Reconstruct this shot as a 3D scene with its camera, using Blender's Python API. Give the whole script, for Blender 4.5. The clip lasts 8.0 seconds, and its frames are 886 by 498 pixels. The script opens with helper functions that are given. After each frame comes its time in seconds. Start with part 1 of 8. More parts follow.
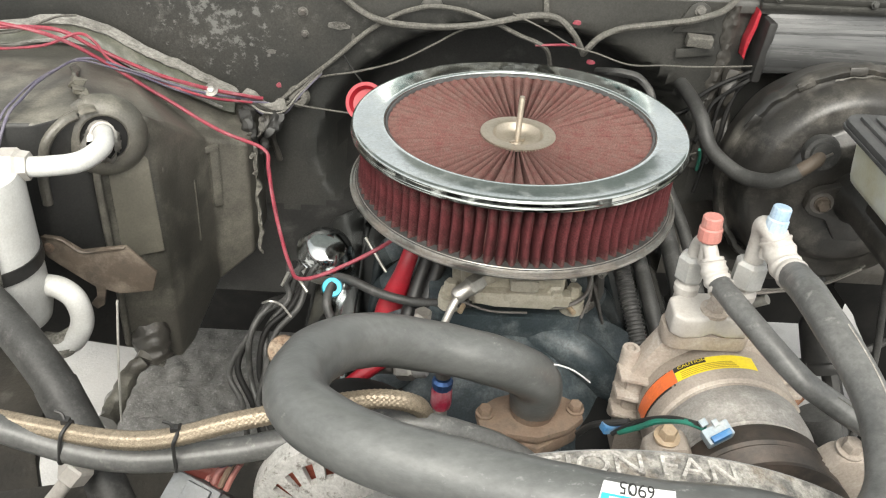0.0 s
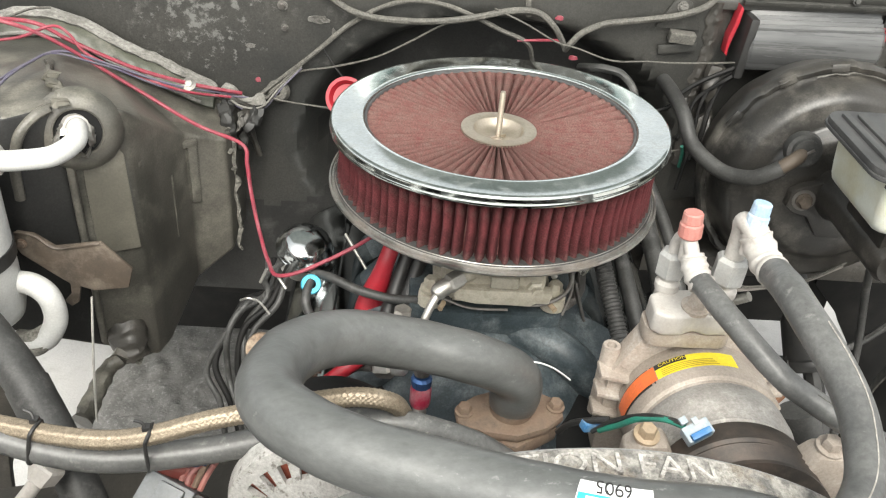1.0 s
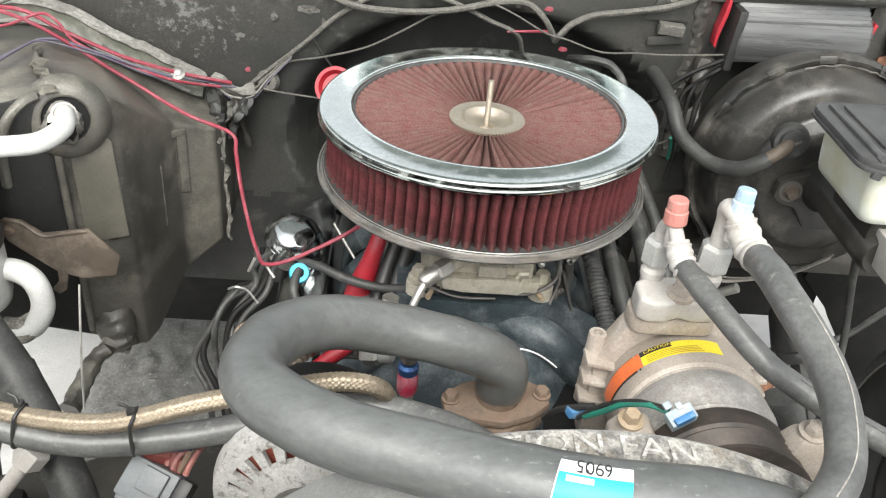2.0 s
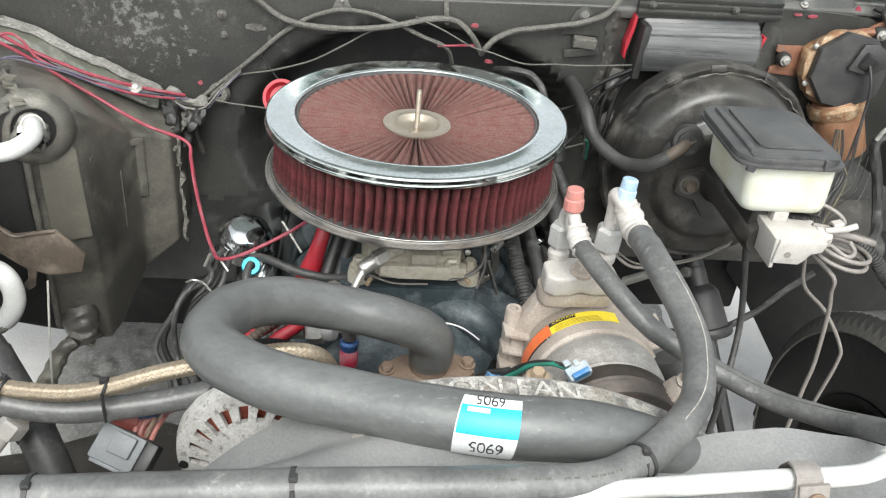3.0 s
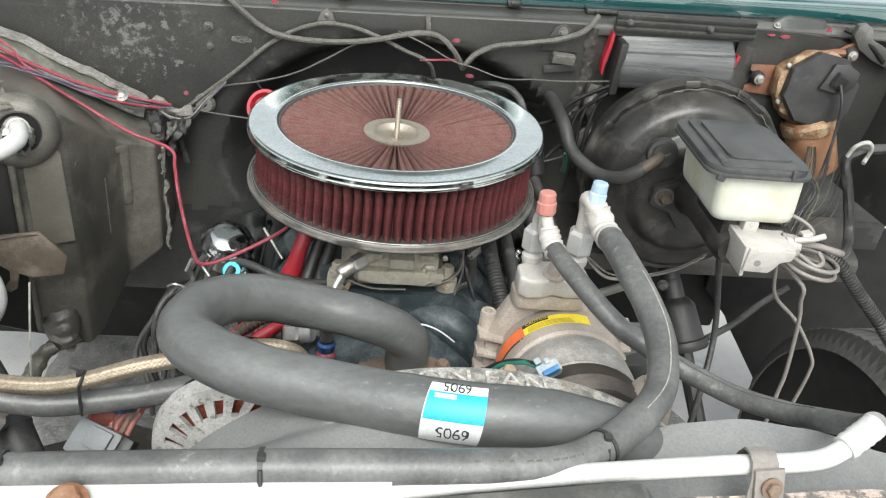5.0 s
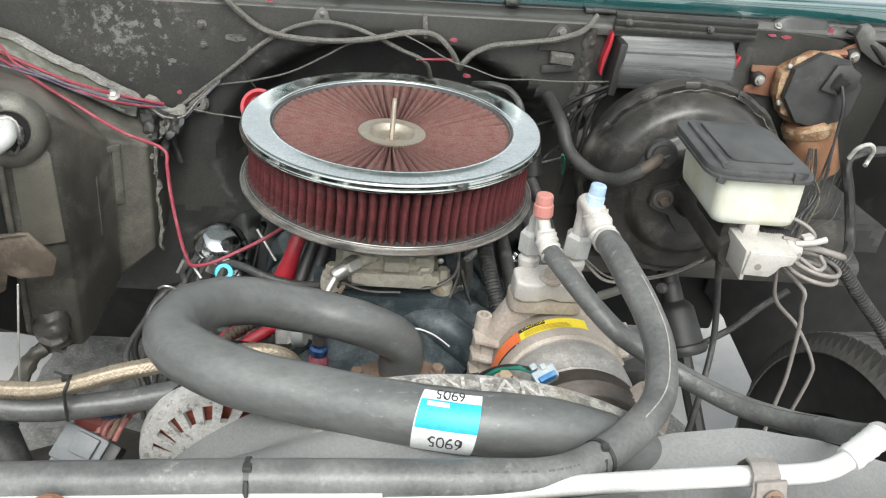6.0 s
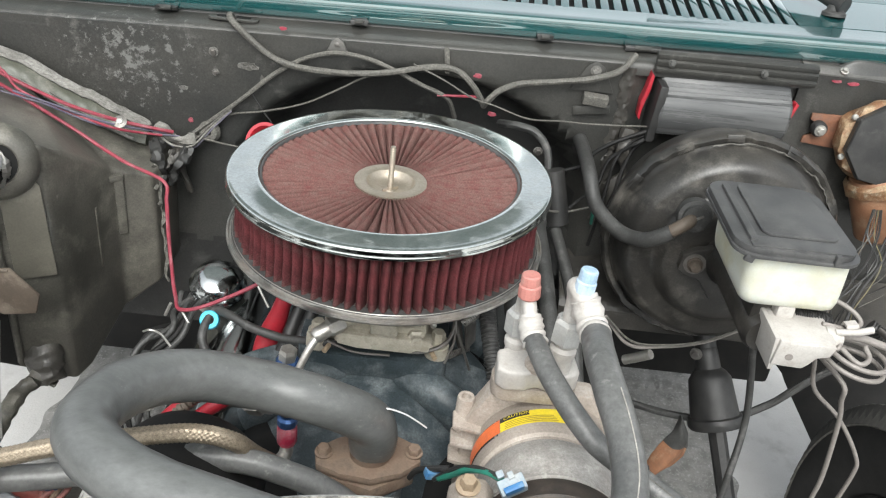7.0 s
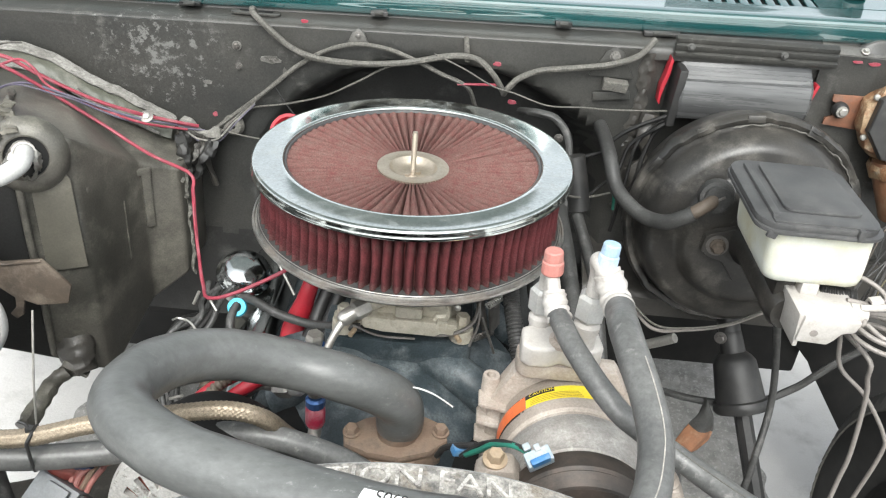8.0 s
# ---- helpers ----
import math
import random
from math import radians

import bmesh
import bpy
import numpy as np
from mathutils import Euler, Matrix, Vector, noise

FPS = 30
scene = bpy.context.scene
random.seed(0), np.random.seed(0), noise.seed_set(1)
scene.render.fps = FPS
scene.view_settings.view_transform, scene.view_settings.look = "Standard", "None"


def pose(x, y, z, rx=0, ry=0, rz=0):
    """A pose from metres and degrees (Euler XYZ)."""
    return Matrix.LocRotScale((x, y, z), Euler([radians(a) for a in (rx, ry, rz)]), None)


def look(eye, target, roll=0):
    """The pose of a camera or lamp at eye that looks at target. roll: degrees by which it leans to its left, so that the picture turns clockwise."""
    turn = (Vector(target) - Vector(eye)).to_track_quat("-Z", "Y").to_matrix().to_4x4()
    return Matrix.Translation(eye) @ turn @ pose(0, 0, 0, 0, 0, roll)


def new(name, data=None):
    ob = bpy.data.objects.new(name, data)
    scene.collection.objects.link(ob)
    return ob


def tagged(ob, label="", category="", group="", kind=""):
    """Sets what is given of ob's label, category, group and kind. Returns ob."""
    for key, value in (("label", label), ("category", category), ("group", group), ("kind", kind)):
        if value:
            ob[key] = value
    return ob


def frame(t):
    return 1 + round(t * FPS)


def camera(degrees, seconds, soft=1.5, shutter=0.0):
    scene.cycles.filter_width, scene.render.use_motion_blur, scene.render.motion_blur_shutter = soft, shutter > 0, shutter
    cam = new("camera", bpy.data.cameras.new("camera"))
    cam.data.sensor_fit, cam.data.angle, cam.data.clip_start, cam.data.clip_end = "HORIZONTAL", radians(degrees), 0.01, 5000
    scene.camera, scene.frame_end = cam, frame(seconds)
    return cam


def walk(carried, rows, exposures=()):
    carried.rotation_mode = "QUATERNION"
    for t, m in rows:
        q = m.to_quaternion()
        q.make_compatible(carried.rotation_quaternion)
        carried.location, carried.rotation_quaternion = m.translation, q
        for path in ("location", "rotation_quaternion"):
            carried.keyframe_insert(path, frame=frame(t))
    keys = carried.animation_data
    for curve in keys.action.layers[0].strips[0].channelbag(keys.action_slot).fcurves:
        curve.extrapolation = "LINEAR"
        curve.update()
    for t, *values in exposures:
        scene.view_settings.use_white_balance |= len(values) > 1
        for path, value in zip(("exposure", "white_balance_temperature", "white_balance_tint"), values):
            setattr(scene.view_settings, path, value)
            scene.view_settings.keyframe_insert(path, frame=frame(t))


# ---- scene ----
cam = camera(55.5, 8.0, soft=1.2)
PATH = [
    (0, (-0.106, -0.819, 1.483), (-0.034, 0.843, 0.372), 4.5),
    (0.5, (-0.103, -0.815, 1.479), (-0.012, 0.841, 0.361), 4.8),
    (1, (-0.099, -0.812, 1.477), (0.006, 0.847, 0.364), 5.2),
    (2.3, (-0.084, -0.827, 1.469), (0.036, 0.828, 0.352), 5.7),
    (2.5, (-0.076, -0.849, 1.477), (0.043, 0.805, 0.359), 5.4),
    (3, (-0.073, -0.923, 1.513), (0.145, 0.743, 0.428), 6.3),
    (3.5, (-0.071, -0.956, 1.511), (0.162, 0.727, 0.456), 6.6),
    (4, (-0.07, -0.962, 1.513), (0.172, 0.734, 0.481), 7.1),
    (4.5, (-0.063, -0.96, 1.508), (0.175, 0.739, 0.481), 7.1),
    (6, (-0.054, -0.938, 1.496), (0.188, 0.762, 0.47), 7.4),
    (6.5, (-0.023, -0.925, 1.507), (0.091, 0.78, 0.467), 6.9),
    (7, (0.043, -0.832, 1.523), (0.092, 0.869, 0.473), 7.2),
    (7.5, (0.059, -0.812, 1.528), (0.103, 0.888, 0.476), 7.1),
    (8, (0.043, -0.852, 1.509), (0.041, 0.852, 0.462), 5.4),
]
walk(cam, [(t, look(eye, target, roll)) for t, eye, target, roll in PATH], exposures=[(0, 1.29, 6900, 6), (0.5, 1.4, 6850, 6), (1, 1.45, 6800, 6), (2.5, 1.43, 6500, 6), (3.5, 1.18, 6450, 5), (6, 1.17, 6450, 5), (7, 1.21, 6450, 6), (7.5, 1.37, 6450, 6), (8, 1.46, 6450, 6)])

# ---- daylight: bright overcast sky ----
world = bpy.data.worlds.new("sky")
scene.world = world
world.use_nodes = True
wt = world.node_tree
sky = wt.nodes.new("ShaderNodeTexSky")
sky.sky_type = "NISHITA"
sky.sun_disc = False
sky.sun_elevation, sky.sun_rotation = radians(52), radians(183)
sky.air_density, sky.dust_density = 1.0, 4.0
hsv = wt.nodes.new("ShaderNodeHueSaturation")
hsv.inputs["Saturation"].default_value = 0.2
wt.links.new(sky.outputs[0], hsv.inputs["Color"])
wt.links.new(hsv.outputs[0], wt.nodes["Background"].inputs["Color"])
wt.nodes["Background"].inputs["Strength"].default_value = 0.15
sun_data = bpy.data.lights.new("sun", "SUN")
sun_data.energy, sun_data.angle, sun_data.color = 0.8, radians(35), (1, 0.98, 0.96)
sun = new("sun", sun_data)
sun.matrix_world = look((-0.15, -2.6, 4.0), (0, 0, 1))


# ---- materials ----
def surface(name, base, second=None, rough=0.6, metal=0.0, scale=30.0, mix=(0.4, 0.65), dust=None, dust_mix=(0.5, 0.75),
            dust_scale=9.0, bump=0.15, bump_scale=250.0, bump_size=0.001, coat=0.0, rough_var=0.15, sub=0.0, spec=0.5, island=0.0, patch=0.0, grain=0.1, grain_scale=420.0, stretch=None):
    m = bpy.data.materials.new(name)
    m.use_nodes = True
    nt = m.node_tree
    n, l = nt.nodes, nt.links
    bs = n["Principled BSDF"]
    co = n.new("ShaderNodeTexCoord").outputs["Object"]
    if stretch:
        mp = n.new("ShaderNodeMapping")
        mp.inputs["Scale"].default_value = stretch
        l.new(co, mp.inputs["Vector"])
        co = mp.outputs[0]

    def noise_tex(sc, detail=6.0, rough_=0.6):
        q = n.new("ShaderNodeTexNoise")
        q.inputs["Scale"].default_value, q.inputs["Detail"].default_value, q.inputs["Roughness"].default_value = sc, detail, rough_
        l.new(co, q.inputs["Vector"])
        return q.outputs[0]

    def ramp(src, lo, hi):
        q = n.new("ShaderNodeMapRange")
        q.inputs["From Min"].default_value, q.inputs["From Max"].default_value = lo, hi
        l.new(src, q.inputs["Value"])
        return q.outputs[0]

    def blend(fac, a, b):
        q = n.new("ShaderNodeMix")
        q.data_type = "RGBA"
        l.new(fac, q.inputs[0])
        for k, v in ((6, a), (7, b)):
            if isinstance(v, tuple):
                q.inputs[k].default_value = (*v, 1)
            else:
                l.new(v, q.inputs[k])
        return q.outputs[2]

    second = second or tuple(c * 0.7 for c in base)
    col = blend(ramp(noise_tex(scale), *mix), base, second)
    if island:
        g = n.new("ShaderNodeNewGeometry")
        q = n.new("ShaderNodeHueSaturation")
        l.new(ramp_value(nt, g.outputs["Random Per Island"], 1 - island, 1 + island), q.inputs["Value"])
        l.new(col, q.inputs["Color"])
        col = q.outputs[0]
    rg = None
    if dust:
        f = ramp(noise_tex(dust_scale, 9.0, 0.68), *dust_mix)
        if patch:
            q = n.new("ShaderNodeMath")
            q.operation = "MULTIPLY"
            l.new(f, q.inputs[0])
            l.new(ramp(noise_tex(patch, 3.0), 0.46, 0.62), q.inputs[1])
            f = q.outputs[0]
        col = blend(f, col, dust)
        q = n.new("ShaderNodeMapRange")
        q.inputs["To Min"].default_value, q.inputs["To Max"].default_value = rough, min(1.0, rough + 0.3)
        l.new(f, q.inputs["Value"])
        rg = q.outputs[0]
        if metal:
            q = n.new("ShaderNodeMapRange")
            q.inputs["To Min"].default_value, q.inputs["To Max"].default_value = metal, metal * 0.4
            l.new(f, q.inputs["Value"])
            l.new(q.outputs[0], bs.inputs["Metallic"])
    if rg is None:
        q = n.new("ShaderNodeMapRange")
        q.inputs["To Min"].default_value, q.inputs["To Max"].default_value = max(0.02, rough - rough_var / 2), min(1, rough + rough_var)
        l.new(noise_tex(scale * 0.6), q.inputs["Value"])
        rg = q.outputs[0]
    l.new(rg, bs.inputs["Roughness"])
    if grain:
        q = n.new("ShaderNodeHueSaturation")
        l.new(ramp_value(nt, ramp(noise_tex(grain_scale, 3.0, 0.7), 0.3, 0.7), 1 - grain, 1 + grain), q.inputs["Value"])
        l.new(col, q.inputs["Color"])
        col = q.outputs[0]
    l.new(col, bs.inputs["Base Color"])
    if not (dust and metal):
        bs.inputs["Metallic"].default_value = metal
    bs.inputs["Specular IOR Level"].default_value = spec
    bs.inputs["Coat Weight"].default_value = coat
    if sub:
        bs.inputs["Subsurface Weight"].default_value = sub
        bs.inputs["Subsurface Radius"].default_value = (0.02, 0.015, 0.008)
    if bump:
        b = n.new("ShaderNodeBump")
        b.inputs["Strength"].default_value, b.inputs["Distance"].default_value = bump, bump_size
        l.new(noise_tex(bump_scale, 5.0), b.inputs["Height"])
        l.new(b.outputs[0], bs.inputs["Normal"])
    return m


def ramp_value(nt, src, lo, hi):
    q = nt.nodes.new("ShaderNodeMapRange")
    q.inputs["To Min"].default_value, q.inputs["To Max"].default_value = lo, hi
    nt.links.new(src, q.inputs["Value"])
    return q.outputs[0]


M = dict(
    firewall=surface("dirty_black_paint", (0.027, 0.0275, 0.026), (0.052, 0.05, 0.045), 0.42, 0, 7, (0.35, 0.7), dust=(0.11, 0.107, 0.098), dust_mix=(0.55, 0.74), dust_scale=45, bump=0.5, bump_scale=90, patch=5.0, grain=0.28),
    plastic=surface("black_plastic", (0.06, 0.0575, 0.0495), (0.125, 0.117, 0.101), 0.36, 0, 7, dust=(0.24, 0.227, 0.19), dust_mix=(0.5, 0.8), dust_scale=13, bump=0.3, bump_scale=120, grain=0.22),
    black=surface("plain_black", (0.02, 0.02, 0.02), (0.035, 0.034, 0.033), 0.45, 0, 40, dust=(0.1, 0.095, 0.09), dust_mix=(0.6, 0.85), dust_scale=25),
    # near-black for grimy steel, and for gaps whose shade is put in as colour
    deep=surface("grime_and_shade_black", (0.008, 0.008, 0.008), (0.014, 0.0135, 0.013), 0.6, 0, 20, dust=(0.035, 0.033, 0.03), dust_mix=(0.55, 0.85), dust_scale=12, spec=0.25),
    rubber=surface("dusty_rubber", (0.062, 0.065, 0.064), (0.135, 0.138, 0.135), 0.36, 0, 11, (0.3, 0.72), dust=(0.34, 0.34, 0.33), dust_mix=(0.6, 0.75), dust_scale=260, bump=0.25, bump_scale=260, patch=12, grain=0.16, grain_scale=200, stretch=(0.45, 0.8, 1), spec=0.6),
    rubber_line=surface("dusty_black_line_rubber", (0.07, 0.071, 0.07), (0.14, 0.14, 0.136), 0.4, 0, 22, (0.35, 0.7), dust=(0.25, 0.245, 0.235), dust_mix=(0.55, 0.7), dust_scale=110, bump=0.2, bump_scale=350, patch=16, grain=0.2, grain_scale=260),
    rubber_dark=surface("black_rubber", (0.032, 0.032, 0.031), (0.055, 0.055, 0.053), 0.5, 0, 30, dust=(0.15, 0.145, 0.14), dust_mix=(0.55, 0.85), dust_scale=50, grain=0.3),
    chrome=surface("chrome", (0.58, 0.61, 0.595), (0.47, 0.5, 0.485), 0.075, 1.0, 14, dust=(0.33, 0.335, 0.315), dust_mix=(0.5, 1.0), dust_scale=55, bump=0.03, bump_scale=45, grain=0.14, grain_scale=330),
    chrome_smooth=surface("polished_dark_chrome", (0.46, 0.48, 0.48), (0.36, 0.38, 0.385), 0.1, 1.0, 20, dust=(0.2, 0.2, 0.19), dust_mix=(0.5, 1.05), dust_scale=30, bump=0.0, grain=0.05),
    zinc=surface("dirty_zinc", (0.5, 0.47, 0.395), (0.37, 0.34, 0.275), 0.45, 0.2, 45, dust=(0.27, 0.24, 0.185), dust_mix=(0.54, 0.78), dust_scale=70, bump=0.3, bump_scale=300, grain=0.12),
    steel=surface("dull_steel", (0.5, 0.49, 0.46), (0.38, 0.36, 0.33), 0.38, 0.8, 50, bump=0.15),
    rust=surface("rusted_iron", (0.16, 0.11, 0.08), (0.25, 0.18, 0.13), 0.85, 0, 45, dust=(0.1, 0.08, 0.065), dust_mix=(0.48, 0.68), dust_scale=45, bump=0.5, bump_scale=400),
    rust_orange=surface("orange_rust", (0.27, 0.125, 0.065), (0.17, 0.085, 0.05), 0.7, 0.1, 35, dust=(0.36, 0.24, 0.16), dust_mix=(0.5, 0.72), dust_scale=40, bump=0.4, bump_scale=400),
    filter=surface("oiled_red_cotton", (0.14, 0.034, 0.036), (0.2, 0.055, 0.055), 0.9, 0, 22, dust=(0.21, 0.15, 0.135), dust_mix=(0.46, 0.78), dust_scale=14, bump=0.5, bump_scale=1500, spec=0.2, island=0.18),
    filter_top=surface("dusty_red_cotton", (0.115, 0.037, 0.035), (0.128, 0.06, 0.053), 0.9, 0, 60, (0.3, 0.7), dust=(0.145, 0.1, 0.086), dust_mix=(0.3, 0.85), dust_scale=90, bump=0.5, bump_scale=1200, spec=0.2, grain=0.35, grain_scale=700),
    cap_rusty=surface("rusty_tan_cap", (0.3, 0.24, 0.18), (0.2, 0.13, 0.085), 0.75, 0.1, 60, dust=(0.13, 0.085, 0.06), dust_mix=(0.5, 0.66), dust_scale=130, bump=0.4, grain=0.35),
    strip_olive=surface("dusty_olive_plastic", (0.098, 0.092, 0.075), (0.135, 0.126, 0.103), 0.5, 0, 12, dust=(0.24, 0.222, 0.185), dust_mix=(0.52, 0.85), dust_scale=14, bump=0.15, grain=0.12),
    plug_pale=surface("pale_blue_grey_plastic", (0.33, 0.39, 0.43), (0.26, 0.31, 0.35), 0.5, 0, 60, dust=(0.42, 0.42, 0.4), dust_mix=(0.5, 0.8), dust_scale=80),
    white_crust=surface("flaky_white_crust", (0.33, 0.317, 0.29), (0.13, 0.126, 0.12), 0.85, 0, 75, (0.42, 0.6), dust=(0.2, 0.175, 0.145), dust_mix=(0.52, 0.66), dust_scale=55, bump=0.9, bump_scale=200, bump_size=0.002, grain=0.35),
    cast=surface("dusty_cast_aluminium", (0.37, 0.322, 0.28), (0.3, 0.258, 0.22), 0.6, 0.1, 22, dust=(0.47, 0.43, 0.39), dust_mix=(0.52, 0.76), dust_scale=45, bump=0.45, bump_scale=320, grain=0.16),
    cast_grey=surface("dirty_grey_aluminium", (0.36, 0.345, 0.325), (0.27, 0.25, 0.23), 0.55, 0.15, 40, dust=(0.47, 0.45, 0.42), dust_mix=(0.52, 0.7), dust_scale=70, bump=0.5, bump_scale=300, grain=0.2),
    white=surface("corroded_white_aluminium", (0.45, 0.43, 0.405), (0.385, 0.36, 0.335), 0.55, 0.05, 40, dust=(0.3, 0.262, 0.225), dust_mix=(0.56, 0.8), dust_scale=60, bump=0.25, bump_scale=300, grain=0.08),
    alu=surface("bare_aluminium_casting", (0.54, 0.53, 0.51), (0.4, 0.39, 0.37), 0.55, 0.15, 50, dust=(0.22, 0.205, 0.185), dust_mix=(0.54, 0.64), dust_scale=130, bump=0.6, bump_scale=260, grain=0.2),
    manifold=surface("blue_black_iron", (0.024, 0.034, 0.039), (0.045, 0.058, 0.066), 0.45, 0, 18, dust=(0.14, 0.158, 0.165), dust_mix=(0.47, 0.72), dust_scale=26, bump=0.45, bump_scale=160, grain=0.35),
    yellow=surface("yellow_sticker", (0.85, 0.68, 0.03), (0.8, 0.62, 0.05), 0.45, 0, 60),
    orange=surface("orange_sticker", (0.8, 0.17, 0.04), (0.72, 0.15, 0.05), 0.45, 0, 60),
    red=surface("red_plastic", (0.36, 0.018, 0.03), (0.29, 0.022, 0.033), 0.4, 0, 40, dust=(0.42, 0.17, 0.16), dust_mix=(0.58, 0.85), dust_scale=40),
    red_wire=surface("red_insulation", (0.27, 0.035, 0.055), (0.21, 0.038, 0.055), 0.45, 0, 80, dust=(0.32, 0.15, 0.165), dust_mix=(0.5, 0.8), dust_scale=60),
    red_faded=surface("faded_red_cap", (0.42, 0.17, 0.145), (0.37, 0.17, 0.145), 0.6, 0, 60, dust=(0.52, 0.36, 0.32), dust_mix=(0.5, 0.8), dust_scale=60),
    blue_faded=surface("faded_blue_cap", (0.26, 0.37, 0.49), (0.32, 0.42, 0.53), 0.6, 0, 60, dust=(0.5, 0.57, 0.63), dust_mix=(0.5, 0.8), dust_scale=60),
    blue=surface("blue_plastic", (0.03, 0.15, 0.36), (0.05, 0.18, 0.36), 0.45, 0, 60, dust=(0.2, 0.26, 0.32), dust_mix=(0.55, 0.8), dust_scale=60),
    cyan=surface("cyan_plastic", (0.0, 0.42, 0.62), (0.02, 0.4, 0.58), 0.4, 0, 60),
    green=surface("green_insulation", (0.02, 0.2, 0.14), (0.03, 0.16, 0.12), 0.5, 0, 60),
    paint=surface("teal_green_paint", (0.012, 0.072, 0.074), (0.01, 0.06, 0.062), 0.14, 0.1, 20, dust=(0.1, 0.14, 0.14), dust_mix=(0.54, 0.98), dust_scale=8, bump=0.03, coat=1.0, grain=0.05, spec=1.0),
    wire_grey=surface("grey_wire_loom", (0.095, 0.091, 0.081), (0.055, 0.052, 0.046), 0.7, 0, 90, dust=(0.19, 0.181, 0.16), dust_mix=(0.48, 0.75), dust_scale=90, bump=0.4, grain=0.4),
    wire_white=surface("dirty_white_wire", (0.42, 0.41, 0.38), (0.3, 0.29, 0.27), 0.6, 0, 60),
    wire_purple=surface("purple_wire", (0.1, 0.09, 0.135), (0.12, 0.11, 0.14), 0.6, 0, 60, dust=(0.2, 0.19, 0.19), dust_mix=(0.5, 0.8), dust_scale=90),
    tank=surface("yellowed_translucent_plastic", (0.6, 0.61, 0.545), (0.5, 0.47, 0.32), 0.4, 0, 11, (0.44, 0.66), dust=(0.4, 0.34, 0.2), dust_mix=(0.55, 0.8), dust_scale=16, bump=0.05, sub=0.12, grain=0.05),
    braid=surface("bronze_braid", (0.36, 0.3, 0.225), (0.25, 0.205, 0.152), 0.45, 0.6, 300, dust=(0.34, 0.295, 0.23), dust_mix=(0.55, 0.8), dust_scale=60, bump=0.3, bump_scale=900, grain=0.3, grain_scale=900),
    label=surface("white_paper_label", (0.68, 0.69, 0.69), (0.62, 0.63, 0.63), 0.5, 0, 60, bump=0.03),
    label_blue=surface("cyan_label", (0.015, 0.3, 0.43), (0.02, 0.36, 0.47), 0.4, 0, 30, bump=0.03),
    ink=surface("black_ink", (0.02, 0.02, 0.02), (0.03, 0.03, 0.03), 0.6, 0, 60, bump=0),
    concrete=surface("pale_concrete", (0.58, 0.57, 0.555), (0.5, 0.49, 0.475), 0.9, 0, 2.5, dust=(0.36, 0.35, 0.335), dust_mix=(0.52, 0.78), dust_scale=9, bump=0.5, bump_scale=120, bump_size=0.003),
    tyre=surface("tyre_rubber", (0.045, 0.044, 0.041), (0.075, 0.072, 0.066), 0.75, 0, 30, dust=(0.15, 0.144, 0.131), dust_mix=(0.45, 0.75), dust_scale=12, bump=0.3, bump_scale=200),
    primer=surface("blue_grey_plastic", (0.19, 0.2, 0.21), (0.145, 0.153, 0.16), 0.5, 0, 40, dust=(0.26, 0.265, 0.265), dust_mix=(0.52, 0.85), dust_scale=40),
    shroud=surface("dusty_grey_plastic", (0.165, 0.167, 0.166), (0.21, 0.21, 0.206), 0.5, 0, 8, dust=(0.32, 0.315, 0.305), dust_mix=(0.56, 0.74), dust_scale=60, bump=0.25, bump_scale=250, patch=9, grain=0.14),
    # colour streaks drawn out along x imitate the banded sheen on the cover
    gloss_black=surface("sheen_streaked_black_plastic", (0.055, 0.056, 0.057), (0.085, 0.086, 0.086), 0.26, 0, 40, (0.4, 0.6), dust=(0.15, 0.152, 0.152), dust_mix=(0.5, 0.85), dust_scale=60, bump=0.03, bump_scale=120, grain=0.14, stretch=(0.06, 1, 1)),
    booster=surface("dusty_black_steel", (0.019, 0.0183, 0.0172), (0.041, 0.0375, 0.033), 0.32, 0, 12, dust=(0.165, 0.153, 0.134), dust_mix=(0.5, 0.85), dust_scale=16, bump=0.35, bump_scale=110, grain=0.3),
    cap_black=surface("black_rubber_cap", (0.045, 0.045, 0.046), (0.062, 0.062, 0.062), 0.42, 0, 30, dust=(0.13, 0.128, 0.124), dust_mix=(0.5, 0.85), dust_scale=20, bump=0.08),
    line_grey=surface("dusty_steel_line", (0.26, 0.238, 0.22), (0.19, 0.172, 0.158), 0.55, 0.2, 60, dust=(0.31, 0.288, 0.265), dust_mix=(0.5, 0.8), dust_scale=60),
    pleat=surface("oiled_red_pleat", (0.055, 0.0145, 0.016), (0.115, 0.028, 0.031), 0.9, 0, 40, dust=(0.13, 0.092, 0.082), dust_mix=(0.5, 0.82), dust_scale=25, bump=0.5, bump_scale=1200, spec=0.2, grain=0.35, grain_scale=800),
    chrome_dusty=surface("dusty_chrome", (0.4, 0.395, 0.375), (0.26, 0.245, 0.225), 0.28, 0.95, 30, dust=(0.2, 0.178, 0.155), dust_mix=(0.42, 0.64), dust_scale=25, bump=0.1),
    hub=surface("warm_zinc", (0.44, 0.385, 0.31), (0.36, 0.31, 0.25), 0.3, 0.8, 60, dust=(0.4, 0.34, 0.29), dust_mix=(0.5, 0.8), dust_scale=60),
    steel_dark=surface("tarnished_steel", (0.2, 0.19, 0.18), (0.13, 0.12, 0.11), 0.45, 0.7, 50),
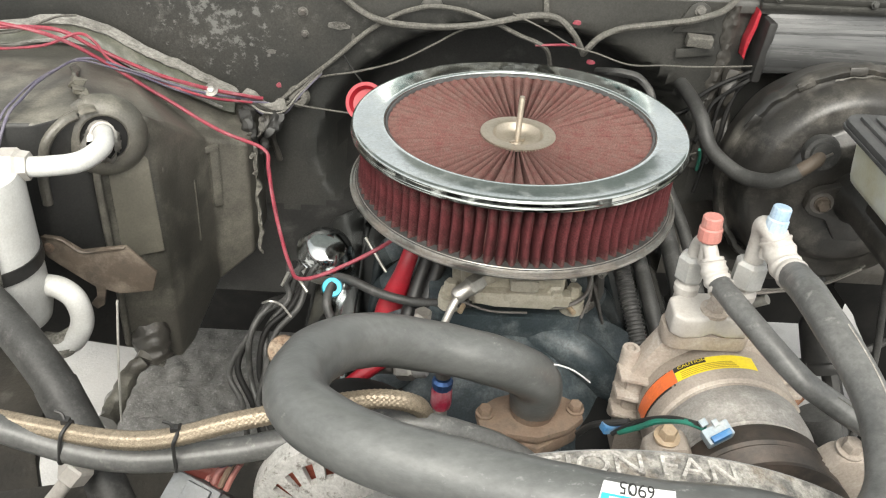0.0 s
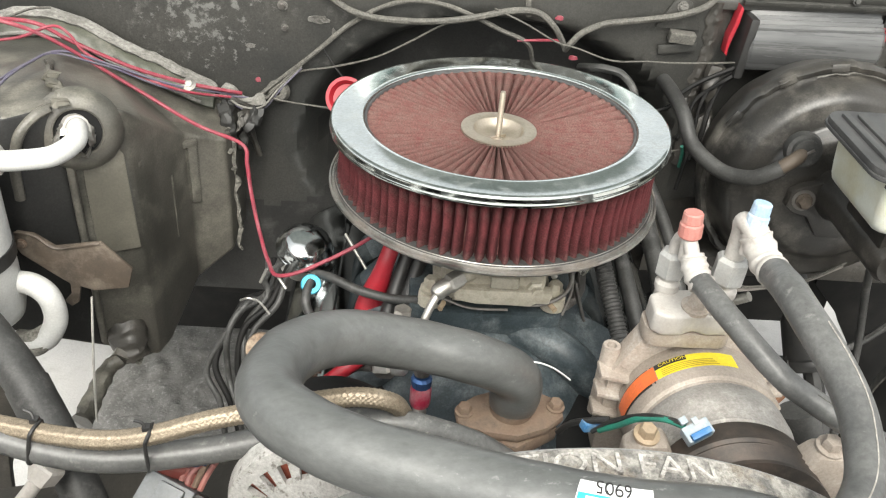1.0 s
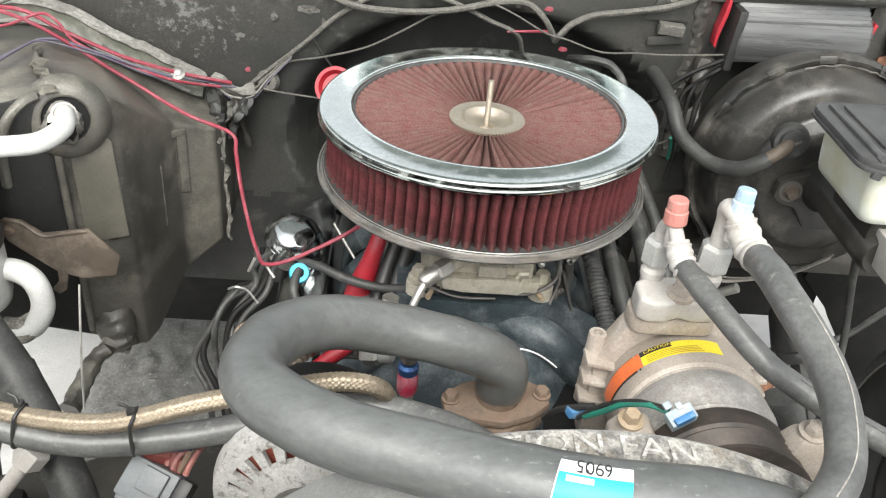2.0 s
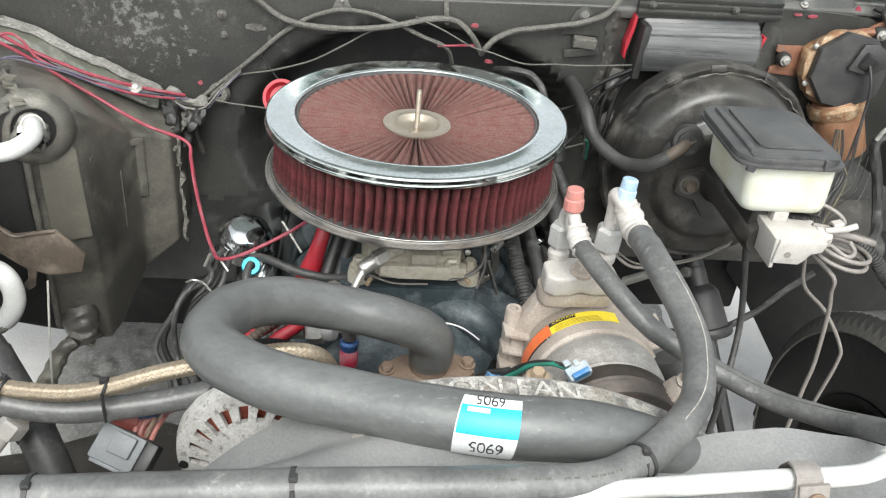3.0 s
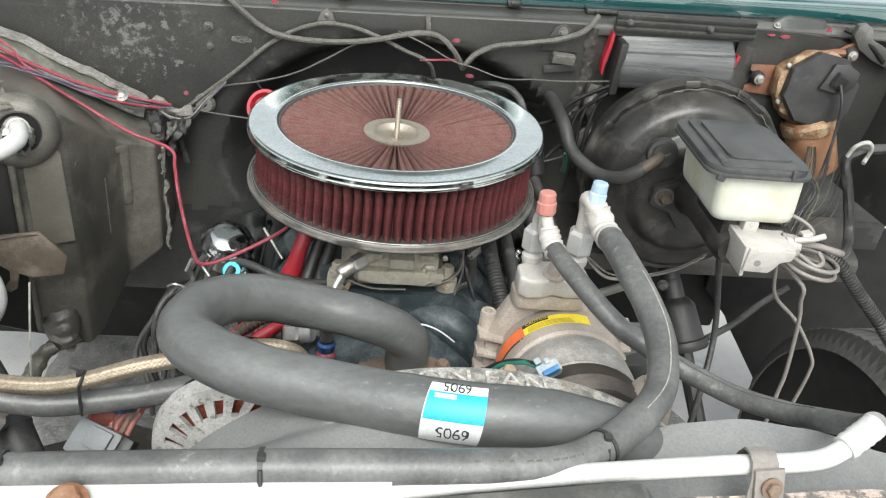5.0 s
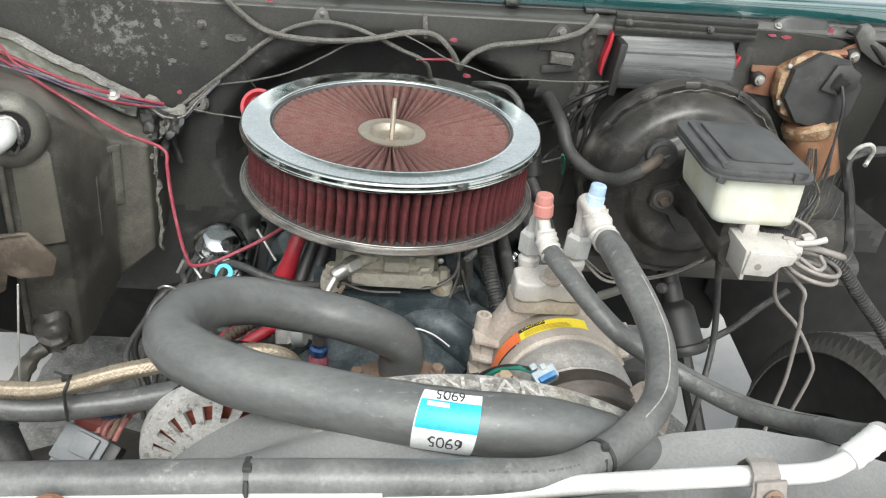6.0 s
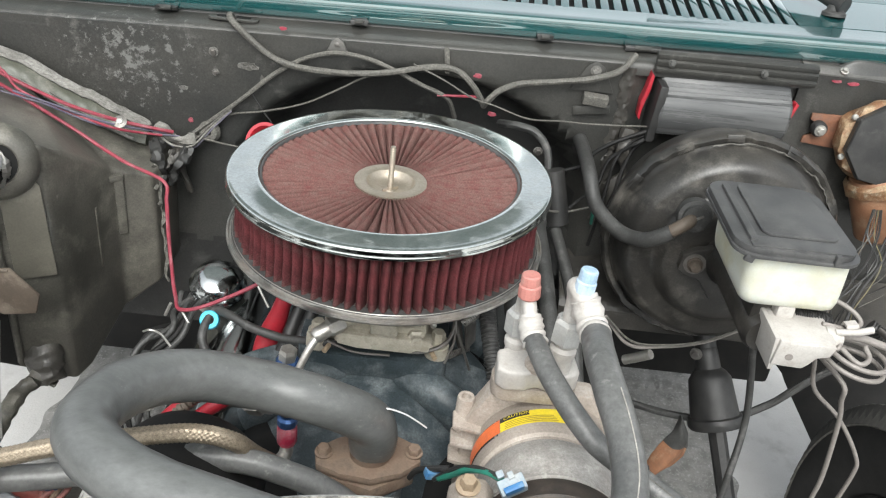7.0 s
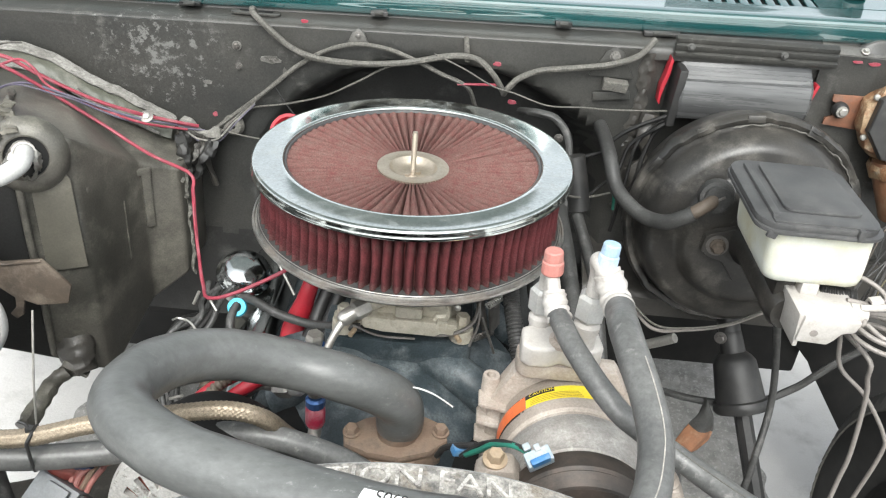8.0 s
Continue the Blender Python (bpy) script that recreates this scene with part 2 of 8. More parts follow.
    letter_worn=surface("worn_white_plastic", (0.47, 0.45, 0.42), (0.3, 0.285, 0.265), 0.75, 0, 120, dust=(0.13, 0.12, 0.112), dust_mix=(0.52, 0.66), dust_scale=95, grain=0.4),
    white_paint=surface("white_painted_aluminium", (0.55, 0.55, 0.535), (0.48, 0.48, 0.465), 0.42, 0, 30, dust=(0.5, 0.485, 0.45), dust_mix=(0.58, 0.85), dust_scale=30, bump=0.08),
    flaky=surface("flaking_grey_steel", (0.14, 0.13, 0.12), (0.07, 0.062, 0.055), 0.75, 0, 25, dust=(0.42, 0.35, 0.3), dust_mix=(0.5, 0.56), dust_scale=55, bump=0.7, bump_scale=200, bump_size=0.002, grain=0.3),
    pulley=surface("brown_black_pulley", (0.035, 0.031, 0.028), (0.075, 0.058, 0.048), 0.5, 0.3, 30, dust=(0.14, 0.11, 0.09), dust_mix=(0.5, 0.8), dust_scale=20),
    bolt_yellow=surface("yellow_zinc_bolt", (0.46, 0.36, 0.25), (0.38, 0.28, 0.19), 0.45, 0.4, 80, dust=(0.5, 0.42, 0.32), dust_mix=(0.5, 0.8), dust_scale=80),
    print_brown=surface("fine_print", (0.45, 0.34, 0.04), (0.4, 0.3, 0.04), 0.5, 0, 60, bump=0),
    primer_light=surface("pale_grey_nut", (0.42, 0.42, 0.41), (0.33, 0.33, 0.32), 0.5, 0.25, 60, dust=(0.52, 0.5, 0.47), dust_mix=(0.5, 0.8), dust_scale=60),
    red_anod=surface("red_anodised", (0.5, 0.035, 0.085), (0.42, 0.03, 0.07), 0.35, 0.5, 60, dust=(0.5, 0.24, 0.27), dust_mix=(0.42, 0.7), dust_scale=60),
    blue_anod=surface("blue_anodised", (0.05, 0.12, 0.3), (0.06, 0.11, 0.25), 0.3, 0.6, 60),
    wire_rose=surface("rose_brown_wire", (0.33, 0.13, 0.11), (0.25, 0.11, 0.1), 0.55, 0, 60),
    blue_dark=surface("dark_blue_plastic", (0.03, 0.07, 0.16), (0.04, 0.08, 0.15), 0.45, 0, 60),
    rust_red=surface("faded_red_block", (0.25, 0.06, 0.05), (0.2, 0.07, 0.06), 0.6, 0, 40, dust=(0.22, 0.15, 0.13), dust_mix=(0.5, 0.8), dust_scale=30),
    torn=surface("torn_grey_foam", (0.12, 0.115, 0.1), (0.24, 0.23, 0.205), 0.9, 0, 90, bump=0.7, bump_scale=300, bump_size=0.002, grain=0.4),
    bracket_brown=surface("brown_rusted_sheet", (0.085, 0.066, 0.05), (0.06, 0.048, 0.038), 0.6, 0.1, 30, dust=(0.24, 0.2, 0.16), dust_mix=(0.5, 0.8), dust_scale=25, bump=0.3),
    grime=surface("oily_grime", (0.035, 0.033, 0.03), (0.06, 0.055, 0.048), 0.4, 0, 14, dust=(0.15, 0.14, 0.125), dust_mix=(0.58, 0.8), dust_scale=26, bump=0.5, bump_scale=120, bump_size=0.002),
    gravel=surface("dark_gravel", (0.25, 0.243, 0.23), (0.17, 0.165, 0.156), 0.9, 0, 25, dust=(0.36, 0.352, 0.335), dust_mix=(0.53, 0.66), dust_scale=120, bump=0.6, bump_scale=90, bump_size=0.004),
    crust=surface("crusty_sealer", (0.07, 0.067, 0.06), (0.14, 0.135, 0.125), 0.85, 0, 40, dust=(0.22, 0.21, 0.195), dust_mix=(0.5, 0.7), dust_scale=60, bump=0.8, bump_scale=250, bump_size=0.003),
    loom_tape=surface("frayed_loom_tape", (0.185, 0.18, 0.163), (0.125, 0.12, 0.108), 0.85, 0, 60, dust=(0.27, 0.262, 0.238), dust_mix=(0.48, 0.78), dust_scale=90, bump=0.6, bump_scale=300, bump_size=0.0015, grain=0.2),
    flange_foam=surface("pale_frayed_foam", (0.19, 0.184, 0.168), (0.115, 0.11, 0.1), 0.9, 0, 60, (0.35, 0.7), dust=(0.29, 0.284, 0.265), dust_mix=(0.5, 0.72), dust_scale=45, bump=0.8, bump_scale=240, bump_size=0.002, grain=0.35, stretch=(0.45, 1, 1)),
    olive_dark=surface("dark_olive_moulding", (0.07, 0.073, 0.056), (0.1, 0.1, 0.082), 0.45, 0, 14, dust=(0.19, 0.18, 0.155), dust_mix=(0.54, 0.8), dust_scale=24, bump=0.3, grain=0.2),
    panel_grey=surface("dusty_dark_grey_panel", (0.062, 0.061, 0.057), (0.1, 0.097, 0.09), 0.36, 0, 8, dust=(0.2, 0.194, 0.18), dust_mix=(0.52, 0.8), dust_scale=16, bump=0.25, bump_scale=160, grain=0.18),
    flake=surface("pale_flaked_dirt", (0.36, 0.34, 0.31), (0.22, 0.205, 0.185), 0.85, 0, 90, bump=0.4, grain=0.3),
    # tyre rubber again, darkened for the shade on the inner sidewall
    tyre_in_shade=surface("shade_darkened_tyre_rubber", (0.016, 0.016, 0.016), (0.026, 0.0255, 0.025), 0.6, 0, 30, dust=(0.06, 0.057, 0.052), dust_mix=(0.55, 0.85), dust_scale=12, bump=0.3, bump_scale=200),
    # darker dull black for firewall recess and foot, case front and torn boot
    pad=surface("darker_dull_black", (0.017, 0.017, 0.0165), (0.028, 0.0275, 0.026), 0.5, 0, 14, dust=(0.075, 0.074, 0.07), dust_mix=(0.58, 0.85), dust_scale=22, bump=0.5, bump_scale=70, grain=0.3),
    underside=surface("dusty_hood_underside", (0.14, 0.165, 0.165), (0.2, 0.22, 0.215), 0.6, 0, 5, dust=(0.3, 0.31, 0.3), dust_mix=(0.5, 0.8), dust_scale=6, bump=0.1),
    tan_cast=surface("corroded_tan_casting", (0.3, 0.21, 0.125), (0.2, 0.1, 0.05), 0.6, 0.15, 60, (0.42, 0.6), dust=(0.42, 0.36, 0.27), dust_mix=(0.55, 0.7), dust_scale=70, bump=0.6, bump_scale=220, grain=0.3),
    rust_gloss=surface("glossy_brown_motor", (0.25, 0.125, 0.072), (0.33, 0.18, 0.105), 0.35, 0.15, 22, (0.35, 0.7), dust=(0.4, 0.29, 0.2), dust_mix=(0.55, 0.8), dust_scale=30, bump=0.2),
    bracket_rust=surface("rusty_sheet_bracket", (0.24, 0.1, 0.055), (0.14, 0.075, 0.05), 0.65, 0.1, 40, dust=(0.12, 0.1, 0.09), dust_mix=(0.52, 0.7), dust_scale=30, bump=0.4),
    wire_gold=surface("faded_yellow_wire", (0.17, 0.15, 0.08), (0.12, 0.11, 0.07), 0.6, 0, 60),
    copper=surface("copper_windings", (0.42, 0.12, 0.08), (0.3, 0.08, 0.05), 0.45, 0.3, 120),
)


def flaking(m, at, size, colour):
    """Pale flakes scattered over one worn place of a painted sheet."""
    nt = m.node_tree
    n, l = nt.nodes, nt.links
    bs = n["Principled BSDF"]
    old = bs.inputs["Base Color"].links[0].from_socket
    co = n.new("ShaderNodeTexCoord").outputs["Object"]
    mp = n.new("ShaderNodeMapping")
    mp.vector_type = "TEXTURE"
    mp.inputs["Location"].default_value = at
    mp.inputs["Scale"].default_value = size
    l.new(co, mp.inputs["Vector"])
    ball = n.new("ShaderNodeTexGradient")
    ball.gradient_type = "SPHERICAL"
    l.new(mp.outputs[0], ball.inputs["Vector"])
    tex = n.new("ShaderNodeTexNoise")
    tex.inputs["Scale"].default_value, tex.inputs["Detail"].default_value, tex.inputs["Roughness"].default_value = 75.0, 9.0, 0.74
    l.new(co, tex.inputs["Vector"])
    add = n.new("ShaderNodeMath")
    add.operation = "MULTIPLY_ADD"
    l.new(ball.outputs["Fac"], add.inputs[0])
    add.inputs[1].default_value = 0.22
    l.new(tex.outputs[0], add.inputs[2])
    edge = n.new("ShaderNodeMapRange")
    edge.inputs["From Min"].default_value, edge.inputs["From Max"].default_value = 0.69, 0.76
    edge.inputs["To Max"].default_value = 0.55
    l.new(add.outputs[0], edge.inputs["Value"])
    q = n.new("ShaderNodeMix")
    q.data_type = "RGBA"
    q.inputs[7].default_value = (*colour, 1)
    l.new(edge.outputs[0], q.inputs[0])
    l.new(old, q.inputs[6])
    l.new(q.outputs[2], bs.inputs["Base Color"])


M["paint"].node_tree.nodes["Principled BSDF"].inputs["Coat IOR"].default_value = 2.1
flaking(M["firewall"], (-0.37, 0.25, 1.1), (0.17, 0.2, 0.13), (0.215, 0.215, 0.205))


# ---- building helpers ----
def part(name, bm, material, parent=None, label="", smooth=40):
    me = bpy.data.meshes.new(name)
    bm.normal_update()
    for f in bm.faces:
        f.smooth = True
    for e in bm.edges:
        if len(e.link_faces) == 2 and e.calc_face_angle(0) > radians(smooth):
            e.smooth = False
    bm.to_mesh(me)
    bm.free()
    me.materials.append(M[material])
    ob = new(name, me)
    if parent is not None:
        ob.parent = parent
        if parent.type == "EMPTY":
            ob.matrix_parent_inverse = Matrix.Translation(-parent.location)
    if label:
        ob["label"] = label
    return ob


def thing(name, label, category, group="", kind="", at=(0, 0, 0)):
    ob = new(name)
    ob.empty_display_size = 0.02
    ob.location = at
    return tagged(ob, label, category, group, kind)


def spline(pts, k=10):
    P = [Vector(p) for p in pts]
    if len(P) == 2:
        return [P[0].lerp(P[1], i / k) for i in range(k + 1)]
    Q = [2 * P[0] - P[1], *P, 2 * P[-1] - P[-2]]
    out = []
    for i in range(1, len(Q) - 2):
        a, b, c, d = Q[i - 1:i + 3]
        for j in range(k):
            u = j / k
            out.append(0.5 * (2 * b + (c - a) * u + (2 * a - 5 * b + 4 * c - d) * u * u + (3 * b - a - 3 * c + d) * u ** 3))
    out.append(P[-1])
    return out


def frames_along(line):
    """Point, side and up at each point, turned as little as possible."""
    out = []
    up = None
    for i, p in enumerate(line):
        d = (line[min(i + 1, len(line) - 1)] - line[max(i - 1, 0)]).normalized()
        if up is None:
            up = d.orthogonal()
            ref = Vector((0, 0, 1)) if abs(d.z) < 0.9 else Vector((0, 1, 0))
            up = ref
        up = (up - d * up.dot(d)).normalized()
        out.append((p, d.cross(up), up, d))
    return out


def tube(pts, r, sides=14, k=10, bm=None, caps=True, smooth_path=True, rs=None, wobble=0.0):
    bm = bm or bmesh.new()
    line = spline(pts, k) if smooth_path else [Vector(p) for p in pts]
    fr = frames_along(line)
    rings = []
    for i, (p, s, u, d) in enumerate(fr):
        rr = rs(i / (len(fr) - 1)) if rs else r
        ring = []
        for j in range(sides):
            a = 2 * math.pi * j / sides
            w = rr * (1 + wobble * noise.noise(Vector((p.x * 40, p.y * 40 + a, p.z * 40))))
            ring.append(bm.verts.new(p + s * (w * math.cos(a)) + u * (w * math.sin(a))))
        rings.append(ring)
    for a, b in zip(rings[:-1], rings[1:]):
        for j in range(sides):
            bm.faces.new((a[j], a[(j + 1) % sides], b[(j + 1) % sides], b[j]))
    if caps:
        bm.faces.new(rings[0][::-1])
        bm.faces.new(rings[-1])
    bmesh.ops.recalc_face_normals(bm, faces=bm.faces)
    return bm


def axis_pose(at, way, up=(0, 0, 1)):
    """A pose whose z runs along way."""
    return Matrix.Translation(at) @ Vector(way).to_track_quat("Z", "Y").to_matrix().to_4x4()


def lathe(profile, m=None, sides=32, bm=None, closed=False, sweep=None):
    """Turns (radius, height) round z. closed: the profile is a loop. sweep: degrees from, to."""
    bm = bm or bmesh.new()
    m = m or Matrix()
    full = sweep is None
    a0, a1 = (0, 360) if full else sweep
    n = sides if full else sides + 1
    rings = []
    for r, h in profile:
        if r < 1e-6:
            rings.append([bm.verts.new(m @ Vector((0, 0, h)))])
            continue
        rings.append([bm.verts.new(m @ Vector((r * math.cos(a), r * math.sin(a), h)))
                      for a in (radians(a0 + (a1 - a0) * j / sides) for j in range(n))])
    pairs = list(zip(rings[:-1], rings[1:]))
    if closed:
        pairs.append((rings[-1], rings[0]))
    for a, b in pairs:
        for j in range(sides):
            k = (j + 1) % n
            q = [a[j % len(a)], a[k % len(a)], b[k % len(b)], b[j % len(b)]]
            u = []
            for v in q:
                if v not in u:
                    u.append(v)
            if len(u) > 2:
                bm.faces.new(u)
    bmesh.ops.recalc_face_normals(bm, faces=bm.faces)
    return bm


def box(size, m=None, bevel=0.002, bm=None, seg=2):
    own = bmesh.new()
    bmesh.ops.create_cube(own, size=1)
    bmesh.ops.scale(own, vec=size, verts=own.verts)
    if bevel:
        bmesh.ops.bevel(own, geom=own.edges[:], offset=bevel, segments=seg, profile=0.6, affect="EDGES")
    if m is not None:
        bmesh.ops.transform(own, matrix=m, verts=own.verts)
    return join(bm, own)


def join(bm, own):
    if bm is None:
        return own
    me = bpy.data.meshes.new("tmp")
    own.to_mesh(me)
    own.free()
    bm.from_mesh(me)
    bpy.data.meshes.remove(me)
    return bm


def prism(outline, h0, h1, m=None, bevel=0.0, bm=None, seg=2):
    """An outline (x, y) raised from h0 to h1."""
    own = bmesh.new()
    lo = [own.verts.new((x, y, h0)) for x, y in outline]
    hi = [own.verts.new((x, y, h1)) for x, y in outline]
    n = len(outline)
    own.faces.new(lo[::-1])
    own.faces.new(hi)
    for i in range(n):
        own.faces.new((lo[i], lo[(i + 1) % n], hi[(i + 1) % n], hi[i]))
    bmesh.ops.recalc_face_normals(own, faces=own.faces)
    if bevel:
        bmesh.ops.bevel(own, geom=own.edges[:], offset=bevel, segments=seg, profile=0.6, affect="EDGES", clamp_overlap=True)
    if m is not None:
        bmesh.ops.transform(own, matrix=m, verts=own.verts)
    return join(bm, own)


def rounded(w, h, r, n=5):
    pts = []
    for cx, cy, a0 in ((w / 2 - r, h / 2 - r, 0), (-w / 2 + r, h / 2 - r, 90), (-w / 2 + r, -h / 2 + r, 180), (w / 2 - r, -h / 2 + r, 270)):
        for i in range(n + 1):
            a = radians(a0 + 90 * i / n)
            pts.append((cx + r * math.cos(a), cy + r * math.sin(a)))
    return pts


def hexbolt(at, way, r=0.006, h=0.005, washer=1.45, bm=None):
    m = axis_pose(at, way)
    bm = lathe([(0, 0), (r * washer, 0), (r * washer, h * 0.25), (r * 1.02, h * 0.3), (0, h * 0.3)], m, 18, bm)
    bm = lathe([(r, h * 0.25), (r, h * 0.85), (r * 0.82, h), (0, h)], m, 6, bm)
    return bm


def sheet(f, nu, nv, bm=None, thick=0.0, way=(0, 0, -1)):
    """A grid of points f(u, v), u and v from 0 to 1; thick gives it a second side."""
    own = bmesh.new()
    g = [[own.verts.new(f(i / nu, j / nv)) for j in range(nv + 1)] for i in range(nu + 1)]
    for i in range(nu):
        for j in range(nv):
            own.faces.new((g[i][j], g[i + 1][j], g[i + 1][j + 1], g[i][j + 1]))
    if thick:
        r = bmesh.ops.extrude_face_region(own, geom=own.faces[:])
        bmesh.ops.translate(own, vec=Vector(way) * thick, verts=[v for v in r["geom"] if isinstance(v, bmesh.types.BMVert)])
    bmesh.ops.recalc_face_normals(own, faces=own.faces)
    return join(bm, own)


def lettering(text, size, bm=None, depth=0.0004):
    """A bmesh of flat letters in the xy plane, centred."""
    cu = bpy.data.curves.new("letters", "FONT")
    cu.body, cu.size, cu.extrude, cu.align_x, cu.align_y = text, size, depth, "CENTER", "CENTER"
    ob = new("letters", cu)
    bpy.context.view_layer.update()
    me = ob.to_mesh()
    own = bmesh.new()
    own.from_mesh(me)
    ob.to_mesh_clear()
    bpy.data.objects.remove(ob)
    bpy.data.curves.remove(cu)
    return join(bm, own)


def crumple(bm, size, fine=90):
    """Creases in perished rubber or crushed sheet."""
    for v in bm.verts:
        v.co += Vector((noise.noise(v.co * fine), noise.noise(v.co * fine + Vector((9, 0, 0))), noise.noise(v.co * fine + Vector((0, 9, 0))))) * size
    return bm


def wire(name, pts, r, material, label, category="wire", group="", k=8, sides=8):
    ob = part(name, tube(pts, r, sides, k, wobble=0.12), material)
    return tagged(ob, label, category, group)


# ---- ground ----
def ground_point(u, v):
    x, y = (u - 0.5), (v - 0.5)
    x, y = math.copysign(abs(2 * x) ** 3 * 400, x), math.copysign(abs(2 * y) ** 3 * 400, y)
    return (x, y, 0.004 * noise.noise(Vector((x, y, 0))))


tagged(part("ground", sheet(ground_point, 60, 60, thick=0.2), "concrete"), "pale worn concrete ground under the truck", "ground", kind="structure")


def gravel_point(u, v):
    y = -1.2 + 4.2 * v
    left = -0.82 + 0.05 * noise.noise(Vector((0, y * 3, 1))) + 0.02 * noise.noise(Vector((0, y * 14, 1)))
    right = 0.88 + 0.05 * noise.noise(Vector((4, y * 3, 1))) + 0.02 * noise.noise(Vector((4, y * 14, 1)))
    x = left + (right - left) * u
    edge = min(1.0, min(u, 1 - u) * 30)
    h = 0.014 * abs(noise.noise(Vector((x * 38, y * 38, 0)))) + 0.012 * abs(noise.noise(Vector((x * 15, y * 15, 4))))
    return (x, y, 0.002 + edge * (0.004 + h))


tagged(part("ground_gravel", sheet(gravel_point, 170, 330, thick=0.02), "gravel"), "rough dark grey gravel strip on the concrete", "gravel", kind="structure")

# ---- firewall ----
def firewall_point(u, v):
    x = -0.85 + 1.75 * u
    low = 0.665 if x < 0.2 else 0.665 + 0.135 * min(1.0, (x - 0.2) / 0.04)
    z = low + (1.21 - low) * v
    y = 0.256 + 0.03 * max(0.0, min(1.0, (x - 0.28) / 0.12))
    # shallow pressed recess behind the engine
    d = math.hypot((x - 0.02) / 0.27, (z - 0.93) / 0.2)
    k = max(0.0, min(1.0, (1.0 - d) / 0.2))
    y += 0.1 * k * k * (3 - 2 * k)
    # rolled top ledge
    top = 1.158 + 0.035 * x
    if x > 0.64:
        top = min(top, 1.172 - 0.35 * (x - 0.64) - 3.0 * max(0.0, x - 0.68) ** 2 - 0.35 * max(0.0, x - 0.7))
    if z > top:
        y += 0.0
        z = top + (z - top) * 0.02
    y += 0.0015 * noise.noise(Vector((x * 9, z * 9, 2)))
    return (x, y, z)


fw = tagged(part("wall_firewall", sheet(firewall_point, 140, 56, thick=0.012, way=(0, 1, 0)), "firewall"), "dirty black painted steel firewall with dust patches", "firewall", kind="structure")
# darker black inside the recess and along the ragged bottom part
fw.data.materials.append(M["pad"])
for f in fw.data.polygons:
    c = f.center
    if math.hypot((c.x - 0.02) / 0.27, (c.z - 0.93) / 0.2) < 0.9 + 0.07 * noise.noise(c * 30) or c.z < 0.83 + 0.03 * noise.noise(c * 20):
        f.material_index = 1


# ---- cowl ----
SLOPE = 0.035
cowl = thing("cowl", "teal green painted cowl panel with louvre slots below the windscreen", "cowl panel", kind="structure", at=(0, 0.33, 1.17))


def along_x(profile, x0, x1, n=24, thick=0.003, way=(0, 0, -1), slope=SLOPE):
    """A profile of (y, z) swept along x, rising with the cowl."""
    def f(u, v):
        x = x0 + (x1 - x0) * u
        q = v * (len(profile) - 1)
        i = min(int(q), len(profile) - 2)
        y, z = (a + (b - a) * (q - i) for a, b in zip(profile[i], profile[i + 1]))
        return (x, y, z + slope * x + 0.0006 * noise.noise(Vector((x * 6, v * 4, 7))))
    return sheet(f, n, (len(profile) - 1) * 2, thick=thick, way=way)


part("ledge", along_x([(0.2563, 1.1485), (0.2575, 1.1565), (0.2615, 1.162), (0.27, 1.1645), (0.29, 1.1665), (0.3, 1.168), (0.304, 1.178)], -0.85, 0.535, 40), "firewall", cowl, "dusty firewall top ledge")
part("ledge", along_x([(0.281, 1.18), (0.29, 1.188), (0.3, 1.189), (0.304, 1.196)], 0.53, 1.0, 24, slope=0.0), "panel_grey", cowl, "dusty grey top ledge")
part("lip", along_x([(0.304, 1.172), (0.297, 1.175), (0.2945, 1.1785), (0.2942, 1.196), (0.2952, 1.1995), (0.2985, 1.2012), (0.33, 1.2022), (0.352, 1.2031)], -0.9, 1.0, 40), "paint", cowl, "teal green rolled front lip")
# floor coloured black so the slots between the slats look shaded
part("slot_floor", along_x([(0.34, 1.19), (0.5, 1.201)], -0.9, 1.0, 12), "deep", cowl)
part("rear_panel", along_x([(0.476, 1.2125), (0.49, 1.2145), (0.54, 1.219), (0.62, 1.227)], -0.9, 1.0, 20), "paint", cowl)
part("end_panel", along_x([(0.358, 1.2028), (0.482, 1.2125)], 0.534, 1.0, 16), "paint", cowl)
slat_mesh = None
for i in range(62):
    x = -0.62 + 0.0188 * i
    if slat_mesh is None:
        slat = part("slat", box((0.0118, 0.138, 0.005), pose(0, 0, 0, 4.6, 0, 0), 0.0016), "paint", cowl)
        slat_mesh = slat.data
    else:
        slat = new("slat", slat_mesh)
        slat.parent = cowl
        slat.matrix_parent_inverse = Matrix.Translation(-cowl.location)
    slat.matrix_basis = pose(x, 0.414, 1.2055 + SLOPE * x, 0, -2, -3)
for x, w, z in ((0.176, 0.022, 1.176), (0.31, 0.05, 1.171), (-0.075, 0.022, 1.176), (-0.335, 0.03, 1.174)):
    part("clip", crumple(box((w, 0.012, 0.007), pose(x, 0.292, z + SLOPE * x, 0, -2, 0), 0.0015, seg=3), 0.003, 140), "black", cowl, "dark crumpled sheet metal clip")
    part("clip_tongue", box((w * 0.5, 0.008, 0.003), pose(x, 0.2845, z + 0.002 + SLOPE * x, 20, -2, 0), 0.0008), "firewall", cowl)
part("wire_plate", prism(rounded(0.068, 0.017, 0.008), 0, 0.003, pose(-0.243, 0.284, 1.1585), 0.001), "firewall", cowl, "oval plate round the wire opening")
part("wire_slot", prism(rounded(0.046, 0.007, 0.0034), 0.003, 0.0038, pose(-0.243, 0.286, 1.1585)), "deep", cowl, "dark slot for the loom")
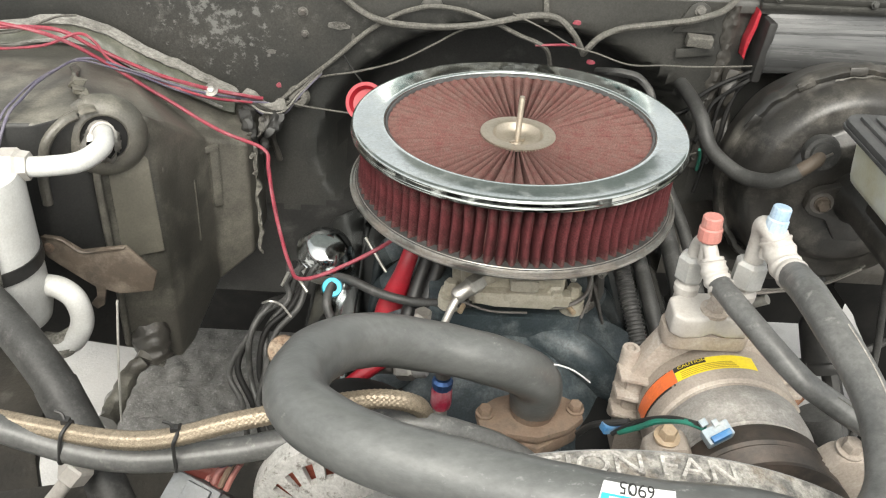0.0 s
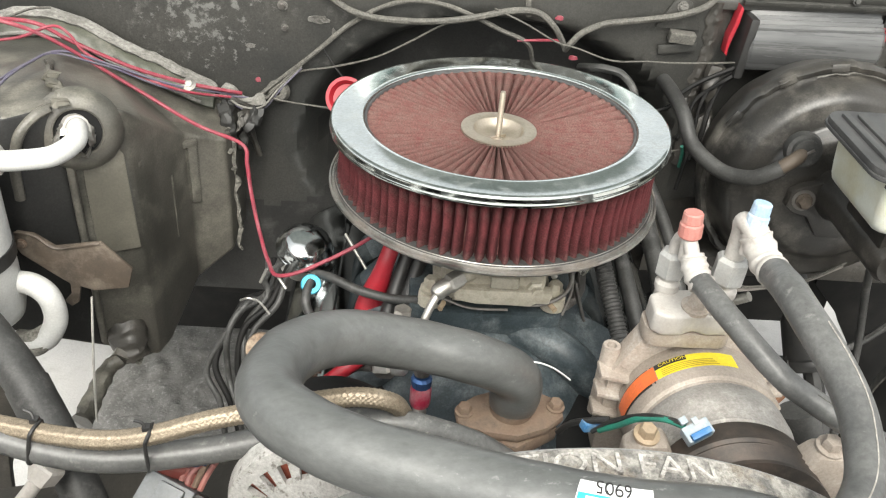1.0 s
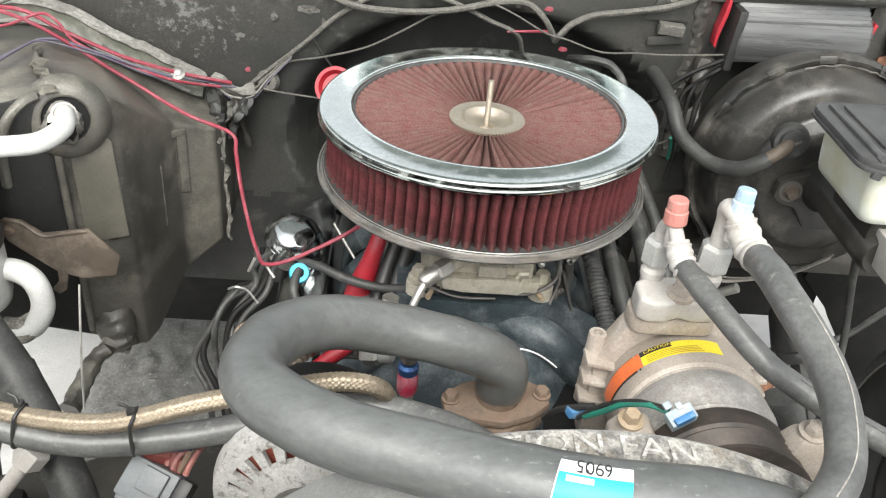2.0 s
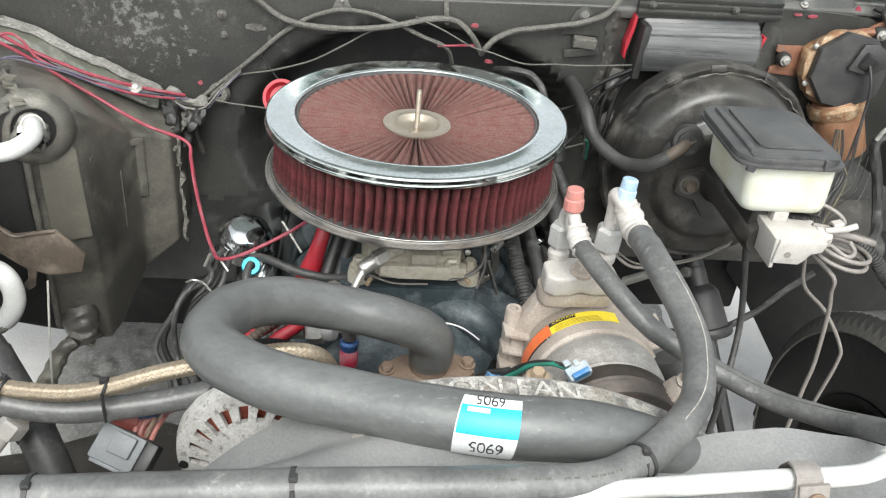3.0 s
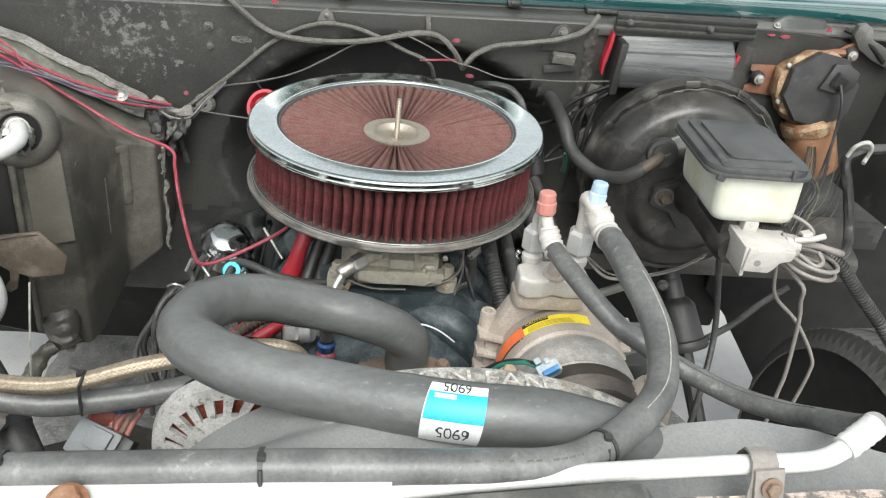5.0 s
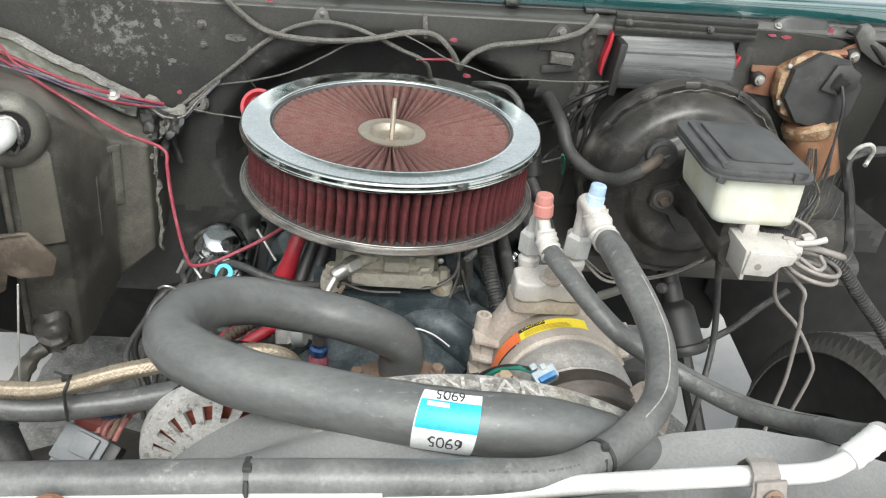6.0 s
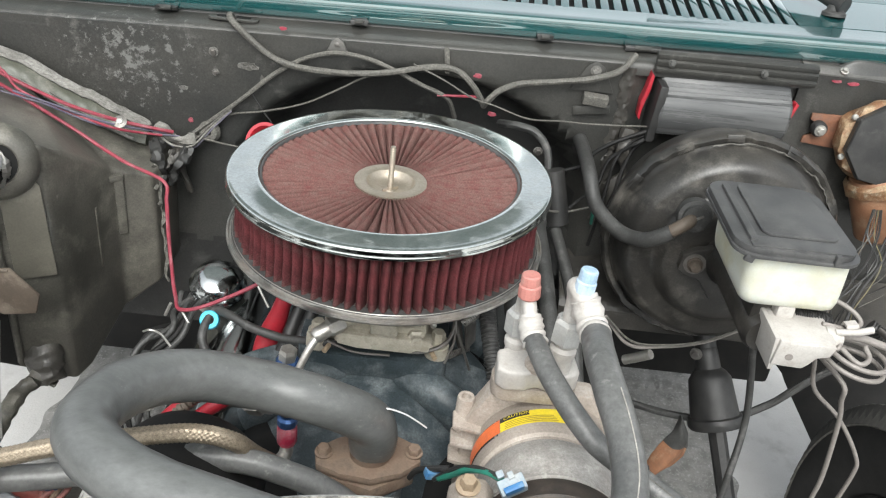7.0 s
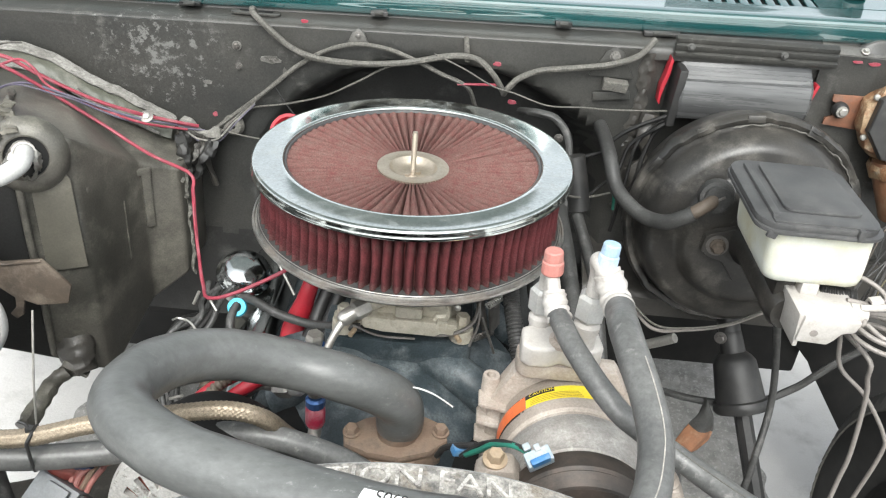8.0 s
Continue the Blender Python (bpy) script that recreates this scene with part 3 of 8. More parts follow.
# added black sheet that closes the gap and gives it its dark shade
part("gap_backing", box((2.0, 0.02, 0.3), pose(0.15, 0.42, 1.035, 0, -2, 0), 0.003), "deep", cowl, "black backing wall added behind the gap below the cowl")
part("bolt", hexbolt((0.585, 0.285, 1.185), (0, -0.6, 1), 0.004, 0.005), "steel", cowl)

# unseen hood, added to block sky light and darken the chrome lid's reflection
hood_way = Vector((0, -math.cos(radians(62)), math.sin(radians(62))))
tagged(part("unseen_hood_panel", sheet(lambda u, v: Vector((-0.8 + 1.6 * u, 0.52, 1.4)) + hood_way * (1.15 * v) + Vector((0, 0.05 * math.sin(math.pi * u) * math.sin(math.pi * v), 0)), 24, 16, thick=0.02, way=(0, 1, 0.4)), "underside"), "unseen raised teal green hood panel, added to shape reflections", "hood", kind="structure")

wiper = thing("windscreen_wiper", "black wiper arm and pivot on the green cowl", "wiper", at=(0.6, 0.41, 1.23))
part("pivot", lathe([(0, 0), (0.017, 0), (0.017, 0.005), (0.012, 0.008), (0.011, 0.015), (0, 0.017)], pose(0.598, 0.405, 1.2275, -8, 0, 0), 24), "rubber_dark", wiper)
part("arm", tube([(0.607, 0.398, 1.243), (0.59, 0.42, 1.248), (0.55, 0.465, 1.258), (0.46, 0.55, 1.285), (0.38, 0.62, 1.31)], 0.009, 12, 6, rs=lambda u: 0.014 - 0.007 * min(1, u * 2)), "black", wiper)

# ---- inner fenders, chassis ----
def fender_point(side):
    def f(u, v):
        y = -0.62 + 0.92 * u
        z = (0.96 if side > 0 else 0.84) + (0.21 if side > 0 else 0.33) * v
        bulge = (0.03 if side > 0 else 0.09) * (1 - v) ** 2
        x = 0.80 - bulge + 0.004 * noise.noise(Vector((y * 8, z * 8, side)))
        return (x if side > 0 else -x - 0.06, y, z + (0.03 * math.cos(u * 3) * (1 - v)))
    return f


for side, nm in ((1, "wall_fender_east"), (-1, "wall_fender_west")):
    tagged(part(nm, sheet(fender_point(side), 30, 16, thick=0.004, way=(side, 0, 0)), "firewall"), "dusty black inner fender panel beside the engine", "inner fender", kind="structure")
tagged(part("toe_board", along_x([(0.268, 0.87), (0.215, 0.845), (0.185, 0.835), (0.178, 0.825), (0.18, 0.797), (0.21, 0.787), (0.262, 0.785)], 0.25, 0.8, 40, slope=0.0), "grime"), "grimy black lower firewall flange with dirt streaks", "firewall flange", kind="structure")
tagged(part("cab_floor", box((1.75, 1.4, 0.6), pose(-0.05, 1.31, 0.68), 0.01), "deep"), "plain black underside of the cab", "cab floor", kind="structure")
# added block: its black replaces the shade on the ground under the cab
tagged(part("cab_shade_block", box((1.2, 0.3, 0.14), pose(-0.5, 0.77, 0.34), 0.02), "deep"), "black block standing in for the shade under the cab", "chassis", kind="structure")
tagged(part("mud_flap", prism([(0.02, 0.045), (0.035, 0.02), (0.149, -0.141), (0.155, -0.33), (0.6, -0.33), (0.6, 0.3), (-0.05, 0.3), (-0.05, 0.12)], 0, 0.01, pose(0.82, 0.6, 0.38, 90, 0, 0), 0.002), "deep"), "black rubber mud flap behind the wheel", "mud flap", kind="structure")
wheel = thing("front_wheel", "worn black front tyre on a dark steel wheel", "wheel", at=(0.955, 0.04, 0.0))
WX = axis_pose((0.955, 0.04, 0.358), (1, 0.03, 0)) @ Matrix.Diagonal((0.94, 0.94, 1.2, 1))
# body takes the shade-darkened rubber, tread blocks the dusty one
part("tyre", lathe([(0.215, -0.085), (0.235, -0.1), (0.3, -0.112), (0.345, -0.11), (0.366, -0.1), (0.377, -0.085), (0.382, -0.05), (0.384, 0), (0.382, 0.05), (0.377, 0.085), (0.35, 0.108), (0.3, 0.113), (0.215, 0.09)], WX, 120), "tyre_in_shade", wheel, "worn black tyre")
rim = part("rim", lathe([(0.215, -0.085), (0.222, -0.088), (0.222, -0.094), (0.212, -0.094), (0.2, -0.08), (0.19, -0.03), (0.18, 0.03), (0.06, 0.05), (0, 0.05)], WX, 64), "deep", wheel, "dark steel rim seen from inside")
block = None
for i in range(100):
    a = 2 * math.pi * i / 100
    for row, w in ((-0.068, 0.043), (-0.022, 0.041), (0.024, 0.041)):
        m = WX @ Matrix.Rotation(a + 0.012 * row * 20, 4, "Z") @ Matrix.Translation((0.3818 - 0.4 * row * row, 0, row)) @ Matrix.Rotation(radians(10 * (1 if row > -0.05 else -1)), 4, "X")
        if block is None:
            b = part("tread_block", box((0.005, 0.0231, w), None, 0.0008, seg=1), "tyre", wheel)
            block = b.data
        else:
            b = new("tread_block", block)
            b.parent = wheel
            b.matrix_parent_inverse = Matrix.Translation(-wheel.location)
        b.matrix_basis = m
    b = new("tread_block", block)
    b.parent = wheel
    b.matrix_parent_inverse = Matrix.Translation(-wheel.location)
    b.matrix_basis = WX @ Matrix.Rotation(a, 4, "Z") @ Matrix.Translation((0.3615, 0, -0.1)) @ Matrix.Rotation(radians(54), 4, "Y")

steer = thing("steering_shaft", "black steering shaft with a ribbed rubber boot", "steering shaft", at=(0.47, 0.1, 0.72))
AXS = Vector((0.24, -0.527, -0.815)).normalized()
TOPS = Vector((0.436, 0.173, 0.891))
part("column", tube([TOPS + AXS * 0.03, TOPS + AXS * 0.1], 0.0155, 20, 4), "black", steer)
part("boot", lathe([(0.0115, 0.085), (0.0155, 0.09), (0.0165, 0.1), (0.0175, 0.12), (0.024, 0.126), (0.0295, 0.134), (0.0315, 0.155), (0.0335, 0.18), (0.034, 0.187), (0.038, 0.189), (0.039, 0.194), (0.039, 0.2), (0.036, 0.204), (0.029, 0.203), (0.027, 0.19), (0.012, 0.186)], axis_pose(TOPS, AXS), 40), "black", steer, "black rubber boot")
part("shaft", tube([TOPS + AXS * 0.15, TOPS + AXS * 0.62], 0.0125, 8, 4), "black", steer, "black double-D steering shaft", smooth=20)
part("collar_bolt", hexbolt(TOPS + AXS * 0.095 + Vector((-0.016, -0.01, 0.0)), (-0.6, -1, 0.2), 0.006, 0.007), "steel_dark", steer)

# ---- firewall wiring ----
FW = "wires along the firewall"
wire("wiring_loom", [(-0.243, 0.285, 1.159), (-0.242, 0.262, 1.172), (-0.234, 0.245, 1.168), (-0.193, 0.243, 1.134), (-0.155, 0.24, 1.12), (-0.095, 0.238, 1.118), (-0.035, 0.238, 1.125), (0.024, 0.24, 1.139), (0.061, 0.242, 1.139), (0.086, 0.243, 1.12), (0.106, 0.25, 1.09)], 0.0042, "wire_grey", "thick dusty taped wiring loom hanging on the firewall", "wiring", FW)
wire("wiring_loom", [(-0.296, 0.24, 1.002), (-0.266, 0.245, 1.027), (-0.226, 0.247, 1.061), (-0.187, 0.248, 1.097), (-0.156, 0.248, 1.12), (-0.126, 0.248, 1.135), (-0.096, 0.247, 1.142), (-0.059, 0.248, 1.139), (-0.02, 0.248, 1.127), (0.018, 0.247, 1.111), (0.054, 0.25, 1.095), (0.068, 0.27, 1.06)], 0.0032, "wire_grey", "arched grey wiring loom behind the air cleaner", "wiring", FW)
wire("wire", [(-0.3, 0.24, 1.0), (-0.251, 0.25, 1.032), (-0.196, 0.249, 1.046), (-0.141, 0.248, 1.064), (-0.095, 0.248, 1.09), (-0.065, 0.248, 1.109), (-0.04, 0.246, 1.121)], 0.0014, "wire_grey", "thin grey wire on the firewall", "wire", FW)
wire("wire", [(-0.215, 0.249, 1.075), (-0.2, 0.25, 1.05), (-0.185, 0.25, 1.03)], 0.0012, "black", "thin black wire branching off the loom", "wire", FW)
wire("wire", [(-0.3, 0.24, 1.004), (-0.26, 0.235, 0.998), (-0.21, 0.22, 1.0), (-0.17, 0.2, 1.005)], 0.0012, "wire_grey", "thin grey wire behind the air cleaner", "wire", FW)
wire("wiring_loom", [(0.104, 0.25, 1.09), (0.108, 0.243, 1.1), (0.124, 0.243, 1.118), (0.152, 0.243, 1.131), (0.203, 0.243, 1.14), (0.239, 0.241, 1.148), (0.274, 0.241, 1.163), (0.295, 0.25, 1.186)], 0.0042, "wire_grey", "thick dusty wiring loom rising to the cowl", "wiring", FW)
wire("wire", [(0.005, 0.238, 1.142), (0.048, 0.236, 1.125), (0.088, 0.236, 1.105), (0.119, 0.238, 1.097), (0.166, 0.238, 1.084), (0.212, 0.238, 1.086), (0.258, 0.238, 1.087), (0.335, 0.236, 1.094)], 0.0012, "wire_grey", "thin dusty grey wire across the firewall", "wire", FW)
wire("wire", [(0.04, 0.247, 1.099), (0.07, 0.246, 1.102), (0.1, 0.246, 1.104)], 0.0018, "red_wire", "short red wire at the loom", "wire", FW)
wire("cable", [(0.2, 0.2, 1.005), (0.21, 0.215, 1.017), (0.25, 0.22, 1.033), (0.262, 0.22, 1.053), (0.289, 0.222, 1.073), (0.335, 0.235, 1.09)], 0.003, "deep", "black cable beside the brake booster", "wire", FW)
wire("cable", [(0.26, 0.19, 1.0), (0.275, 0.215, 1.012), (0.284, 0.225, 1.042), (0.306, 0.225, 1.064), (0.335, 0.235, 1.08)], 0.0028, "deep", "black cable beside the brake booster", "wire", FW)
wire("cable", [(0.262, 0.17, 1.0), (0.268, 0.18, 0.985), (0.272, 0.19, 0.96)], 0.0022, "green", "short green wire end", "wire", FW)
wire("cable", [(0.336, 0.236, 1.086), (0.31, 0.232, 1.07), (0.292, 0.22, 1.045), (0.285, 0.205, 1.01), (0.279, 0.19, 0.975), (0.272, 0.18, 0.93)], 0.0024, "deep", "black cable beside the brake booster", "wire", FW)
wire("cable", [(0.336, 0.24, 1.078), (0.316, 0.236, 1.058), (0.306, 0.226, 1.03), (0.3, 0.215, 0.995), (0.286, 0.2, 0.965)], 0.0034, "deep", "black taped cable beside the brake booster", "wire", FW)
tagged(part("torn_tape", tube([(0.307, 0.244, 1.085), (0.304, 0.238, 1.05), (0.31, 0.234, 1.02), (0.3, 0.232, 0.985), (0.306, 0.236, 0.955)], 0.01, 10, 10, rs=lambda u: 0.009 + 0.005 * math.sin(u * 11), wobble=0.8), "grime"), "torn grey tape round the wires by the booster", "tape")
wire("cable", [(0.2, 0.19, 0.93), (0.225, 0.2, 0.955), (0.25, 0.205, 0.985), (0.262, 0.2, 1.0)], 0.0022, "black", "black cable behind the air cleaner", "wire", FW)
wire("cable", [(0.178, 0.1, 1.03), (0.2, 0.14, 1.0), (0.23, 0.17, 0.985), (0.262, 0.18, 0.99)], 0.0016, "wire_grey", "thin grey wire behind the air cleaner", "wire", FW)
tagged(part("black_fitting", tube([(0.205, 0.19, 1.035), (0.214, 0.18, 1.0), (0.222, 0.17, 0.965)], 0.016, 16, 6), "black"), "black rubber fitting behind the air cleaner", "fitting")
wire("breather_hose", [(0.132, 0.27, 1.06), (0.142, 0.24, 1.072), (0.158, 0.225, 1.077), (0.179, 0.22, 1.072), (0.197, 0.21, 1.05), (0.203, 0.19, 1.0), (0.2, 0.15, 0.95)], 0.0055, "rubber_dark", "thin black rubber hose behind the air cleaner", "hose")
wire("wire", [(-0.7, 0.205, 1.08), (-0.62, 0.2, 1.09), (-0.585, 0.2, 1.103), (-0.56, 0.206, 1.112), (-0.54, 0.215, 1.112)], 0.0016, "wire_grey", "thin grey wire lying over the heater box flange", "wire", FW)
wire("wire", [(-0.47, 0.206, 1.058), (-0.44, 0.2, 1.044), (-0.415, 0.196, 1.03), (-0.39, 0.195, 1.022), (-0.36, 0.215, 1.008), (-0.33, 0.232, 1.0)], 0.0013, "wire_grey", "thin grey wire along the heater box flange", "wire", FW)
RW = "red wires on the heater box"
wire("red_wire", [(-0.7, 0.1, 1.15), (-0.602, 0.11, 1.137), (-0.52, 0.12, 1.115), (-0.439, 0.155, 1.044), (-0.36, 0.15, 0.998), (-0.3, 0.128, 0.986), (-0.291, 0.11, 0.968), (-0.284, 0.088, 0.945), (-0.268, 0.045, 0.915), (-0.25, 0.0, 0.9), (-0.233, -0.03, 0.903), (-0.19, -0.03, 0.921), (-0.13, -0.02, 0.957), (-0.1, 0.0, 0.985)], 0.0024, "red_wire", "loose red wire draped from heater box to carburetor", "wire", RW)
wire("red_wire", [(-0.7, 0.17, 1.1), (-0.629, 0.17, 1.107), (-0.55, 0.172, 1.108), (-0.505, 0.176, 1.085), (-0.44, 0.183, 1.054), (-0.376, 0.2, 1.03), (-0.318, 0.232, 1.007)], 0.0026, "red_wire", "red wire lying along the grey loom", "wire", RW)
wire("red_wire", [(-0.64, 0.15, 1.087), (-0.593, 0.15, 1.09), (-0.554, 0.15, 1.097), (-0.515, 0.15, 1.113), (-0.497, 0.15, 1.104), (-0.485, 0.15, 1.085), (-0.467, 0.152, 1.073), (-0.44, 0.17, 1.052), (-0.38, 0.185, 1.026), (-0.33, 0.22, 1.006)], 0.0018, "red_wire", "red wire kinked over the grey flange", "wire", RW)
wire("purple_wire", [(-0.535, -0.06, 1.05), (-0.527, -0.03, 1.088), (-0.522, 0.0, 1.096), (-0.522, 0.04, 1.097), (-0.518, 0.08, 1.095), (-0.51, 0.115, 1.094), (-0.495, 0.13, 1.091), (-0.475, 0.14, 1.081), (-0.455, 0.155, 1.067), (-0.389, 0.19, 1.03), (-0.32, 0.235, 1.003)], 0.0016, "wire_purple", "thin purple wire looped over the heater box", "wire")
wire("purple_wire", [(-0.545, -0.06, 1.04), (-0.534, -0.03, 1.086), (-0.528, 0.0, 1.096), (-0.527, 0.04, 1.096), (-0.52, 0.085, 1.094), (-0.505, 0.12, 1.092), (-0.47, 0.14, 1.075), (-0.45, 0.152, 1.064), (-0.39, 0.185, 1.026), (-0.31, 0.235, 1.0)], 0.0012, "wire_purple", "thin purple wire looped over the heater box", "wire")

tagged(part("loom_joint", tube([(-0.345, 0.242, 1.008), (-0.325, 0.236, 1.0), (-0.305, 0.234, 0.995), (-0.288, 0.238, 0.998)], 0.008, 12, 8, rs=lambda u: 0.0075 + 0.003 * math.sin(u * 9), wobble=0.5), "loom_tape"), "lumpy taped wiring joint on the firewall", "wiring joint")
for dy, dz, mt in ((0.0, 0.006, "wire_grey"), (-0.006, 0.0, "loom_tape"), (0.002, -0.007, "wire_purple")):
    wire("wire", [(-0.335, 0.23 + dy, 1.003 + dz), (-0.315, 0.228 + dy, 0.992 + dz), (-0.29, 0.232 + dy, 0.993 + dz), (-0.268, 0.242, 1.016 + dz * 0.6), (-0.24, 0.246, 1.045 + dz * 0.4)], 0.0014, mt, "thin wire looping out of the taped joint", "wire", FW)
tagged(part("hanging_tape", tube([(-0.312, 0.235, 0.99), (-0.31, 0.225, 0.97), (-0.305, 0.228, 0.945), (-0.298, 0.235, 0.915)], 0.006, 8, 8, rs=lambda u: 0.009 - 0.005 * u, wobble=0.7), "grime"), "torn black tape hanging from the wiring joint", "tape")
TB = thing("torn_boot", "torn grey rubber boot hanging below the wiring joint", "rubber boot", at=(-0.33, 0.235, 0.96))
for pts, r, mt in (([(-0.34, 0.225, 0.995), (-0.332, 0.21, 0.975), (-0.328, 0.212, 0.95), (-0.335, 0.205, 0.925)], 0.011, "pad"), ([(-0.3, 0.228, 0.99), (-0.302, 0.215, 0.972), (-0.312, 0.215, 0.955), (-0.318, 0.21, 0.935)], 0.008, "pad"), ([(-0.342, 0.198, 0.965), (-0.343, 0.19, 0.94), (-0.338, 0.186, 0.91), (-0.342, 0.184, 0.885)], 0.0055, "torn"), ([(-0.318, 0.222, 0.985), (-0.32, 0.212, 0.965), (-0.33, 0.206, 0.948)], 0.004, "crust")):
    part("flap", crumple(tube(pts, r, 12, 12, rs=lambda u, r=r: r * (1 - 0.55 * u), wobble=0.9), 0.004, 120), mt, TB, smooth=20)
tagged(part("rubber_grommet", lathe([(0.004, 0), (0.014, 0), (0.016, 0.006), (0.012, 0.012), (0.004, 0.012)], axis_pose((-0.272, 0.253, 1.006), (0, -1, 0.1)), 20, closed=True), "wire_grey"), "grey rubber grommet round the wires", "grommet")
FWB = ((-0.264, 1.121, 0.004), (-0.262, 1.092, 0.003), (-0.397, 1.003, 0.005), (0.19, 1.03, 0.004))
# clips, bracket, seam and paint marks on the firewall
brk = thing("wiring_bracket", "dirty steel bracket with a grey connector on the firewall", "bracket", at=(0.246, 0.25, 1.11))
part("plate", prism([(-0.03, 0.0), (0.03, 0.0), (0.012, 0.035), (0.0, 0.042), (-0.012, 0.035)], 0, 0.003, pose(0.246, 0.2535, 1.128, 90, 0, 0), 0.001), "firewall", brk)
part("bolt", hexbolt((0.246, 0.249, 1.158), (0, -1, 0), 0.005, 0.005), "crust", brk)
part("connector", box((0.034, 0.014, 0.014), pose(0.252, 0.244, 1.12, 8, 4, 0), 0.002), "wire_grey", brk, "grey plastic connector")
part("strap", box((0.05, 0.004, 0.012), pose(0.25, 0.247, 1.104, 0, -8, 0), 0.0015), "firewall", brk)
clip = thing("loom_clip", "small steel clip holding the arched loom", "clip", at=(-0.098, 0.25, 1.15))
part("strap", prism([(-0.014, -0.008), (0.014, -0.008), (0.008, 0.006), (0.0, 0.012), (-0.008, 0.006)], 0, 0.005, pose(-0.098, 0.255, 1.15, 90, 0, 0), 0.0012), "panel_grey", clip)
part("bolt", hexbolt((-0.098, 0.25, 1.153), (0, -1, 0), 0.0035, 0.003), "steel_dark", clip)
tagged(part("loom_clip", prism(rounded(0.007, 0.036, 0.003), 0, 0.003, pose(0.0485, 0.252, 1.148, 90, -8, 0), 0.0008), "wire_grey"), "narrow dusty strap holding the loom", "clip")
def seam_point(u, v):
    z = 0.93 + 0.235 * u
    w = 0.009 + 0.007 * noise.noise(Vector((z * 60, 0, 3)))
    x = 0.292 + 0.006 * noise.noise(Vector((z * 25, 5, 0))) + w * (v - 0.5) * 2
    return (x, 0.2555 - 0.0025 * math.sin(v * math.pi) - 0.003 * noise.noise(Vector((x * 180, z * 180, 1))), z)
tagged(part("trim_seam", sheet(seam_point, 60, 8, thick=0.008, way=(0, 1, 0)), "grime"), "crusty grey seam sealer on the firewall fold", "seam", kind="structure")
def daub(x, z, w, h, y=0.256, seed=0):
    pts = []
    for i in range(14):
        a = 2 * math.pi * i / 14
        r = 0.75 + 0.35 * noise.noise(Vector((math.cos(a) * 1.5 + seed, math.sin(a) * 1.5, seed * 3.1)))
        pts.append((w * r * math.cos(a), h * r * math.sin(a)))
    return prism(pts, -0.0005, 0.0016, pose(x, y, z, 90, 0, 0))
MK = "red paint marks"
for i, (x, z, w, h, y) in enumerate(((-0.299, 1.018, 0.005, 0.004, 0.2555), (-0.171, 1.164, 0.007, 0.003, 0.2555), (0.092, 1.13, 0.008, 0.004, 0.2555), (0.578, 1.172, 0.009, 0.0025, 0.2795), (0.6, 1.171, 0.012, 0.003, 0.2795), (0.671, 1.184, 0.005, 0.007, 0.2855), (0.572, 1.03, 0.006, 0.005, 0.2795), (0.118, 1.078, 0.008, 0.004, 0.2555))):
    tagged(part("paint_mark", daub(x, z, w, h, y, i), "red_wire"), "small red paint mark on the dirty firewall", "paint mark", MK, "structure")
for i, (x, z, w, h) in enumerate(((-0.218, 1.106, 0.017, 0.008), (-0.307, 1.065, 0.009, 0.004), (-0.199, 1.09, 0.003, 0.008))):
    tagged(part("dirt_patch", daub(x, z, w, h, 0.2562, 20 + i), "crust"), "pale crusty dirt patch on the firewall", "dirt patch", "dirt patches", "structure")
for x, z, r in FWB:
    fb = thing("firewall_bolt", "small dirty bolt in the firewall", "bolt", "firewall bolts", at=(x, 0.255, z))
    part("washer", lathe([(0, 0), (r * 1.7, 0), (r * 1.6, 0.0015), (0, 0.0015)], axis_pose((x, 0.2555, z), (0, -1, 0)), 18), "crust", fb)
    part("head", hexbolt((x, 0.254, z), (0, -1, 0), r, 0.004, 1.1), "steel_dark", fb)
# ---- junction cover ----
jc = thing("junction_cover", "ribbed black plastic junction box cover on the firewall", "cover", at=(0.42, 0.27, 1.08))
PROF = [(0.272, 1.084), (0.245, 1.084), (0.232, 1.09), (0.2265, 1.1), (0.2235, 1.108), (0.2222, 1.117), (0.2232, 1.127), (0.2262, 1.1365), (0.229, 1.143), (0.234, 1.145), (0.236, 1.149), (0.2405, 1.148), (0.2425, 1.153), (0.247, 1.152), (0.249, 1.157), (0.2535, 1.156), (0.256, 1.161), (0.272, 1.162)]
def cover():
    own = bmesh.new()
    ends = []
    for x in (0.336, 0.34, 0.506, 0.51):
        s = 0.94 if x in (0.336, 0.51) else 1
        ends.append([own.verts.new((x, 0.272 + (y - 0.272) * s, 1.12 + (z - 1.12) * s + 0.04 * (x - 0.42))) for y, z in PROF])
    for a, b in zip(ends[:-1], ends[1:]):
        for i in range(len(PROF) - 1):
            own.faces.new((a[i], a[i + 1], b[i + 1], b[i]))
    own.faces.new(ends[0])
    own.faces.new(ends[-1][::-1])
    bmesh.ops.recalc_face_normals(own, faces=own.faces)
    return own
part("shell", cover(), "gloss_black", jc, smooth=32)
part("clamp", prism([(-0.033, -0.002), (-0.02, -0.0005), (0.012, -0.003), (0.03, -0.002), (0.034, 0.002), (0.01, 0.0025), (-0.008, 0.0045), (-0.03, 0.002)], -0.009, 0.009, pose(0.318, 0.252, 1.132, 0, -84, 0) @ pose(0, 0, 0, 90, 0, 0), 0.0006), "red", jc, "red plastic end clamp")
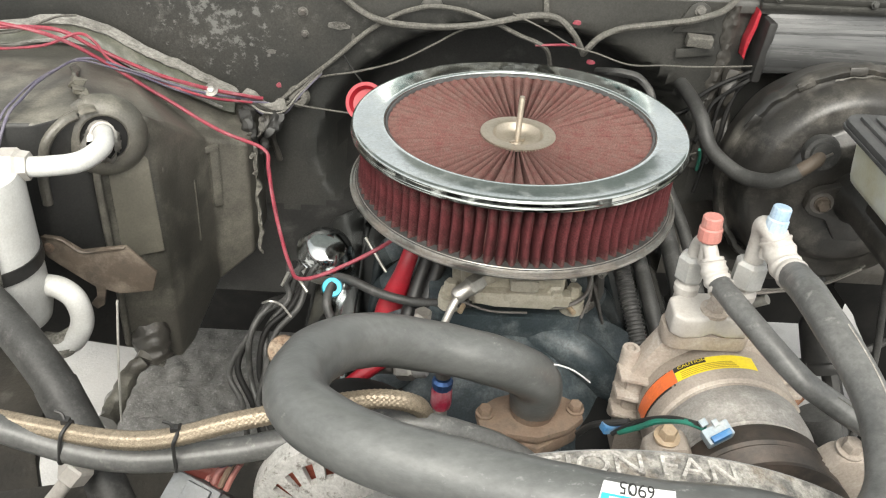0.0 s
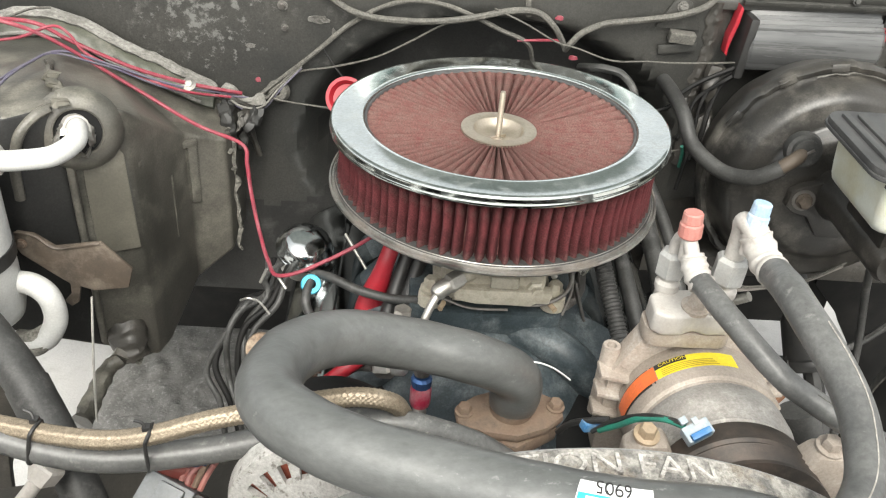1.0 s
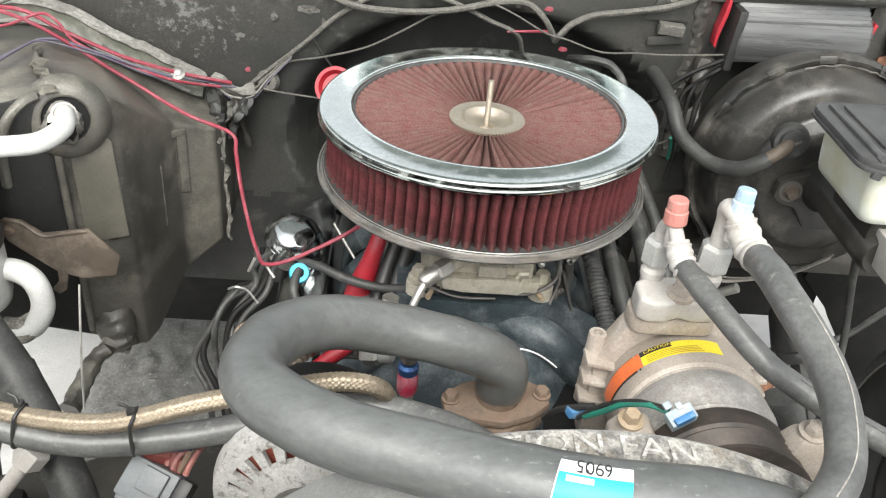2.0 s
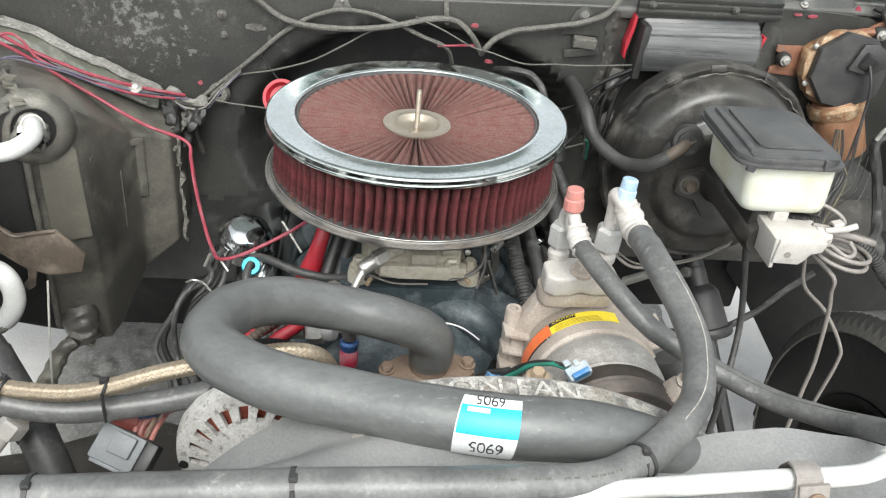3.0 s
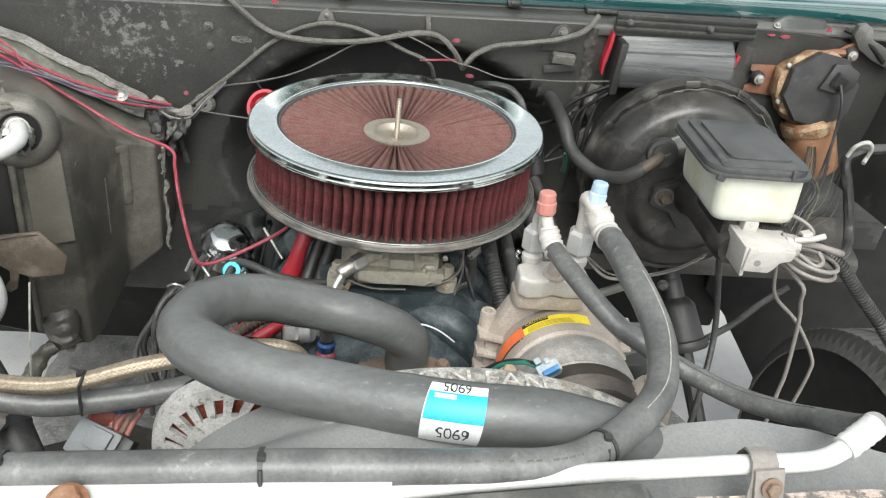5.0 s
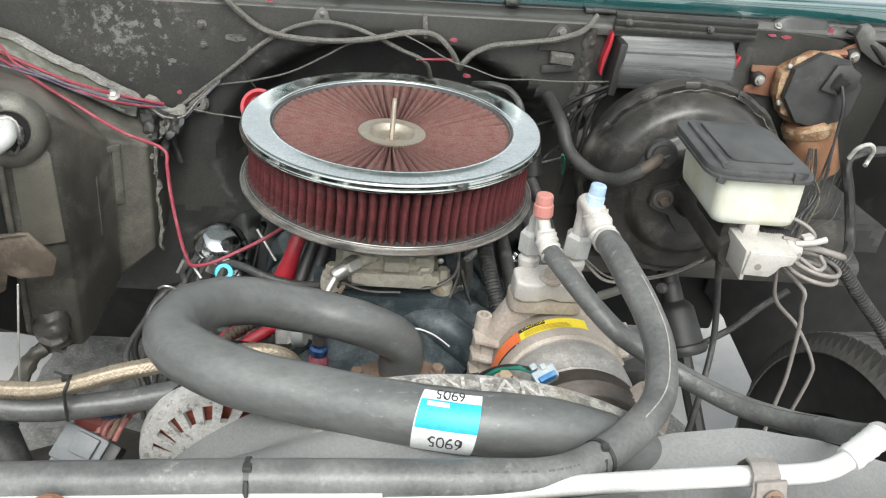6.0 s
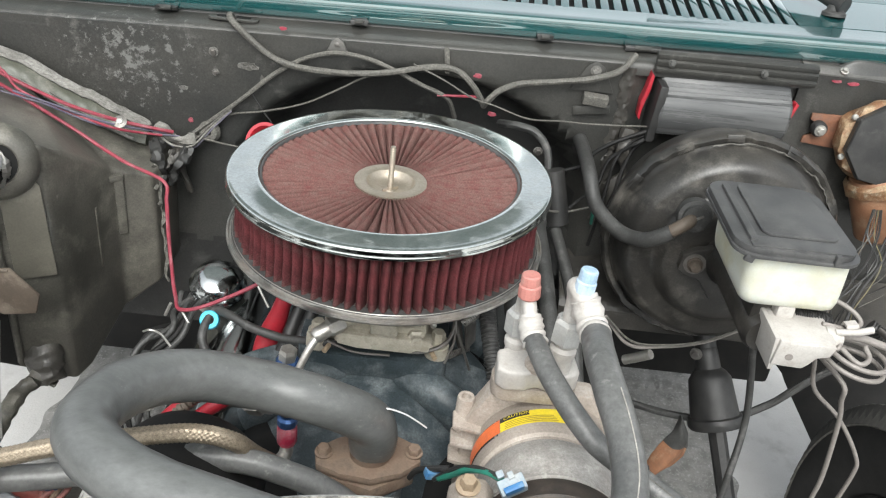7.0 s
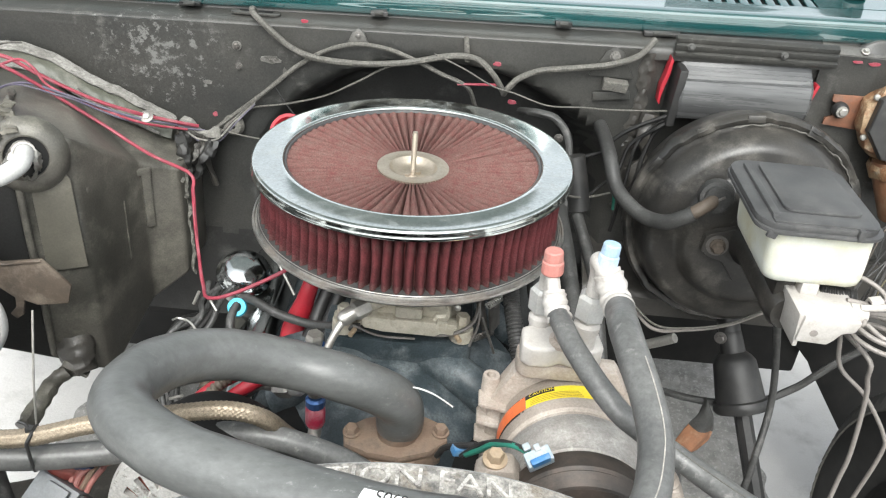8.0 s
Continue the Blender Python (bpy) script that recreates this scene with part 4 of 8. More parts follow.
part("clamp", box((0.005, 0.016, 0.036), pose(0.5165, 0.252, 1.128, 0, 14, 0), 0.0016), "red", jc, "red plastic end clamp")
part("end_cap", box((0.012, 0.05, 0.08), pose(0.334, 0.25, 1.115, 0, 3, 0), 0.004), "black", jc)
for y_, z_, h_ in ((0.2555, 1.19, 0.009), (0.2535, 1.181, 0.01), (0.2515, 1.172, 0.008)):
    part("upper_bracket", box((0.215, 0.012, h_), pose(0.43, y_, z_, 18, -1.2, 0), 0.003), "firewall", jc, "dusty stepped mounting rail")
for x_ in (0.465, 0.342):
    part("bolt", hexbolt((x_, 0.245, 1.181), (0, -1, 0.3), 0.004, 0.004, 1.3), "firewall", jc)

# ---- wiper motor ----
wm = thing("wiper_motor", "rusty wiper motor with black plastic gear cover", "wiper motor", at=(0.65, 0.28, 1.08))
part("bracket", prism([(0.553, 1.083), (0.604, 1.079), (0.612, 1.095), (0.63, 1.118), (0.66, 1.133), (0.7, 1.136), (0.722, 1.146), (0.722, 1.163), (0.71, 1.174), (0.697, 1.168), (0.683, 1.157), (0.648, 1.155), (0.618, 1.139), (0.603, 1.128), (0.556, 1.127), (0.556, 1.118), (0.566, 1.113), (0.566, 1.098), (0.554, 1.093)], -0.002, 0.002, pose(0, 0.271, 0, 90, 0, 0), 0.0012), "bracket_rust", wm, "rusty sheet steel mounting bracket")
part("plate_fold", tube([(0.602, 0.262, 1.124), (0.622, 0.258, 1.142), (0.65, 0.256, 1.156), (0.69, 0.258, 1.16)], 0.006, 10, 8, wobble=0.3), "bracket_rust", wm, "folded bracket edge")
GEAR = axis_pose((0.655, 0.258, 1.104), (-0.1, -1, 0.16))
gh = lathe([(0, 0), (0.052, 0), (0.057, 0.004), (0.058, 0.018), (0.055, 0.025), (0.05, 0.027), (0, 0.027)], Matrix.Translation((-0.006, 0, -0.001)) @ GEAR, 44)
for v in gh.verts:
    v.co += Vector((noise.noise(v.co * 55), noise.noise(v.co * 55 + Vector((3, 0, 0))) * 0.6, noise.noise(v.co * 55 + Vector((0, 4, 0))))) * 0.006
part("housing", gh, "tan_cast", wm, "corroded tan cast gear housing")
part("gear_cover", lathe([(0.02, 0.024), (0.057, 0.026), (0.0585, 0.029), (0.0585, 0.04), (0.0565, 0.043), (0.03, 0.044), (0, 0.044)], GEAR @ Matrix.Rotation(radians(14), 4, "Z"), 8), "black", wm, "black plastic octagonal gear cover", smooth=20)
part("cover_step", prism([(-0.022, -0.008), (0.004, -0.014), (0.03, -0.002), (0.034, 0.02), (0.012, 0.032), (-0.006, 0.03)], 0, 0.006, pose(0.664, 0.2135, 1.124, 81, 0, -5), 0.0015), "black", wm, "raised terminal step of the cover")
for ang, rr in ((150, 0.06), (205, 0.06)):
    part("screw", lathe([(0, 0), (0.0045, 0), (0.0045, 0.003), (0.003, 0.0045), (0, 0.0048)], GEAR @ Matrix.Rotation(radians(ang), 4, "Z") @ Matrix.Translation((rr, 0, 0.024)), 12), "steel", wm)
part("motor", lathe([(0, -0.055), (0.028, -0.055), (0.036, -0.048), (0.038, 0.03), (0.034, 0.042), (0, 0.044)], axis_pose((0.674, 0.235, 1.022), (-0.42, 0.12, 1)), 32), "rust_gloss", wm, "glossy rust-brown motor can")
mr = lathe([(0.036, 0.018), (0.042, 0.02), (0.043, 0.034), (0.038, 0.04)], axis_pose((0.674, 0.235, 1.022), (-0.42, 0.12, 1)), 32)
for v in mr.verts:
    v.co += Vector((noise.noise(v.co * 70), noise.noise(v.co * 70 + Vector((3, 0, 0))), noise.noise(v.co * 70 + Vector((0, 4, 0))))) * 0.004
part("motor_collar", mr, "tan_cast", wm, "corroded collar of the motor can")
part("plug", box((0.02, 0.012, 0.022), pose(0.667, 0.206, 1.131, 15, 25, 0), 0.0025), "black", wm)
for p in ((0.5685, 0.268, 1.108), (0.704, 0.266, 1.157)):
    b = lathe([(0, 0), (0.011, 0), (0.011, 0.008), (0.0085, 0.011), (0, 0.011)], axis_pose(p, (0, -1, 0)), 20)
    part("grommet", b, "black", wm, "black rubber mounting grommet")
    part("bolt", hexbolt((p[0], p[1] - 0.011, p[2]), (0, -1, 0), 0.0055, 0.006), "steel", wm)
part("lead", tube([(0.667, 0.2, 1.128), (0.672, 0.186, 1.1), (0.672, 0.176, 1.05), (0.65, 0.13, 0.99), (0.62, 0.1, 0.95), (0.6, 0.07, 0.92)], 0.0022, 8, 8), "black", wm, "thin black lead")
part("lead", tube([(0.669, 0.2, 1.127), (0.676, 0.186, 1.09), (0.672, 0.176, 1.03), (0.64, 0.13, 0.98), (0.61, 0.1, 0.93)], 0.0018, 8, 8), "black", wm, "thin black lead")
rnd = random.Random(7)
for i in range(7):
    x1, x2 = 0.6 + 0.05 * rnd.random(), 0.585 + 0.06 * rnd.random()
    bow = rnd.uniform(-0.012, 0.012)
    wire("loose_wire", [(0.645 + 0.002 * i, 0.19, 1.03), (0.625 + 0.003 * i, 0.15, 1.012), (x1, 0.125, 0.985), (0.5 * (x1 + x2) + bow, 0.11, 0.955), (x2, 0.1, 0.925), (x2 - bow, 0.095, 0.89), (x2 - 0.03, 0.1, 0.86)], rnd.choice((0.0008, 0.0011, 0.0014)), ("black", "rubber_dark", "bracket_brown", "black", "wire_gold", "black", "black")[i % 7], "thin loose wire below the wiper motor", "wire", "loose wires")
for i in range(4):
    x0 = 0.69 + 0.012 * i
    wire("loose_wire", [(x0, 0.19, 1.0), (x0 - 0.012, 0.17, 0.96 - 0.01 * i), (x0 - 0.04, 0.15, 0.94 - 0.006 * i), (x0 - 0.08, 0.13, 0.945 - 0.012 * i)], 0.0008, ("black", "wire_grey", "black", "wire_grey")[i], "thin loose wire below the wiper motor", "wire", "loose wires")
wire("fender_loom", [(0.8, 0.12, 1.07), (0.71, 0.12, 1.063), (0.679, 0.118, 1.057), (0.664, 0.115, 1.042), (0.683, 0.11, 0.995), (0.7, 0.1, 0.94), (0.68, 0.06, 0.925), (0.64, 0.02, 0.93)], 0.0075, "rubber_dark", "dark taped cable bending down beside the fender", "wiring")
tagged(part("cable_clip", tube([(0.661, 0.112, 1.052), (0.664, 0.106, 1.07), (0.677, 0.102, 1.079), (0.688, 0.104, 1.07), (0.69, 0.11, 1.052), (0.684, 0.104, 1.046)], 0.0032, 10, 8), "wire_white"), "white plastic strap looped round the grey cable", "clip")
def ribbed(u):
    return 0.0085 + 0.0012 * (1 if math.sin(u * 2 * math.pi * 46) > 0 else -1)
tagged(part("corrugated_loom", tube([(0.6, 0.02, 0.955), (0.637, 0.0, 0.934), (0.677, -0.01, 0.893), (0.72, -0.02, 0.85), (0.76, -0.05, 0.8)], 0.0085, 14, 70, rs=ribbed), "rubber_dark"), "black corrugated cable conduit beside the wheel", "conduit")

# ---- brake booster, master cylinder ----
boost = thing("brake_booster", "large round black brake booster with dusty crimped rim", "brake booster", at=(0.43, 0.2, 0.985))
BX = axis_pose((0.424, 0.2, 0.992), (0.0, -1, 0.02)) @ Matrix.Diagonal((0.955, 0.955, 1, 1))
def crumple_tab(m, seed):
    own = box((0.011, 0.022, 0.003), m @ Matrix.Rotation(radians(14), 4, "Y"), 0.001)
    for v in own.verts:
        v.co += Vector((0, noise.noise(v.co * 90 + Vector((seed, 0, 0))) * 0.003, noise.noise(v.co * 80) * 0.002))
    return own


part("shell", lathe([(0, -0.05), (0.1, -0.05), (0.14, 0.02), (0.148, 0.062), (0.15, 0.07)], BX, 96), "booster", boost)
def crimp():
    own = bmesh.new()
    prof = [(0.149, 0.062), (0.1555, 0.064), (0.1575, 0.07), (0.157, 0.08), (0.153, 0.085), (0.147, 0.083), (0.145, 0.078)]
    n = 144
    rings = []
    for i in range(n):
        a = 2 * math.pi * i / n
        k = 1 + (0.012 if i % 18 in (0, 1, 2) else 0) + 0.006 * noise.noise(Vector((i * 0.35, 0, 0)))
        dz = 0.003 * noise.noise(Vector((i * 0.5, 7, 0)))
        rings.append([own.verts.new(BX @ Vector((r * k * math.cos(a), r * k * math.sin(a), h + (dz if r > 0.152 else 0)))) for r, h in prof])
    for i in range(n):
        a, b = rings[i], rings[(i + 1) % n]
        for j in range(len(prof) - 1):
            own.faces.new((a[j], b[j], b[j + 1], a[j + 1]))
    bmesh.ops.recalc_face_normals(own, faces=own.faces)
    return own
part("rim", crimp(), "booster", boost, "uneven crimped steel rim")
edge_line = []
for i in range(56):
    a = radians(12 + 1.75 * i)
    r = 0.1465 + 0.0035 * noise.noise(Vector((i * 0.22, 3, 0))) + 0.002 * noise.noise(Vector((i * 0.9, 8, 0)))
    edge_line.append(BX @ Vector((r * math.cos(a), r * math.sin(a), 0.0865)))
part("worn_edge", tube(edge_line, 0.0008, 6, 2, wobble=0.9), "wire_grey", boost, "scraped bright edge of the crimp")
for a0 in (28, 66, 97, 121, 150):
    a = radians(a0)
    part("crimp_tab", crumple_tab(BX @ Matrix.Rotation(a, 4, "Z") @ Matrix.Translation((0.152, 0, 0.083)), a0), "booster", boost, "bent crimp tab")
part("face", lathe([(0.147, 0.08), (0.143, 0.083), (0.141, 0.09), (0.137, 0.106), (0.13, 0.118), (0.122, 0.1215), (0.1, 0.124), (0.094, 0.128), (0.088, 0.139), (0.08, 0.144), (0.05, 0.147), (0, 0.148)], BX, 96), "booster", boost, "pressed black steel face")
part("check_valve", lathe([(0, 0), (0.021, 0), (0.022, 0.004), (0.02, 0.012), (0.0155, 0.013), (0.015, 0.019), (0.0, 0.02)], axis_pose((0.3625, 0.062, 1.06), (-0.1, -1, 0.15)), 28), "rubber_dark", boost, "black rubber check valve")
part("valve_elbow", tube([(0.33, 0.037, 1.042), (0.34, 0.036, 1.051), (0.352, 0.042, 1.058), (0.36, 0.055, 1.06)], 0.0082, 14, 6, wobble=0.15), "bracket_brown", boost, "brown plastic valve elbow")
part("valve_cross", box((0.018, 0.002, 0.003), axis_pose((0.3605, 0.0415, 1.063), (-0.1, -1, 0.15)) @ Matrix.Rotation(radians(90), 4, "X") @ Matrix.Rotation(radians(35), 4, "Y"), 0.0006), "steel_dark", boost)
for p in ((0.372, 0.034, 1.006), (0.482, 0.034, 1.0)):
    part("ear", prism([(-0.018, -0.01), (-0.008, -0.018), (0.012, -0.024), (0.03, -0.05), (0.06, -0.052), (0.06, 0.03), (0.03, 0.026), (-0.004, 0.017), (-0.016, 0.01)], 0, 0.012, pose(p[0], p[1] + 0.014, p[2], 90, 0, 0), 0.003), "booster", boost, "dusty cast mounting ear")
    part("washer", lathe([(0, 0), (0.0135, 0), (0.0135, 0.002), (0, 0.002)], axis_pose((p[0], p[1] + 0.002, p[2]), (-0.1, -1, 0.05)), 24), "steel_dark", boost)
    part("stud", hexbolt(p, (-0.1, -1, 0.05), 0.008, 0.01, 1.2), "bracket_brown", boost, "rusty mounting stud and nut")
tagged(part("vacuum_hose", tube([(0.245, 0.262, 1.055), (0.246, 0.21, 1.057), (0.248, 0.155, 1.052), (0.257, 0.12, 1.027), (0.283, 0.08, 1.015), (0.307, 0.05, 1.023), (0.325, 0.038, 1.038), (0.334, 0.036, 1.046)], 0.0094, 16, 10), "rubber_dark"), "black rubber vacuum hose to the brake booster", "hose")

res = thing("brake_master_cylinder", "master cylinder with cream plastic reservoir and black cap", "brake cylinder", at=(0.41, -0.06, 0.98))
def tank():
    own = bmesh.new()
    rings = []
    for z, s, dy in ((1.122, 1.0, 0), (1.1, 0.995, 0), (1.076, 0.985, 0), (1.064, 0.972, 0), (1.057, 0.945, 0), (1.0535, 0.89, 0)):
        rings.append([own.verts.new((0.418 + 0.006 * (1.122 - z) / 0.07 + x * s, -0.053 + y * s, z)) for x, y in rounded(0.106, 0.128, 0.013, 5)])
    n = len(rings[0])
    for a, b in zip(rings[:-1], rings[1:]):
        for j in range(n):
            own.faces.new((a[j], a[(j + 1) % n], b[(j + 1) % n], b[j]))
    own.faces.new(rings[-1])
    own.faces.new(rings[0][::-1])
    bmesh.ops.recalc_face_normals(own, faces=own.faces)
    return own
part("reservoir", tank(), "tank", res, "yellowed cream plastic fluid tank")
cap = part("cap", prism(rounded(0.124, 0.146, 0.024, 6), 1.119, 1.128, pose(0.41, -0.053, 0), 0.0025), "cap_black", res, "black rubber cap with raised centre")
part("raised_panel", prism(rounded(0.08, 0.112, 0.012, 5), 1.127, 1.1312, pose(0.419, -0.044, 0), 0.002), "cap_black", cap)
part("skirt", prism(rounded(0.13, 0.152, 0.024, 6), 1.1165, 1.1212, pose(0.412, -0.053, 0), 0.0018), "cap_black", cap, "thin rubber skirt of the cap")
part("front_band", box((0.1, 0.02, 0.002), pose(0.412, -0.113, 1.1286), 0.0008), "cap_black", cap)
part("ridge", box((0.008, 0.118, 0.005), pose(0.366, -0.055, 1.1295), 0.0018), "cap_black", cap)
part("tab", box((0.006, 0.006, 0.012), pose(0.446, -0.1275, 1.124), 0.0015), "cap_black", cap)
part("tab", box((0.01, 0.005, 0.008), pose(0.362, -0.1245, 1.115, 0, 15, 0), 0.0015), "cap_black", cap)
part("cylinder", lathe([(0, -0.06), (0.03, -0.06), (0.03, -0.03), (0.024, -0.02), (0.024, 0.1), (0.02, 0.108), (0, 0.108)], axis_pose((0.415, 0.0, 1.012), (0, -1, 0)), 28), "booster", res, "black cast cylinder")
part("neck", box((0.03, 0.085, 0.03), pose(0.41, -0.055, 1.04), 0.004), "booster", res)
pv = thing("valve_block", "white corroded brake proportioning valve block", "valve", at=(0.432, -0.13, 1.004))
part("body", prism([(-0.035, -0.036), (0.034, -0.03), (0.036, 0.03), (-0.035, 0.034)], 1.028, 1.046, pose(0.442, -0.122, 0), 0.004), "white", pv)
part("front_plate", prism([(-0.036, -0.024), (0.002, -0.026), (0.009, -0.018), (0.015, -0.008), (0.03, -0.004), (0.034, 0.012), (-0.034, 0.012)], 0, 0.01, pose(0.441, -0.148, 1.031, 90, 0, 0), 0.003), "white", pv)
part("side_plate", box((0.006, 0.07, 0.05), pose(0.4065, -0.119, 1.021, 0, -4, 0), 0.002), "white", pv, "pale corroded side plate")
part("hole", lathe([(0, 0), (0.0048, 0), (0.0048, 0.0012), (0, 0.0012)], axis_pose((0.423, -0.1576, 1.022), (0, -1, 0)), 16), "line_grey", pv)
part("port", lathe([(0, 0), (0.013, 0), (0.014, 0.01), (0.011, 0.02), (0, 0.02)], axis_pose((0.472, -0.125, 1.035), (1, -0.1, 0)), 18), "white", pv, "white corroded port boss")
part("switch", box((0.022, 0.02, 0.022), pose(0.425, -0.1, 1.052), 0.004), "white", pv)
pv.location, pv.scale = (0.43, -0.13, 1.008), (0.86, 0.86, 0.8)
ls = thing("brake_lines", "grey steel brake lines coiled beside the valve block", "brake line", at=(0.48, -0.14, 1.0))
coil = [(0.478, -0.13, 1.034), (0.476, -0.14, 1.03)]
for i in range(0, 42):
    a = i / 42 * 2 * math.pi * 1.95 + 3.4
    coil.append((0.502 + 0.032 * math.cos(a), -0.13 + 0.031 * math.sin(a), 1.022 - 0.00052 * i - 0.1 * (0.509 + 0.032 * math.cos(a) - 0.509)))
coil += [(0.491, -0.15, 0.992), (0.5, -0.145, 0.965), (0.511, -0.14, 0.933), (0.521, -0.14, 0.853), (0.521, -0.14, 0.81), (0.515, -0.15, 0.74)]
part("coil", tube(coil, 0.0027, 10, 4), "line_grey", ls, "coiled grey brake line")
part("line", tube([(0.455, -0.13, 1.02), (0.472, -0.11, 1.0), (0.482, -0.1, 0.98), (0.495, -0.1, 0.942), (0.536, -0.1, 0.904), (0.575, -0.1, 0.851), (0.583, -0.1, 0.82), (0.575, -0.1, 0.74)], 0.0025, 10, 8), "line_grey", ls)
part("line", tube([(0.478, -0.124, 1.036), (0.51, -0.121, 1.031), (0.545, -0.118, 1.021), (0.58, -0.06, 0.99), (0.61, 0.01, 0.955)], 0.0042, 10, 8), "line_grey", ls)
part("line", tube([(0.44, -0.085, 1.05), (0.47, -0.085, 1.056), (0.497, -0.095, 1.05), (0.507, -0.108, 1.042), (0.49, -0.118, 1.04), (0.462, -0.118, 1.043)], 0.0026, 10, 8), "line_grey", ls)
part("line", tube([(0.472, -0.13, 1.042), (0.492, -0.132, 1.046), (0.508, -0.13, 1.05)], 0.0038, 10, 6), "white", ls)
part("line", tube([(0.482, -0.135, 1.026), (0.497, -0.15, 1.02), (0.51, -0.142, 1.022), (0.508, -0.13, 1.028)], 0.0028, 10, 6), "line_grey", ls)
part("fitting", lathe([(0.0045, 0), (0.008, 0), (0.008, 0.012), (0.0045, 0.014)], axis_pose((0.484, -0.122, 1.042), (1, 0.1, 0.2)), 6), "white", ls)
tagged(part("brake_line", tube([(0.42, -0.04, 1.0), (0.428, -0.045, 0.98), (0.452, -0.025, 0.92), (0.468, -0.035, 0.83), (0.453, -0.075, 0.76), (0.44, -0.1, 0.68)], 0.0045, 12, 12), "rubber_dark"), "black sheathed brake line hanging down", "brake line")
wire("cable", [(0.64, 0.1, 0.83), (0.601, 0.098, 0.795), (0.564, 0.098, 0.75), (0.515, 0.1, 0.714), (0.45, 0.12, 0.69), (0.38, 0.15, 0.68)], 0.0055, "rubber_dark", "black cable running across below the booster", "cable")
wire("cable", [(0.3, 0.1, 0.87), (0.328, 0.06, 0.857), (0.375, 0.058, 0.861), (0.424, 0.058, 0.875), (0.47, 0.065, 0.897)], 0.0024, "line_grey", "pale cable below the brake booster", "cable")
wire("cable", [(0.3, 0.09, 0.875), (0.33, 0.055, 0.866), (0.375, 0.052, 0.868), (0.424, 0.052, 0.882), (0.47, 0.06, 0.905)], 0.0016, "wire_grey", "grey cable below the brake booster", "cable")
tagged(part("pipe_end", tube([(0.335, 0.08, 0.815), (0.35, 0.07, 0.83), (0.362, 0.062, 0.843)], 0.0068, 14, 4), "steel"), "short bright steel pipe end", "pipe")

exh = thing("exhaust_manifold", "dark exhaust manifold with an orange rusted heat shield", "exhaust manifold", at=(0.36, 0.02, 0.7))
def curve_at(pts, q):
    q = q * (len(pts) - 1)
    i = min(int(q), len(pts) - 2)
    return tuple(a + (b - a) * (q - i) for a, b in zip(pts[i], pts[i + 1]))


OUTER = [(0.388, 0.694), (0.408, 0.708), (0.421, 0.73), (0.422, 0.75), (0.417, 0.772), (0.4, 0.802)]
INNER = [(0.372, 0.7), (0.378, 0.722), (0.383, 0.742), (0.39, 0.758), (0.397, 0.774), (0.399, 0.8015)]


def shield_part(v0, v1):
    """A torn, curled strip of sheet that narrows to a tip."""
    def f(u, v):
        q = v0 + (v1 - v0) * v
        a, b = curve_at(INNER, q), curve_at(OUTER, q)
        return (a[0] + (b[0] - a[0]) * u, -0.006 - 0.016 * math.sin(math.pi * min(1.0, u * 1.1)) * (1 - 0.7 * q) + 0.002 * noise.noise(Vector((u * 4, q * 6, 2))), a[1] + (b[1] - a[1]) * u)
    return sheet(f, 12, 12, thick=0.0018, way=(0, 1, 0))


part("heat_shield", shield_part(0.0, 0.55), "rust_orange", exh, "orange rusted sheet shield")
part("shield_flap", shield_part(0.55, 1.0), "rubber_dark", exh, "scorched torn tip")
part("log", tube([(0.3, 0.2, 0.72), (0.295, 0.0, 0.72), (0.29, -0.15, 0.715)], 0.028, 18, 6), "deep", exh)
def side_panel_point(u, v):
    """Upright face up to a soft crease, then a shelf that leans back with a pressed hump."""
    x = 0.53 + 0.47 * u
    crease = 1.178 - 0.06 * max(0.0, x - 0.62) - 0.28 * max(0.0, x - 0.69) - 0.3 * max(0.0, x - 0.72) ** 2
    q = max(0.0, min(1.0, min((x - 0.565) / 0.04, (0.677 - x) / 0.012)))
    hump = 0.017 * q * q * (3 - 2 * q)
    if v < 0.7:
        z = 0.86 + (crease - 0.86) * v / 0.7
        return (x, 0.28 + 0.003 * noise.noise(Vector((x * 14, z * 9, 5))) - 0.003 * max(0.0, 1 - abs(x - 0.605) / 0.012), z)
    w = (v - 0.7) / 0.3
    return (x, 0.28 + 0.016 * w ** 0.7, crease + 0.006 * w + hump * min(1.0, w * 1.6))


tagged(part("cowl_side_panel", sheet(side_panel_point, 70, 40, thick=0.003, way=(0, 1, -0.3)), "firewall"), "dusty dark grey cowl side panel behind the wiper motor", "panel", kind="structure")
hinge = thing("hood_hinge", "dusty grey steel hood hinge at the cowl corner", "hinge", at=(0.74, 0.27, 1.17))
part("arm", prism([(-0.024, 0.0), (-0.02, 0.017), (-0.008, 0.02), (0.004, 0.012), (0.01, -0.004), (0.03, -0.012), (0.06, -0.03), (0.06, -0.05), (0.02, -0.036), (-0.008, -0.02)], 0, 0.012, pose(0.722, 0.272, 1.186, 90, 0, 0), 0.003), "panel_grey", hinge)
part("strap", tube([(0.692, 0.28, 1.19), (0.712, 0.268, 1.184), (0.735, 0.262, 1.17), (0.76, 0.26, 1.15)], 0.004, 10, 6), "deep", hinge)
tagged(part("conduit_piece", tube([(0.44, -0.098, 1.04), (0.456, -0.1, 1.0385), (0.478, -0.1, 1.035)], 0.0075, 14, 40, rs=lambda u: 0.0075 + 0.0009 * math.sin(u * 90)), "black"), "black corrugated conduit piece beside the reservoir", "conduit")

